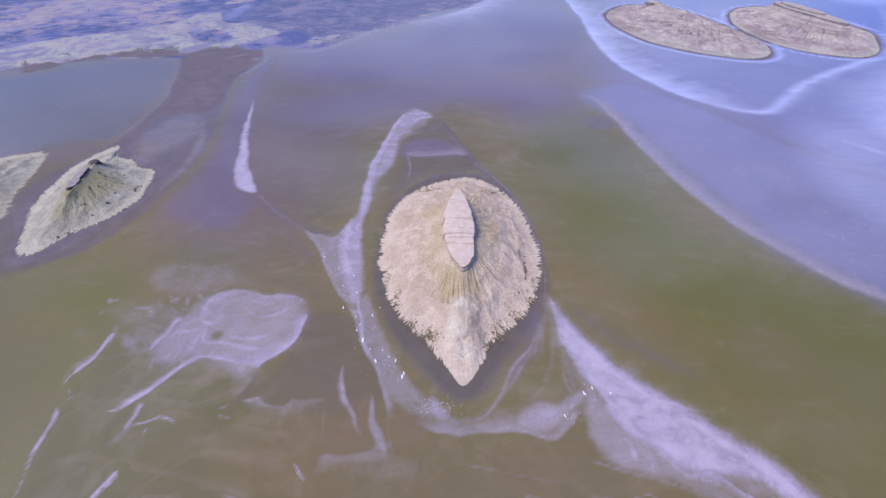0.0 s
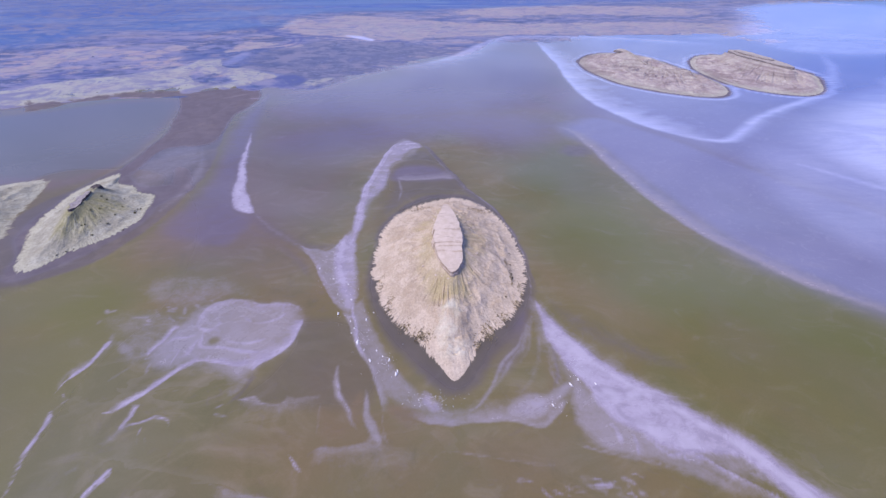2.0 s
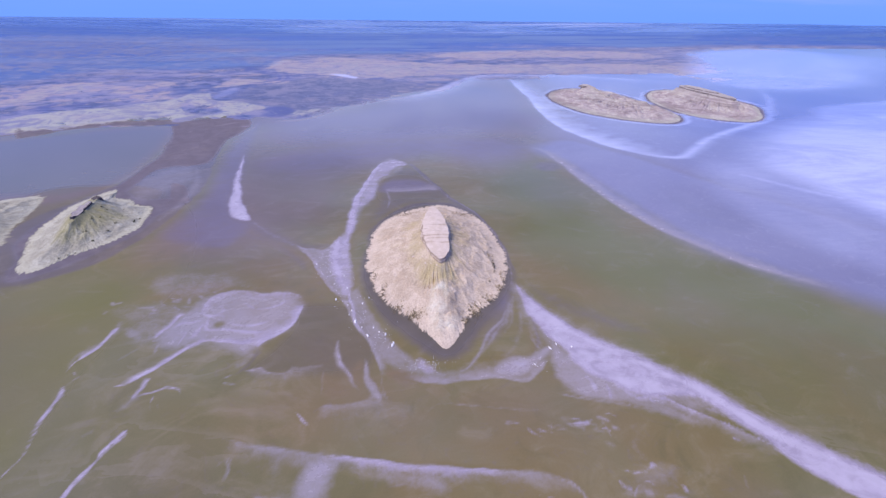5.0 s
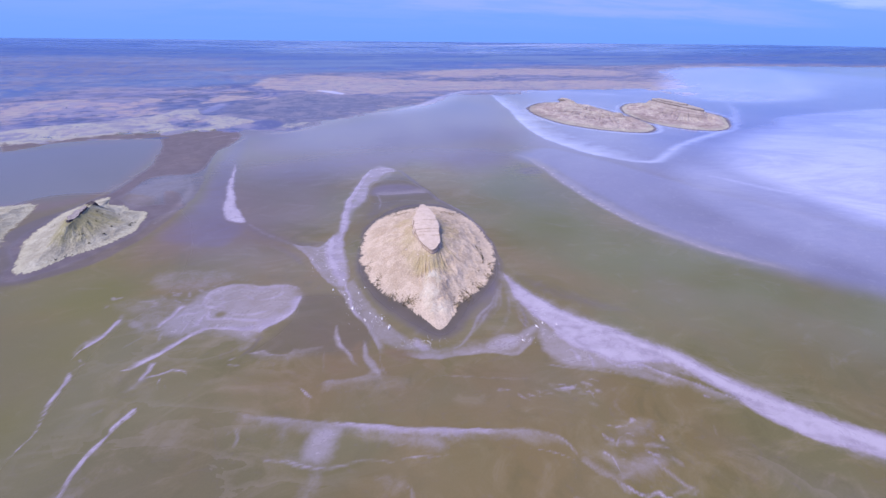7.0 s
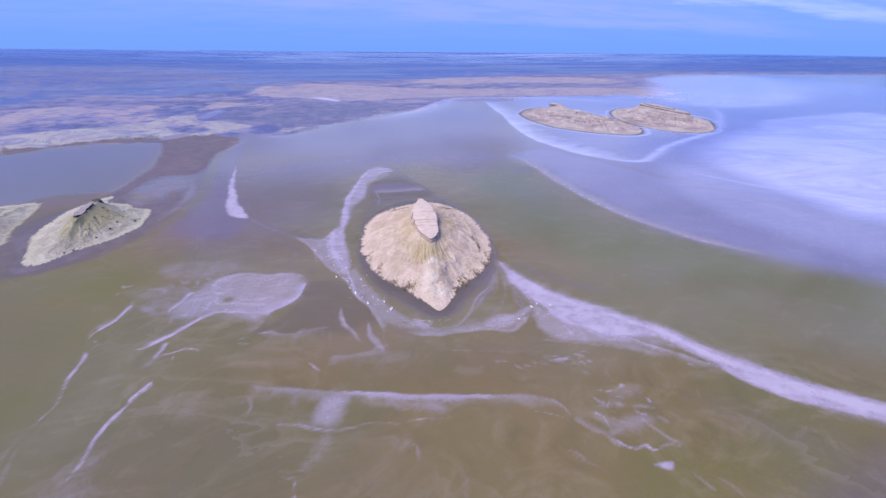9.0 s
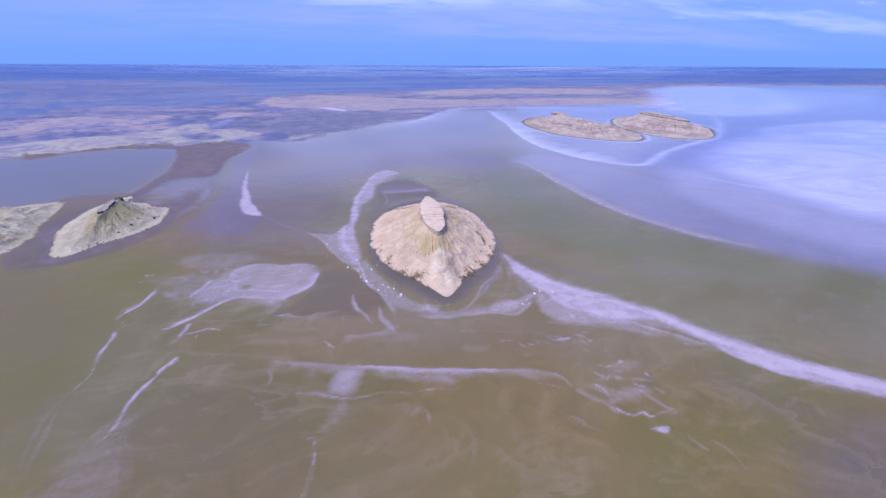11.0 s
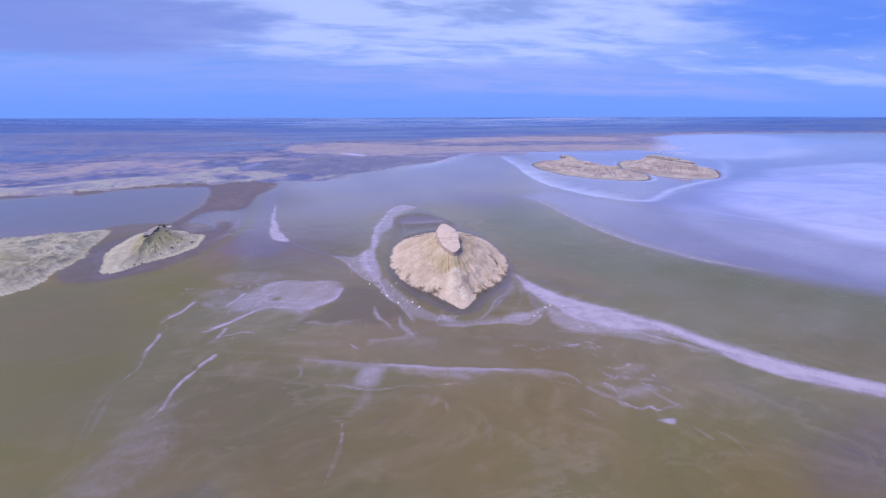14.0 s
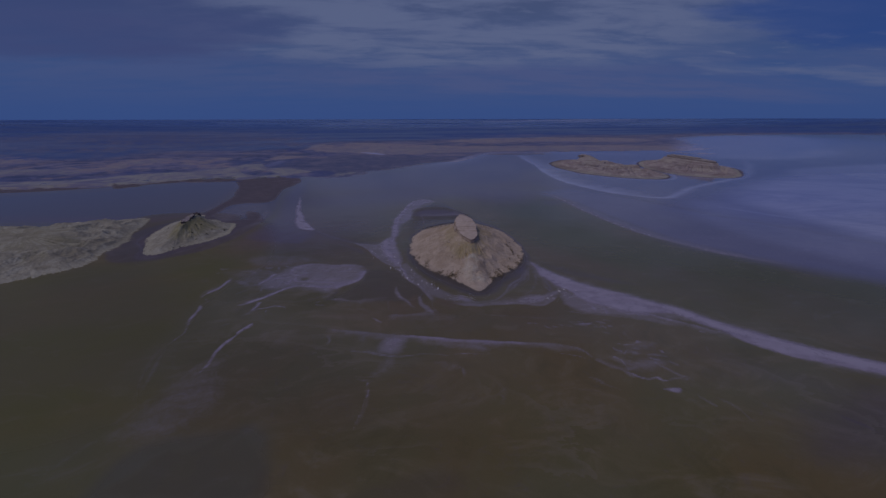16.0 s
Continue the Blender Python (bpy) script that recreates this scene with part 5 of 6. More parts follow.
    c.streak("dark", [(-98, 150), (-82, 140), (-66, 126), (-56, 112)], 4, 7, 0.6)
    c.streak("film", [(-258, 400), (-231, 332), (-217, 288), (-213, 255), (-212, 229), (-213, 207)], 3.0, 4, 0.55)
    c.streak("salt", [(-185, 386), (-174, 388)], 2.5, 3, 0.9)
    c.streak("salt", [(-219, 348), (-215, 351)], 2, 3, 0.8)
    c.streak("film", [(-212, 390), (-200, 400), (-192, 404)], 5, 8, 0.6)
    # --- great salt flat to the east ---
    c.patch("flat", [(150, 330), (190, 250), (230, 150), (290, 60), (420, -30), (700, -120), (1100, 100), (1500, 900), (1500, 1500), (900, 1300), (500, 900), (300, 820), (230, 600), (190, 450)], 110, 1.0)
    c.patch("flat", [(110, 290), (122, 250), (128, 200), (136, 160), (146, 118), (162, 96), (180, 76), (206, 54), (296, -6), (520, -116), (620, -60), (340, 60), (240, 170), (190, 270), (150, 320)], 26, 0.85)
    c.wash("film", [(100, 298), (114, 285), (119, 251), (121, 215), (124, 189), (128, 161), (137, 134), (148, 115), (156.6, 99.9), (171.6, 86.2), (186.1, 73.0)], 18, 0.85, 5.0, 1)
    c.wash("flat", [(118, 261), (122, 218), (125, 191), (129, 162), (137, 135), (149, 116), (157.3, 100.8), (172.3, 87.0), (187, 74)], 40, 0.9, 4.0, 1)
    c.wash("bright", [(193, 740), (182, 616), (175, 535), (163, 445), (160, 379), (170, 327), (183, 294), (198, 273), (215, 259), (232, 258)], 42, 1.0, 5.0, 1)
    c.streak("bright", [(199, 275), (216, 261), (232, 260), (258, 281), (294, 312), (327, 332), (373, 359), (413, 382), (462, 416)], 7, 8, 0.9)
    c.wash("bright", [(232, 260), (258, 281), (294, 312), (327, 332), (373, 359), (413, 382)], 12, 0.6, 4.0, -1)
    c.streak("bright", [(462, 416), (500, 467), (549, 524), (596, 595)], 8, 12, 0.6)
    c.patch("bright", [(289, 246), (377, 324), (496, 391), (640, 430), (900, 470), (900, 150), (420, 20), (290, 104), (280, 149), (282, 200)], 60, 0.95)
    c.streak("bright", [(230, 190), (262, 130), (300, 80), (380, 10)], 6, 20, 0.5)
    c.streak("bright", [(250, 215), (300, 150), (360, 90), (460, 20)], 6, 20, 0.95, 14)
    c.patch("bright", [(1027, 1372), (1456, 1534), (1473, 1293), (1103, 881), (750, 662), (615, 623), (664, 778)], 160, 0.8)
    c.streak("bright", [(500, 760), (700, 800), (900, 1000)], 20, 50, 0.7)
    # shores of the two eastern hills
    for shore in (EAST_NEAR, EAST_FAR):
        middle = np.mean(shore, axis=0)
        grown = {d: [tuple(middle + (np.array(p) - middle) * (1 + d / np.hypot(*(np.array(p) - middle)))) for p in shore] for d in (4.0, 9.5)}
        for layer in ("film", "flat", "bright"):
            c.patch(layer, grown[4.0], 2, 1.0, True)
        c.patch("dark", grown[4.0], 2, 1.0)
        c.patch("matte", grown[4.0], 2, 1.0)
        c.patch("umber", grown[4.0], 2, 0.6)
        outer = grown[9.5]
        c.streak("bright", outer + outer[:1], 4, 5, 0.9)
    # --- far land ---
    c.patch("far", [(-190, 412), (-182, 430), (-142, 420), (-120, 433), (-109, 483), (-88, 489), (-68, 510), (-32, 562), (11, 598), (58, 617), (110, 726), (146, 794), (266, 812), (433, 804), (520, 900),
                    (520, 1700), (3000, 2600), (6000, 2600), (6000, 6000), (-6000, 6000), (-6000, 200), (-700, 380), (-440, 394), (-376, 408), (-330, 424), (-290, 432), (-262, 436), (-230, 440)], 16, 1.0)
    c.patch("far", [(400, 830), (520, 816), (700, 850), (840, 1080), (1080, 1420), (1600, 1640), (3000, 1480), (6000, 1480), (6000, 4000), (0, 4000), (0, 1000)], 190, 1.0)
    c.patch("dark", [(-470, 335), (-387, 366), (-330, 390), (-262, 404), (-290, 414), (-340, 402), (-420, 372), (-700, 330), (-700, 300)], 10, 0.9)
    # pale sand sheet with lobes towards the water
    c.patch("sand", [(-700, 400), (-560, 408), (-461, 426), (-445, 449), (-422, 468), (-384, 489), (-363, 512), (-342, 526), (-318, 500), (-307, 461), (-312, 430), (-317, 408), (-339, 401), (-362, 386), (-387, 377), (-421, 362), (-560, 345), (-700, 340)], 14, 1.0)
    c.patch("sand", [(-296, 409), (-290, 424), (-287, 435), (-266, 415), (-255, 412), (-246, 428), (-222, 429), (-204, 451), (-185, 479), (-199, 496), (-239, 527), (-272, 535), (-304, 592), (-327, 588), (-328, 557), (-335, 526), (-321, 474)], 9, 1.0)
    c.patch("sand", [(-300, 495), (-302, 528), (-287, 502), (-257, 491), (-232, 462), (-238, 446), (-261, 447)], 8, 0.85, True)
    c.patch("violet", [(-300, 495), (-302, 528), (-287, 502), (-257, 491), (-232, 462), (-238, 446), (-261, 447)], 8, 0.6)
    c.streak("sand", [(-276, 470), (-262, 464), (-246, 458)], 4, 6, 0.8)
    c.streak("blue", [(-309, 520), (-318, 480), (-302, 444)], 4, 8, 0.45)
    c.patch("beige", [(-585, 623), (-596, 693), (-541, 704), (-477, 640), (-493, 597), (-508, 554), (-512, 506), (-528, 487), (-566, 529), (-560, 556)], 24, 0.95)
    c.patch("sand", [(-560, 640), (-540, 690), (-490, 640), (-510, 590)], 22, 0.7)
    c.patch("sand", [(-900, 520), (-640, 540), (-560, 520), (-520, 484), (-640, 470), (-900, 450)], 26, 0.8)
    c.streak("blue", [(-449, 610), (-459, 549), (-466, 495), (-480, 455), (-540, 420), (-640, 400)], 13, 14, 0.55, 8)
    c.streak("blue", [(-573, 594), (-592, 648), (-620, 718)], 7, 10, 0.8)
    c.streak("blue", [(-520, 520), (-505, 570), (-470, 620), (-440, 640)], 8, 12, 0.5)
    c.patch("beige", [(-466, 630), (-438, 656), (-428, 721), (-403, 683), (-403, 608), (-429, 590)], 14, 0.85)
    c.patch("beige", [(-400, 600), (-360, 610), (-342, 560), (-360, 530), (-410, 540)], 20, 0.7)
    c.patch("beige", [(-1400, 720), (-1000, 790), (-760, 700), (-800, 600), (-1100, 560), (-1400, 600)], 70, 0.8)
    c.streak("sand", [(-1200, 640), (-950, 690), (-760, 640)], 24, 30, 0.75)
    # small pools, a creek and brush by the shore
    c.patch("bright", [(-283, 550), (-291, 601), (-287, 645), (-272, 615), (-271, 562)], 8, 0.25)
    c.patch("blue", [(-283, 552), (-291, 601), (-287, 643), (-273, 613), (-272, 564)], 8, 0.5)
    c.patch("beige", [(-322, 659), (-321, 747), (-273, 725), (-224, 731), (-216, 698), (-277, 681), (-304, 653)], 14, 1.0)
    c.patch("scrub", [(-250, 520), (-215, 500), (-188, 500), (-170, 440), (-120, 440), (-100, 486), (-60, 518), (-26, 570), (20, 606), (70, 650), (30, 668), (-40, 722), (-110, 738), (-190, 760), (-225, 700), (-262, 660), (-258, 590)], 22, 1.0)
    c.patch("blue", [(-182, 439), (-188, 485), (-171, 495), (-148, 468), (-152, 434)], 14, 0.72)
    c.patch("sand", [(-148, 437), (-141, 466), (-114, 474), (-120, 442), (-137, 430)], 9, 0.7)
    for at in ((-96, 500, -82, 488), (-66, 530, -44, 524), (-40, 560, -20, 556), (-20, 590, 8, 590), (20, 620, 54, 616), (40, 650, 80, 660)):
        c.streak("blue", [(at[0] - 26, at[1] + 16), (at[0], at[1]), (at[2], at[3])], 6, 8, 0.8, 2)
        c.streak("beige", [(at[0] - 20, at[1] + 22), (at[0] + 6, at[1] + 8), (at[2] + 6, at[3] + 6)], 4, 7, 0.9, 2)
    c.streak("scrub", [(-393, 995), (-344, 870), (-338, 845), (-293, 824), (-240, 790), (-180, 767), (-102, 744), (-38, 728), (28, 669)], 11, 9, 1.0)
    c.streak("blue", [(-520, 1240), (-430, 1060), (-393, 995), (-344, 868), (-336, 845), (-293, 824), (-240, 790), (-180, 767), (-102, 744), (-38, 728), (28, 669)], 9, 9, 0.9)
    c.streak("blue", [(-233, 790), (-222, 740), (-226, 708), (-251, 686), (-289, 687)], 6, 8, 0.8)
    c.patch("beige", [(-333, 995), (-325, 1115), (-245, 1020), (-247, 1179), (-83, 1118), (9, 1048), (176, 985), (319, 985), (500, 1010), (690, 960), (690, 820), (430, 812), (269, 822), (133, 803), (5, 788), (-39, 750), (-124, 751), (-196, 790), (-286, 878)], 40, 1.0)
    c.patch("sand", [(-160, 1000), (40, 960), (300, 920), (560, 900), (560, 840), (270, 836), (100, 830), (-60, 790), (-160, 810), (-230, 880)], 70, 0.52)
    c.patch("beige", [(70, 1220), (185, 1383), (464, 1465), (780, 1400), (760, 1180), (381, 1190), (202, 1138)], 50, 1.0)
    c.patch("bright", [(-160, 815), (-127, 802), (-100, 762), (-104, 750), (-130, 775)], 10, 1.0)
    c.patch("scrub", [(-1891, 2252), (-804, 2124), (-344, 1100), (-430, 940), (-535, 789), (-700, 760), (-1500, 900)], 260, 0.62)
    c.patch("scrub", [(500, 1060), (660, 1010), (720, 920), (600, 930)], 50, 0.9)
    # plain that turns bluer with distance, haze laid in as ground colour
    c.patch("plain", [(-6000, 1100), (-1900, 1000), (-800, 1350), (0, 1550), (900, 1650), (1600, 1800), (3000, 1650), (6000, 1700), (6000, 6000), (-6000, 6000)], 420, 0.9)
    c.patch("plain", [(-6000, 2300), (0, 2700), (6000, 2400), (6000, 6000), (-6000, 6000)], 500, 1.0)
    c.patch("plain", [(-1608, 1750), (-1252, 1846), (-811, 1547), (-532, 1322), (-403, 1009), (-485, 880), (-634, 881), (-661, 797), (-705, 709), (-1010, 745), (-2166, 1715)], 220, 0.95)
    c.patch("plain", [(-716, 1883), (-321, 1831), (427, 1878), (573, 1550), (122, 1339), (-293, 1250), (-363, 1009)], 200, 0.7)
    c.patch("bright", [(236, 233), (286, 239), (281, 180), (278, 135), (288, 103), (301, 77), (235, 66), (220, 87), (205, 127), (205, 179)], 30, 0.32)
    c.streak("sand", [(-487, 494), (-457, 522), (-425, 545), (-376, 559)], 10, 16, 0.75)
    c.streak("blue", [(-470, 472), (-448, 491), (-435, 529), (-441, 584)], 12, 20, 0.6)
    c.streak("violet", [(200, 168), (208, 130), (224, 106), (251, 77)], 8, 20, 0.3)
    c.streak("blue", [(-470, 1178), (-378, 962), (-318, 870), (-248, 825), (-174, 791), (-93, 759), (-18, 729)], 13, 8, 1.0, 9)
    c.streak("blue", [(-270, 825), (-243, 747), (-256, 707), (-291, 695)], 9, 7, 0.9)
    # foreground mud below the hill: a pale band and its dark neighbour
    c.patch("film", [(-98.2, -23.5), (-105.7, -8.6), (-101.5, 1.8), (-85.8, 1.3), (-60.2, -13.1), (-52.5, -28.0)], 6, 0.8, True)
    c.patch("film", [(-104.5, -22.8), (-103.9, -16.2), (-100.4, -6.4), (-97.9, 4.8), (-91.8, 12.8), (-84.5, 3.4), (-80.8, -5.5), (-81.6, -14.4), (-84.6, -20.4), (-84.8, -24.8)], 9, 0.36)
    c.wash("film", [(-106.0, -22.4), (-105.2, -16.1), (-102.8, -8.9), (-99.3, -2.6), (-97.8, 5.9), (-94.6, 11.8), (-92.0, 18.4)], 12, 0.3, 1.2, -1)
    c.patch("umber", [(-91.5, -38.3), (-88.8, -32.1), (-84.9, -26.2), (-78.4, -25.7), (-73.9, -20.7), (-66.8, -23.8), (-57.5, -40.5)], 4, 0.9)
    c.patch("firm", [(-91.5, -38.3), (-88.8, -32.1), (-84.9, -26.2), (-78.4, -25.7), (-73.9, -20.7), (-66.8, -23.8), (-57.5, -40.5)], 4, 1.0)
    c.patch("umber", [(-38.0, -41.7), (-28.5, -38.0), (-17.7, -35.8), (-13.3, -39.0), (-18.1, -42.9)], 5, 0.4)
    c.patch("umber", [(-113.4, -21.9), (-220, 93), (-198, 104), (-143.0, 73.3), (-112.9, 28.1), (-110.5, 6.0), (-111.3, -16.2)], 30, 0.3)
    c.patch("umber", [(-70.1, -2.4), (-53.5, 22.1), (-10.8, 0.8), (-14.0, -31.9), (-52.5, -28.0)], 30, 0.2)
    # wet wedge between the pale blob and the hill
    c.patch("umber", [(-63.6, 52.5), (-57.1, 61.9), (-52.5, 72.7), (-51.7, 85.5), (-27.1, 79.6), (-21.6, 50.6), (-50.1, 49.7)], 6, 0.55)
    c.patch("firm", [(-63.6, 52.5), (-57.1, 61.9), (-52.5, 72.7), (-51.7, 85.5), (-27.1, 79.6), (-21.6, 50.6), (-50.1, 49.7)], 8, 0.5)
    # damp rim behind the hill
    c.patch("umber", [(-26.9, 215.9), (-6.7, 243.5), (11.5, 217.1), (17.8, 190.3), (-18.0, 176.1), (-28.9, 142.2), (-33.8, 173.7)], 12, 0.35)
    c.patch("firm", [(-26.9, 215.9), (-6.7, 243.5), (11.5, 217.1), (17.8, 190.3), (-18.0, 176.1), (-28.9, 142.2), (-33.8, 173.7)], 12, 0.4)
    c.patch("umber", [(-27.0, 227.4), (-2.0, 233.4), (16.9, 206.1), (20.4, 185.4), (-2.0, 186.9), (-27.7, 186.1)], 10, 0.4)
    c.patch("firm", [(-27.0, 227.4), (-2.0, 233.4), (16.9, 206.1), (20.4, 185.4), (-2.0, 186.9), (-27.7, 186.1)], 10, 0.6)
    # skyline haze: blue, slightly glossy ground colour that melts into the sky
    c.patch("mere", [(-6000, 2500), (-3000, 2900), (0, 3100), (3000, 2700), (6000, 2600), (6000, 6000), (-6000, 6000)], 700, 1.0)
    c.wash("bright", [(-48, 531), (-7, 553), (42, 613), (94, 719), (147, 789), (217, 796), (327, 781), (423, 738), (520, 688)], 55, 0.55, 8.0, -1)
    c.wash("film", [(-170, 408), (-146, 412), (-123, 423), (-101, 455), (-77, 492), (-40, 530), (2, 547)], 30, 0.6, 5.0, -1)
    c.patch("matte", [(-390, 370), (-365, 376), (-356, 392), (-328, 400), (-294, 408), (-256, 413), (-249, 398), (-286, 394), (-327, 390), (-354, 382), (-361, 365), (-375, 351)], 8, 0.9)
    c.patch("bright", [(705, 940), (996, 1106), (1145, 960), (913, 695), (733, 604), (584, 613), (587, 711)], 60, 0.75)
    c.patch("bright", [(562, 452), (683, 487), (836, 505), (705, 331), (378, 176), (343, 185), (344, 225), (327, 248), (332, 280), (413, 333), (491, 391)], 26, 0.7)
    c.streak("blue", [(670, 912), (695, 858), (723, 797)], 22, 30, 0.8)
    c.streak("beige", [(577, 888), (582, 781), (600, 711), (633, 728)], 30, 40, 0.7)
    c.streak("beige", [(1164, 1493), (1387, 1608), (1456, 1469)], 60, 80, 0.7)
    c.streak("bright", [(1425, 1436), (1456, 1375)], 16, 20, 1.0)
    c.streak("bright", [(842, 1033), (1077, 1085), (1218, 992)], 40, 60, 0.6)
    c.streak("bright", [(1803, 1382), (1776, 1267), (1792, 1191)], 14, 20, 1.0)
    c.streak("dark", [(-387, 967), (-337, 871), (-281, 817), (-218, 786), (-146, 748), (-48, 726), (-5, 692)], 8, 9, 0.8)
    c.streak("blue", [(-390, 994), (-333, 871), (-281, 817), (-245, 806), (-228, 719), (-250, 677)], 7, 8, 0.9)
    c.streak("plain", [(-1005, 1154), (-771, 1002), (-691, 1071), (-641, 1248)], 120, 200, 0.7)
    c.streak("beige", [(-577, 670), (-553, 694), (-509, 679), (-442, 638), (-404, 660)], 20, 30, 0.8)
    # pale pans on the skyline
    for x0, x1, yy, w in ((700, 2300, 4000, 130), (1300, 2100, 3700, 60), (-4300, -3200, 4000, 60), (-2500, -1600, 4300, 80), (-900, -200, 3600, 40), (1420, 1560, 1430, 14), (1880, 2500, 1420, 16), (300, 900, 3100, 40), (1000, 1380, 1190, 30)):
        c.streak("bright", [(x0, yy), ((x0 + x1) / 2, yy + 30), (x1, yy - 20)], w, w * 1.8, 0.8)


ground = build_ground()


# ---------- hills ----------
def part(name, me, mat, parent, label="", side=None):
    me.materials.append(mat)
    if name == "cap":
        me.materials.append(side or mat)
    ob = new(name, me)
    ob.parent = parent
    return tagged(ob, label)


def radius_round(points, centre, angles):
    """Smooth distance from the centre to an outline, for each angle."""
    p = rounded(points, True, 8) - np.array(centre)
    a, r = np.arctan2(p[:, 1], p[:, 0]), np.hypot(p[:, 0], p[:, 1])
    order = np.argsort(a)
    a, r = a[order], r[order]
    return np.interp(angles, np.concatenate([a - 2 * np.pi, a, a + 2 * np.pi]), np.tile(r, 3))


def ring_quads(rings, count):
    i = np.arange(rings * count).reshape(rings, count)
    j = np.roll(i, -1, axis=1)
    return np.stack([i[:-1], i[1:], j[1:], j[:-1]], -1).reshape(-1, 4)


def hill_slope(centre, outline, core, top, seed, count=900, rings=90, power=1.35, gully=1.0, width=5.0, teeth=0.03, bench=None, extra=None, ribbed=False, knobs=(0.35, 7), bare=None):
    """A gullied slope from a long core down to a ragged foot. core: half length, half width, turn in degrees. top: its height along the core."""
    turn = radians(core[2])
    feet, crown = [], []
    for side in (0, 1):
        # each flank pairs even steps along the crest with even steps along the foot
        a = np.linspace(0, np.pi, 721) + side * np.pi
        rr = radius_round(outline, centre, (a + turn + np.pi) % (2 * np.pi) - np.pi)
        b = np.column_stack([centre[0] + rr * np.cos(a + turn), centre[1] + rr * np.sin(a + turn)])
        e, f = core[0] * np.cos(a), core[1] * np.sin(a)
        c = np.column_stack([centre[0] + e * math.cos(turn) - f * math.sin(turn), centre[1] + e * math.sin(turn) + f * math.cos(turn)])
        for line, out in ((b, feet), (c, crown)):
            along = np.concatenate([[0], np.cumsum(np.hypot(*np.diff(line, axis=0).T))])
            at = np.linspace(0, along[-1], count // 2, endpoint=False)
            out.append(np.column_stack([np.interp(at, along, line[:, 0]), np.interp(at, along, line[:, 1])]))
    b, c = np.concatenate(feet), np.concatenate(crown)
    run = np.hypot(*(b - c).T)
    out_dir = (b - c) / run[:, None]
    size = run.mean() * 1.7
    # tongues of crust run out over the mud
    fx, fy = b[:, 0], b[:, 1]
    push = teeth * size * (0.5 * field(fx, fy, 7.0, 2, seed + 3) + 0.18 * field(fx, fy, 2.6, 2, seed + 9, True) + 1.1 * field(fx, fy, 0.75, 2, seed + 13, True) - 0.25)
    s = np.concatenate([np.linspace(-1, 0, 8)[:-1], np.linspace(0, 1, rings) ** 1.05])[:, None]
    t = np.clip(s, 0, 1)
    x = np.where(s < 0, centre[0] + (c[:, 0] - centre[0]) * (1.001 + s), c[:, 0] + (b[:, 0] - c[:, 0]) * t)
    y = np.where(s < 0, centre[1] + (c[:, 1] - centre[1]) * (1.001 + s), c[:, 1] + (b[:, 1] - c[:, 1]) * t)
    if bare:
        push = push * (0.2 + 0.8 * smooth(np.hypot(fx - bare[0], fy - bare[1]), 0.5 * bare[2], bare[2]))
    fringe = smooth(t, 0.80, 1.0) * push
    x, y = x + out_dir[:, 0] * fringe, y + out_dir[:, 1] * fringe
    q = np.clip(s, 0, 1) * np.ones_like(x)
    along = (x - centre[0]) * math.cos(radians(core[2])) + (y - centre[1]) * math.sin(radians(core[2]))
    crest = np.interp(along, top[0], top[1])
    profile = (1 - q) ** power
    if bench:
        profile = profile + bench[1] * smooth(q, bench[0] - 0.16, bench[0]) * (1 - smooth(q, bench[0], bench[0] + 0.10))
    # arc length round the hill and down the slope, for streaks and gullies
    mid = b * 0.55 + c * 0.45
    round_len = np.concatenate([[0], np.cumsum(np.hypot(*np.diff(mid, axis=0).T))])
    u = np.ones_like(x) * round_len[None, :]
    v = q * run[None, :]
    warp = field(x, y, width * 2.4, 3, seed + 21) * width * 0.35
    cut = field(u + 1.1 * warp, v * 0.20 + 7.7 * seed, width, 3, seed + 31, True)
    small = field(u + 1.2 * warp, v * 0.28, width * 0.36, 3, seed + 41, True)
    wave = np.sin(np.pi * np.clip(q, 0, 1)) ** 0.7
    high = np.exp(-((q - 0.26) / 0.22) ** 2)
    patchy = smooth(field(x, y, width * 3, 3, seed + 51), -0.35, 0.35)
    z = crest * profile - gully * (high * (1 - cut) * 0.5 * (0.25 + 0.75 * smooth(field(x, y, width * 2.2, 2, seed + 57), -0.5, 0.4)) + wave * (0.10 * (1 - cut) + 0.14 * (1 - small)) * 0.5 * patchy) * np.minimum(crest * profile + 0.3, 1.0 + 0.05 * crest)
    z = z + (0.55 * field(x, y, width * 1.6, 3, seed + 55) + 0.16 * field(x, y, 1.9, 3, seed + 61)) * smooth(q, 0.05, 0.3) * (1 - smooth(q, 0.85, 1.0)) * min(1.0, 0.06 * crest.max() + 0.1)
    spur = np.zeros_like(x)
    z = z + knobs[0] * (field(x, y, knobs[1], 4, seed + 81, True) + 0.2) * smooth(q, 0.04, 0.3) * (1 - smooth(q, 0.70, 0.97))
    if ribbed:
        z = z - 3.0 * np.sin(np.pi * np.clip(q, 0, 1)) ** 0.6 * (1 - field(u + 0.5 * warp, v * 0.10, 9.0, 3, seed + 71, True)) * np.exp(-((q - 0.30) / 0.26) ** 2) * smooth(crest * profile, 0.2, 3.0)
    if extra:
        lift, spur = extra(x, y, q)
        z = z + lift
    z = np.maximum(z, 0.10 + 0.30 * (1 - smooth(q, 0.8, 1.0)))
    z = np.where(q >= 0.999, -0.4, z)
    verts = np.column_stack([x.ravel(), y.ravel(), z.ravel()])
    me = grid_mesh("slope", verts, ring_quads(len(s), count))
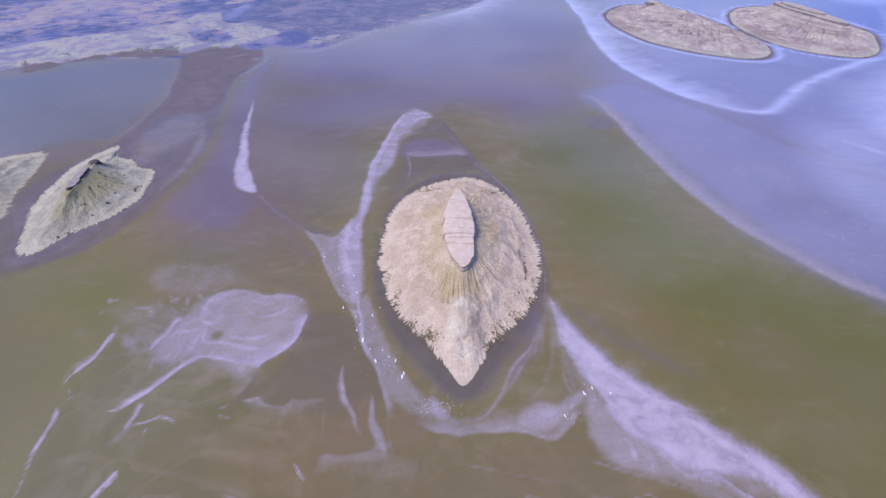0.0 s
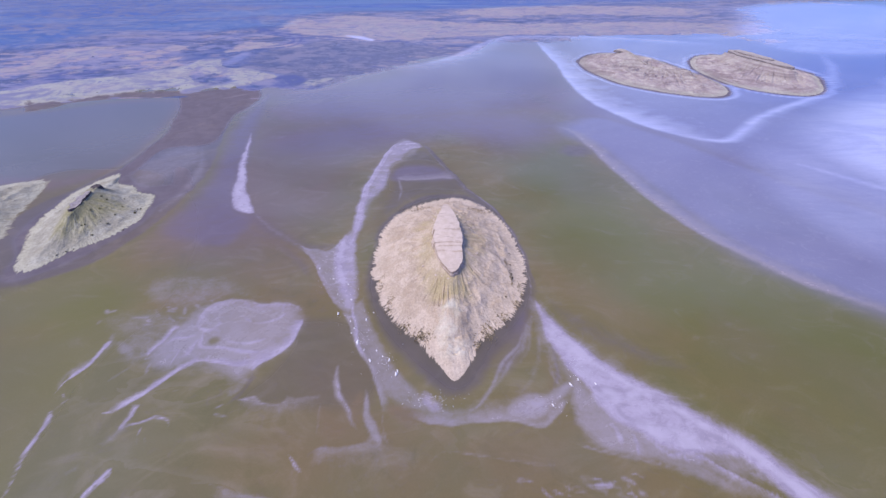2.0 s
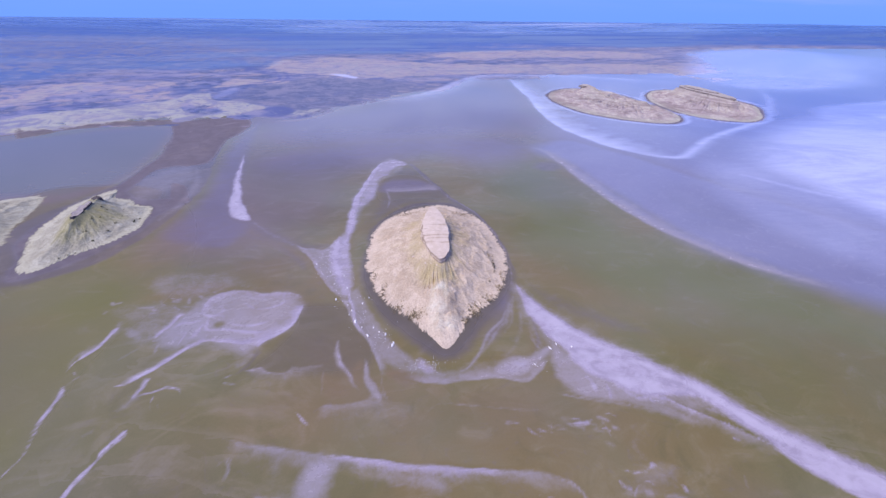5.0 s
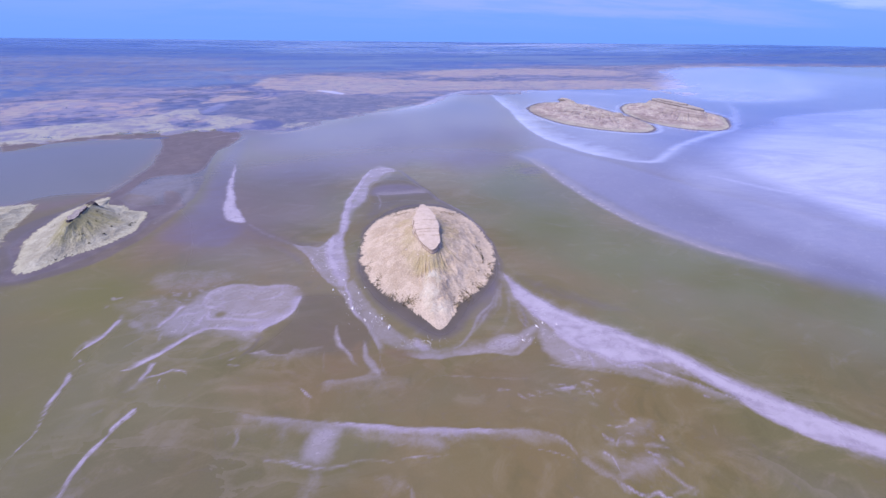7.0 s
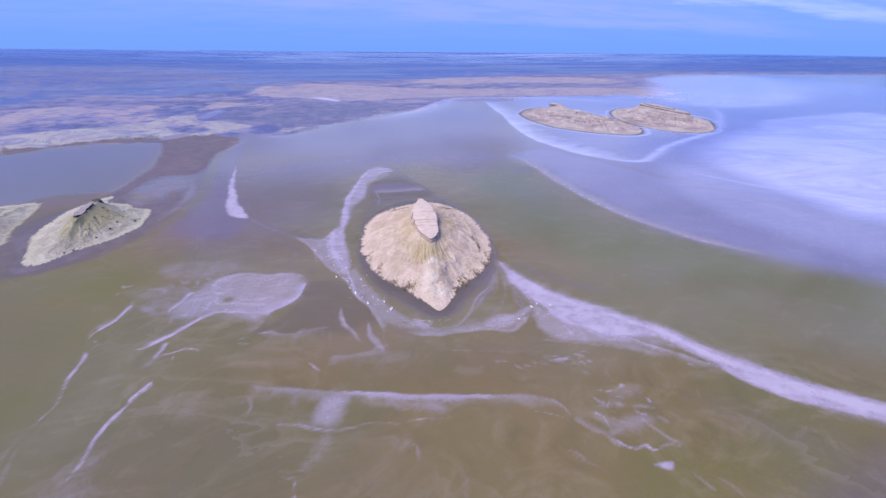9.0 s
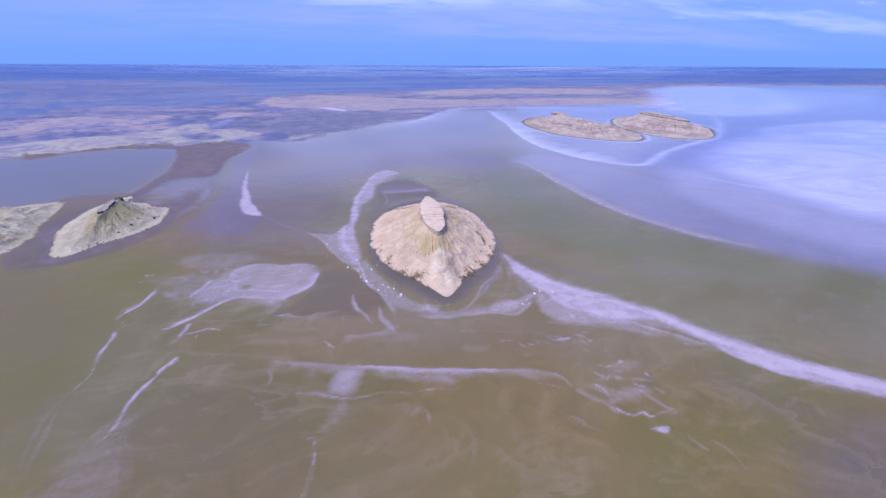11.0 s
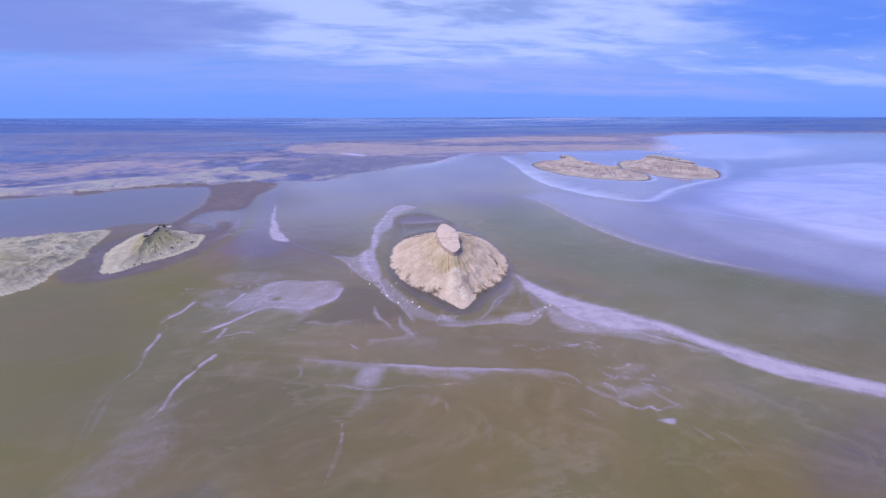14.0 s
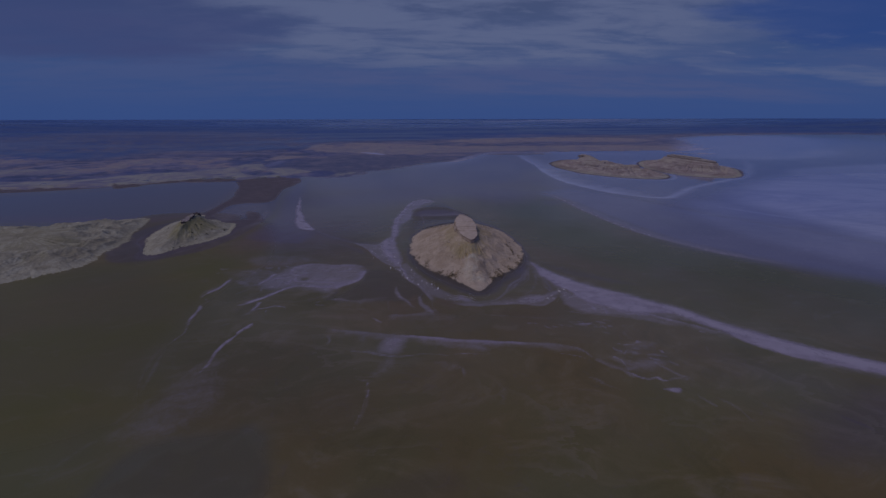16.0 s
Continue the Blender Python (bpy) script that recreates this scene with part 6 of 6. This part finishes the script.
    me.attributes.new("rho", "FLOAT", "POINT").data.foreach_set("value", q.ravel().astype(np.float32))
    me.attributes.new("spur", "FLOAT", "POINT").data.foreach_set("value", spur.ravel().astype(np.float32))
    me.attributes.new("flow", "FLOAT_VECTOR", "POINT").data.foreach_set("vector", np.column_stack([u.ravel(), v.ravel(), np.full(u.size, seed)]).astype(np.float32).ravel())
    return me


def cap_slab(centre, outline, surface, thick, seed, count=300, ragged=0.5, ledges=3, shelf=0.35, shade_lines=()):
    """A broken slab of rock: a ragged outline, ledges on its cliff, and a weathered top whose height is surface(x, y)."""
    angles = np.linspace(-np.pi, np.pi, count, endpoint=False)
    rim = radius_round(outline, centre, angles)
    ca, sa = np.cos(angles), np.sin(angles)
    fx, fy = centre[0] + rim * ca, centre[1] + rim * sa
    rim = rim + ragged * (field(fx, fy, 3.0, 3, seed) + 0.7 * np.round(field(fx, fy, 1.6, 2, seed + 5) * 2) / 2)
    rows = []
    for k in range(ledges * 2 + 1):
        depth = thick * (1 - (k + 1) // 2 / ledges)
        out = shelf * (ledges - k // 2) + 0.25 * field(fx + 9 * k, fy, 2.0, 2, seed + 11 + k)
        rows.append((rim + out, depth))
    xs, ys, zs = [], [], []
    for r, depth in rows:
        x, y = centre[0] + r * ca, centre[1] + r * sa
        xs.append(x), ys.append(y), zs.append(surface(centre[0] + rim * ca, centre[1] + rim * sa) - depth)
    for f in np.linspace(0.985, 0.02, 60):
        x, y = centre[0] + rim * f * ca, centre[1] + rim * f * sa
        xs.append(x), ys.append(y), zs.append(surface(x, y))
    x, y, z = np.array(xs), np.array(ys), np.array(zs)
    z = z + 0.12 * field(x, y, 1.4, 3, seed + 77)
    quads = ring_quads(len(x), count)[:, ::-1]
    me = grid_mesh("cap", np.column_stack([x.ravel(), y.ravel(), z.ravel()]), quads)
    # mask of the painted ledge shadows, one thin line across at each y
    ledge_shade = sum(np.exp(-((y - at + 0.5 * field(x, y, 3.0, 2, seed + k)) / 0.22) ** 2) for k, at in enumerate(shade_lines)) * np.ones_like(x)
    me.attributes.new("ledge_shade", "FLOAT", "POINT").data.foreach_set("value", np.clip(ledge_shade, 0, 1).ravel().astype(np.float32))
    bm = bmesh.new()
    bm.from_mesh(me)
    bmesh.ops.recalc_face_normals(bm, faces=bm.faces)
    for f in bm.faces:
        f.smooth = f.normal.z > 0.75
        f.material_index = 0 if f.normal.z > 0.6 else 1
    bm.to_mesh(me)
    bm.free()
    return me


def hill(name, label, place):
    ob = new(name)
    ob.empty_display_size = 5
    ob.location = (place[0], place[1], 0)
    return tagged(ob, label, "butte", "buttes in the salt lake")


def set_under(child, parent):
    child.matrix_parent_inverse = Matrix.Translation(parent.location).inverted()


# main hill: a leaf-shaped mound with a long bare cap
def main_spur(x, y, q):
    bend = x - 5.6 + 0.6 * field(x, y, 7, 2, 3)
    ridge = np.exp(-np.abs(bend / 5.6) ** 3) * smooth(y, 57, 68) * (1 - smooth(y, 82, 93))
    ribs = 0.7 * field(x, y, 6.0, 4, 801, True)
    steps = 0.9 * smooth(y + 0.8 * field(x, y, 3, 2, 66), 66.0, 66.8) + 0.8 * smooth(y + 0.9 * field(x, y, 3, 2, 67), 71.5, 72.4)
    flank = np.exp(-((np.abs(bend) - 5.0) / 2.2) ** 2) * smooth(y, 66, 74) * (1 - smooth(y, 86, 92)) * field(bend * 0.5, y, 1.8, 2, 77, True)
    fan = np.exp(-((x - 5.5) / 8.5) ** 2 - ((y - 91.5) / 7.5) ** 2) + 0.5 * np.exp(-((x + 4) / 6) ** 2 - ((y - 108) / 14) ** 2) + 0.4 * np.exp(-((x - 16) / 4) ** 2 - ((y - 107) / 3) ** 2)
    notch = -0.8 * np.exp(-((y - 66.6 - 0.5 * np.abs(bend - 0.5)) / 0.5) ** 2 - ((bend - 0.3) / 2.2) ** 2) - 0.8 * np.exp(-((y - 71.8 - 0.4 * np.abs(bend)) / 0.5) ** 2 - (bend / 3.0) ** 2)
    side = -0.3 * np.exp(-((bend - 5.2 - 0.05 * (y - 70)) / 1.6) ** 2) * smooth(y, 66, 70) * (1 - smooth(y, 80, 86)) * (0.35 + 0.65 * field(x * 0.6, y, 2.4, 3, 99, True))
    lift = ridge * (0.15 + 0.7 * ribs + 0.45 * steps) + 0.5 * flank + notch + side
    return lift, ridge * smooth(y, 62, 70) * smooth(field(x, y, 5, 3, 88), -0.45, 0.25) - fan * (1 - ridge)


main_hill = hill("butte", "pale leaf-shaped marl hill with a bare limestone cap, ringed by mud", (5.8, 118))
ob = part("slope", hill_slope((5.8, 118), [(5.3, 56.9), (11.5, 64.4), (15, 71.4), (23.4, 79.3), (31, 87.5), (35.5, 96), (39, 109.6), (40, 125), (37.5, 146), (30, 163),
                                           (20, 173), (10, 177), (-2, 173), (-13, 166), (-22, 156), (-26.6, 142), (-27.6, 126), (-27.2, 111.8), (-24, 99), (-19, 88), (-11, 77.5), (-5, 71), (-0.5, 64.4)],
                              (23.5, 5.8, 90), ([-24, -18, -8, 10, 26], [9.9, 11.4, 13.2, 13.4, 11.0]), 1, 1800, 150, 1.35, 1.25, 4.2, 0.036, (0.52, 0.03), main_spur, False, (0.85, 7), (5.3, 57.0, 13.0)), main_slope, main_hill)
main_slope_ob = ob
set_under(ob, main_hill)


def main_top(x, y):
    tilt = np.interp(y, [96, 98, 107, 109, 112, 114, 128, 144, 148], [13.8, 14.1, 15.7, 16.0, 16.4, 17.0, 17.3, 15.6, 14.8])
    step = 0.30 * smooth(y, 107.6, 108.0) + 0.28 * smooth(y, 112.4, 112.8) + 0.25 * smooth(y, 118 + 0.6 * field(x, y, 4, 2, 5), 118.6 + 0.6 * field(x, y, 4, 2, 5))
    return tilt - 1.3 + step - 0.02 * (x - 5.6) ** 2 * 0.6


ob = part("cap", cap_slab((5.7, 120), [(7.6, 97.6), (9.4, 100.2), (10.9, 104), (10.9, 112), (11.2, 118), (10.6, 125), (9.6, 132), (8.2, 139), (6.6, 144.4), (4.8, 144),
                                       (3.2, 138), (1.4, 131), (0.2, 123), (-0.2, 115), (0.5, 108), (1.6, 104.0), (3.2, 100.4), (5.2, 97.8)], main_top, 3.8, 5, 420, 0.6, 3, 0.42, (107.8, 110.6, 112.4, 121.0)), cap_rock, main_hill, "pinkish white limestone cap", cliff_brown)
set_under(ob, main_hill)

# west hill with two dark crags on a long crest
def west_rills(x, y, q):
    turn = np.arctan2(y - 166, x + 186)
    fan = np.exp(-((x + 180) / 9) ** 2 - ((y - 151) / 12) ** 2) + 0.8 * np.exp(-((x + 175) / 9) ** 2 - ((y - 167) / 7) ** 2)
    grooves = field(turn * 7 + 0.5 * field(x, y, 4, 3, 3), q * 2.0, 1.0, 4, 717, True)
    return -0.45 * np.clip(fan + 0.3, 0, 1) * (0.6 - grooves) * smooth(q, 0.04, 0.2) * (1 - smooth(q, 0.75, 0.95)), -0.9 * fan


WEST_FOOT = [(-204, 216), (-196, 202), (-184, 198), (-176, 190), (-166, 187), (-161, 173), (-158, 160), (-160, 151), (-164, 143), (-170, 136), (-175, 130), (-178, 122), (-182, 118), (-187, 119),
             (-193, 127), (-198, 136), (-203, 143), (-211, 160), (-213, 172), (-215, 186), (-214, 198), (-210, 210)]
west_hill = hill("butte", "grey-green gullied island hill with two dark broken crags", (-186, 166))
ob = part("slope", hill_slope((-186, 166), WEST_FOOT, (17, 2.6, 102), ([-18, -10, 5, 14, 22], [9.0, 10.2, 10.6, 10.4, 7.0]), 7, 1100, 110, 1.7, 0.55, 7.0, 0.04, None, west_rills, knobs=(0.8, 9)), west_slope, west_hill)
west_slope_ob = ob
set_under(ob, west_hill)
# steep sides get the dark crag rock: cliff shade set by colour
ob = part("cap", cap_slab((-184.6, 162), [(-183.0, 153.4), (-182.2, 156), (-182.8, 162), (-183.8, 167), (-185.0, 170.6), (-187.0, 169.6), (-187.0, 164), (-186.0, 158), (-184.6, 154.0)],
                          lambda x, y: 11.1 + 0.10 * (x + 184) + 0.07 * (y - 162) + 0.7 * field(x, y, 2.4, 3, 12), 4.2, 18, 200, 0.9, 4, 0.22), shelf_rock, west_hill, "pale lavender rock shelf with a cliff coloured dark for shade", crag_rock)
set_under(ob, west_hill)
ob = part("cap", cap_slab((-188.0, 178.6), [(-186.9, 175.5), (-186.6, 178), (-187.5, 180.8), (-188.8, 181.2), (-189.4, 178.6), (-188.6, 175.8)],
                          lambda x, y: 10.4 + 1.1 * field(x, y, 1.8, 3, 9), 4.0, 25, 160, 0.6, 4, 0.22), crag_rock, west_hill, "dark broken rock crag")
set_under(ob, west_hill)

# far west island
isle = hill("butte", "low pale green eroded island ridge with soft gullies", (-262, 150))
ob = part("slope", hill_slope((-275, 140), [(-216, 92), (-210, 110), (-215, 122), (-216, 143), (-226, 165), (-243, 207), (-262, 204), (-283, 194), (-305, 186), (-350, 178), (-385, 140), (-360, 90), (-310, 62), (-255, 66)],
                              (40, 12, 155), ([-40, -15, 20, 40], [5.5, 7.5, 7.0, 5.0]), 13, 1100, 120, 1.1, 1.0, 9.0, 0.03, (0.55, 0.08), knobs=(2.6, 14)), isle_slope, isle)
set_under(ob, isle)

# eastern pair
east_near = hill("butte", "buff double-topped hill in a white salt flat", (270, 480))
ob = part("slope", hill_slope((284, 500), EAST_NEAR, (62, 4, 112), ([-66, -54, -42, -20, 8, 24, 40, 54, 66], [4.5, 10.5, 9.0, 4.8, 5.6, 10.5, 16.0, 15.6, 7.0]), 19, 1300, 100, 1.9, 3.4, 9.0, 0.012, None, None, True, (3.0, 15)), east_slope, east_near)
set_under(ob, east_near)
ob = part("cap", cap_slab((266, 550), [(268, 536), (272, 543), (271, 552), (267, 562), (262, 563), (260, 553), (263, 541)],
                          lambda x, y: 16.3 + 1.0 * field(x, y, 6, 3, 29) - 0.03 * ((x - 266) ** 2 + 0.4 * (y - 550) ** 2), 2.6, 35, 200, 1.8, 3, 0.5), buff_rock, east_near, "buff limestone crest", cliff_dark)
set_under(ob, east_near)
east_far = hill("butte", "buff flat-topped mesa with a dark cliff band", (410, 485))
ob = part("slope", hill_slope((416, 492), EAST_FAR, (58, 13, 92), ([-66, -56, -30, 30, 56, 66], [7.5, 12.2, 13.4, 13.4, 12.6, 8.0]), 23, 1300, 100, 1.9, 3.0, 9.0, 0.012, None, None, True, (2.4, 15)), east_slope, east_far)
set_under(ob, east_far)
ob = part("cap", cap_slab((419, 497), [(416, 445), (423, 443), (429, 468), (431, 500), (430, 530), (426, 549), (418, 551), (411, 536), (408, 512), (410, 486), (412, 462)],
                          lambda x, y: 14.6 + 0.5 * field(x, y, 9, 3, 39), 2.6, 45, 300, 1.6, 2, 0.5), buff_rock, east_far, "flat buff limestone top with a dark cliff", cliff_dark)
set_under(ob, east_far)
ob = part("cap", cap_slab((422, 514), [(420, 480), (426, 478), (429, 505), (428, 535), (424, 545), (418, 540), (415, 518), (417, 494)],
                          lambda x, y: 16.0 + 0.5 * field(x, y, 8, 3, 49), 1.8, 55, 240, 1.2, 2, 0.4), buff_rock, east_far, "upper buff limestone tier", cliff_dark)
set_under(ob, east_far)


# ---------- loose things ----------
def surface_of(ob):
    """Height lookup on a slope's own mesh."""
    co = np.empty(len(ob.data.vertices) * 3, np.float32)
    ob.data.vertices.foreach_get("co", co)
    return co.reshape(-1, 3)


def height_at(points, x, y):
    return float(points[np.argmin((points[:, 0] - x) ** 2 + (points[:, 1] - y) ** 2), 2])


def lump_mesh(name, seed, rough, mat, flat=False):
    """An irregular broken block about one metre across, standing on its base."""
    rng = random.Random(seed)
    bm = bmesh.new()
    bmesh.ops.create_icosphere(bm, subdivisions=2, radius=0.5)
    shift = Vector((rng.uniform(-9, 9), rng.uniform(-9, 9), rng.uniform(-9, 9)))
    for v in bm.verts:
        v.co *= 1 + rough * noise.noise(v.co * 2.3 + shift) + 0.5 * rough * noise.noise(v.co * 5.1 + shift)
        v.co.z = max(v.co.z, -0.28) + 0.26
    for f in bm.faces:
        f.smooth = not flat
    me = bpy.data.meshes.new(name)
    bm.to_mesh(me)
    bm.free()
    me.materials.append(mat)
    return me


def shrub_mesh(seed):
    """A low dark bush: twigs with many small leaves in an uneven dome."""
    rng = random.Random(seed)
    bm = bmesh.new()
    for _ in range(150):
        a, h = rng.uniform(0, 2 * math.pi), rng.uniform(0.05, 1.0)
        r = 0.55 * math.sqrt(max(0.05, 1 - (h - 0.25) ** 2)) * rng.uniform(0.35, 1.05)
        c = Vector((r * math.cos(a), r * math.sin(a), h * 0.75))
        d = Vector((rng.uniform(-1, 1), rng.uniform(-1, 1), rng.uniform(-0.3, 1))).normalized()
        e = d.orthogonal().normalized()
        s = rng.uniform(0.07, 0.16)
        vs = [bm.verts.new(c + d * s), bm.verts.new(c + e * s * 0.5), bm.verts.new(c - d * s), bm.verts.new(c - e * s * 0.5)]
        bm.faces.new(vs)
    for k in range(7):
        a = k * 0.9 + rng.uniform(-0.2, 0.2)
        tip = Vector((0.4 * math.cos(a), 0.4 * math.sin(a), 0.6))
        side = Vector((-math.sin(a), math.cos(a), 0)) * 0.02
        bm.faces.new([bm.verts.new(side), bm.verts.new(-side), bm.verts.new(tip)])
    me = bpy.data.meshes.new("shrub")
    bm.to_mesh(me)
    bm.free()
    me.materials.append(shrub_dark)
    return me


rng = random.Random(7)
main_pts, west_pts = surface_of(main_slope_ob), surface_of(west_slope_ob)

# white salt blocks stranded along the shore
SALT_SPOTS = [(-38.6, 88.1, 1.5), (-29, 73.8, 1.9), (-23.6, 65.7, 1.5), (-14.3, 60.2, 1.9), (-13.9, 61.4, 1.2), (-51.9, 115.5, 1.2), (-17, 65.8, 1.3), (-19.4, 67.4, 0.9),
              (-31.2, 80.6, 1.0), (-33.2, 84.0, 0.9), (-32.0, 78.0, 0.8), (-26.2, 70.4, 1.0), (-21.8, 70.0, 0.8), (42.7, 54.2, 1.5), (45.6, 55.9, 1.0), (50.8, 54.3, 1.1),
              (35.0, 47.5, 1.0), (-34.8, 95.5, 1.0), (-37.5, 104.5, 0.9), (-41, 99.0, 0.9), (-44.5, 108.5, 0.8), (-27.2, 84.5, 1.2), (-24.8, 88.0, 0.7), (-45, 116, 0.8)]
block_meshes = [lump_mesh("salt_block", 100 + i, 0.7, salt_white) for i in range(4)]
for i, (x, y, s) in enumerate(SALT_SPOTS):
    ob = new("salt_block", block_meshes[i % 4])
    ob.matrix_basis = pose(x, y, 0.02, 0, 0, 105 + rng.uniform(-25, 25)) @ Matrix.Diagonal((s * 0.95, s * 0.42, s * 0.36, 1))
    tagged(ob, "white crusted salt block lying on wet mud", "salt block", "salt blocks along the shore")

# fallen stones under the limestone cap
stone_meshes = [lump_mesh("boulder", 200 + i, 0.55, cap_rock, True) for i in range(4)]
for i in range(46):
    a = rng.uniform(0, 2 * math.pi)
    away = rng.uniform(1.5, 13) if i % 3 else rng.uniform(1.0, 4)
    x, y = 5.7 + (6 + away) * math.cos(a), 120 + (23 + away * 0.8) * math.sin(a)
    s = rng.uniform(0.45, 1.05)
    ob = new("boulder", stone_meshes[i % 4])
    ob.matrix_basis = pose(x, y, height_at(main_pts, x, y) - 0.12 * s, 0, 0, rng.uniform(0, 360)) @ Matrix.Diagonal((s, s * 0.8, s * 0.7, 1))
    tagged(ob, "pale pink limestone boulder fallen on the slope", "boulder", "boulders under the cap")

# shrubs on the west butte and a few on the main one
shrub_meshes = [shrub_mesh(300 + i) for i in range(3)]
SHRUBS = [(-171, 169, 0.9, False), (-164, 167, 1.1, False), (-164, 169, 0.7, False), (-163, 170, 0.9, False), (-160, 150, 1.1, False), (-175, 132, 0.7, False), (-177, 129, 0.9, False), (-171, 144, 1.1, False), (-173, 134, 0.7, False), (-178, 170, 0.9, False), (-181, 171, 1.1, False), (-201, 165, 0.7, False), (-176, 161, 0.9, False), (-169, 160, 1.1, False), (-177, 148, 0.7, False), (-176, 149, 0.9, False), (-163, 165, 1.1, False), (-174, 176, 0.7, False), (-178, 158, 0.9, False), (-169, 153, 1.1, False), (28.0, 93.5, 0.8, True), (33.3, 113.3, 0.8, True), (32.6, 108.9, 0.8, True), (32.6, 104.6, 0.8, True), (34.0, 120.3, 0.8, True), (32.6, 106.7, 0.8, True)]
for i, (x, y, s, on_main) in enumerate(SHRUBS):
    ob = new("shrub", shrub_meshes[i % 3])
    ob.matrix_basis = pose(x, y, height_at(main_pts if on_main else west_pts, x, y) - 0.05, 0, 0, rng.uniform(0, 360)) @ Matrix.Diagonal((s, s, s * 0.8, 1))
    tagged(ob, "small dark dry shrub on a marl slope", "shrub", "shrubs on the buttes")


def tuft_field():
    """Brown dry grass in the notches of the main hill's foot and on its east flank."""
    rng = random.Random(21)
    low = main_pts[-1800 * 45:]
    verts, faces = [], []
    beds = ((18.4, 76.0, 2.8, 3.4, 130), (25.2, 83.6, 2.6, 2.6, 60), (13.6, 71.2, 1.2, 1.6, 30), (-5.6, 75.0, 3.0, 2.6, 130), (-12.2, 80.6, 2.6, 2.4, 50), (32.2, 104.0, 0.8, 3.4, 36), (31.0, 113.5, 0.7, 1.8, 20),
            (-18.8, 92, 1.4, 4.4, 50), (-23.4, 104, 1.2, 6, 36), (35.0, 98, 1.0, 5, 40), (32.0, 91.0, 1.4, 3.0, 40), (24, 161, 7, 3, 80), (-8, 164, 7, 2.4, 80))
    for cx, cy, sx, sy, count in beds:
        for _ in range(count):
            x, y = rng.gauss(cx, sx * 0.6), rng.gauss(cy, sy * 0.6)
            base = Vector((x, y, max(height_at(low, x, y), 0.0) - 0.03))
            h = rng.uniform(0.25, 0.65)
            for _ in range(5):
                b = rng.uniform(0, 2 * math.pi)
                out = Vector((math.cos(b), math.sin(b), 0))
                side = Vector((-out.y, out.x, 0)) * 0.12
                n0 = len(verts)
                verts += [base + side, base - side, base + out * rng.uniform(0.15, 0.5) + Vector((0, 0, h))]
                faces.append((n0, n0 + 1, n0 + 2))
    me = bpy.data.meshes.new("stubble")
    me.from_pydata([tuple(v) for v in verts], [], faces)
    me.materials.append(tuft_brown)
    return tagged(new("stubble", me), "brown dry stubble along the foot of the hill", "grass", kind="stuff")


tuft_field()


def salt_crumbs():
    """Small loose crumbs of salt strewn over the crust."""
    rng = random.Random(33)
    verts, faces = [], []
    areas = ((-46, 112, 6, 16, 70), (-37, 96, 3, 12, 50), (-27, 76, 4, 9, 50), (-18, 64, 5, 6, 30), (-3, 50.5, 8, 2.6, 120), (46, 60, 4, 6, 26), (36, 48, 6, 3, 20))
    for cx, cy, sx, sy, count in areas:
        for _ in range(count):
            x, y, s = rng.gauss(cx, sx * 0.5), rng.gauss(cy, sy * 0.5), rng.uniform(0.05, 0.14)
            n0 = len(verts)
            for k in range(5):
                a = k * 1.2566 + rng.uniform(-0.3, 0.3)
                verts.append((x + s * math.cos(a), y + s * math.sin(a), 0.03))
            verts.append((x, y, 0.10 + s * 0.7))
            faces += [(n0 + k, n0 + (k + 1) % 5, n0 + 5) for k in range(5)]
    me = bpy.data.meshes.new("salt_crumbs")
    me.from_pydata(verts, [], faces)
    me.materials.append(salt_white)
    return tagged(new("salt_crumbs", me), "white salt crumbs scattered over the wet crust", "salt", kind="stuff")


salt_crumbs()
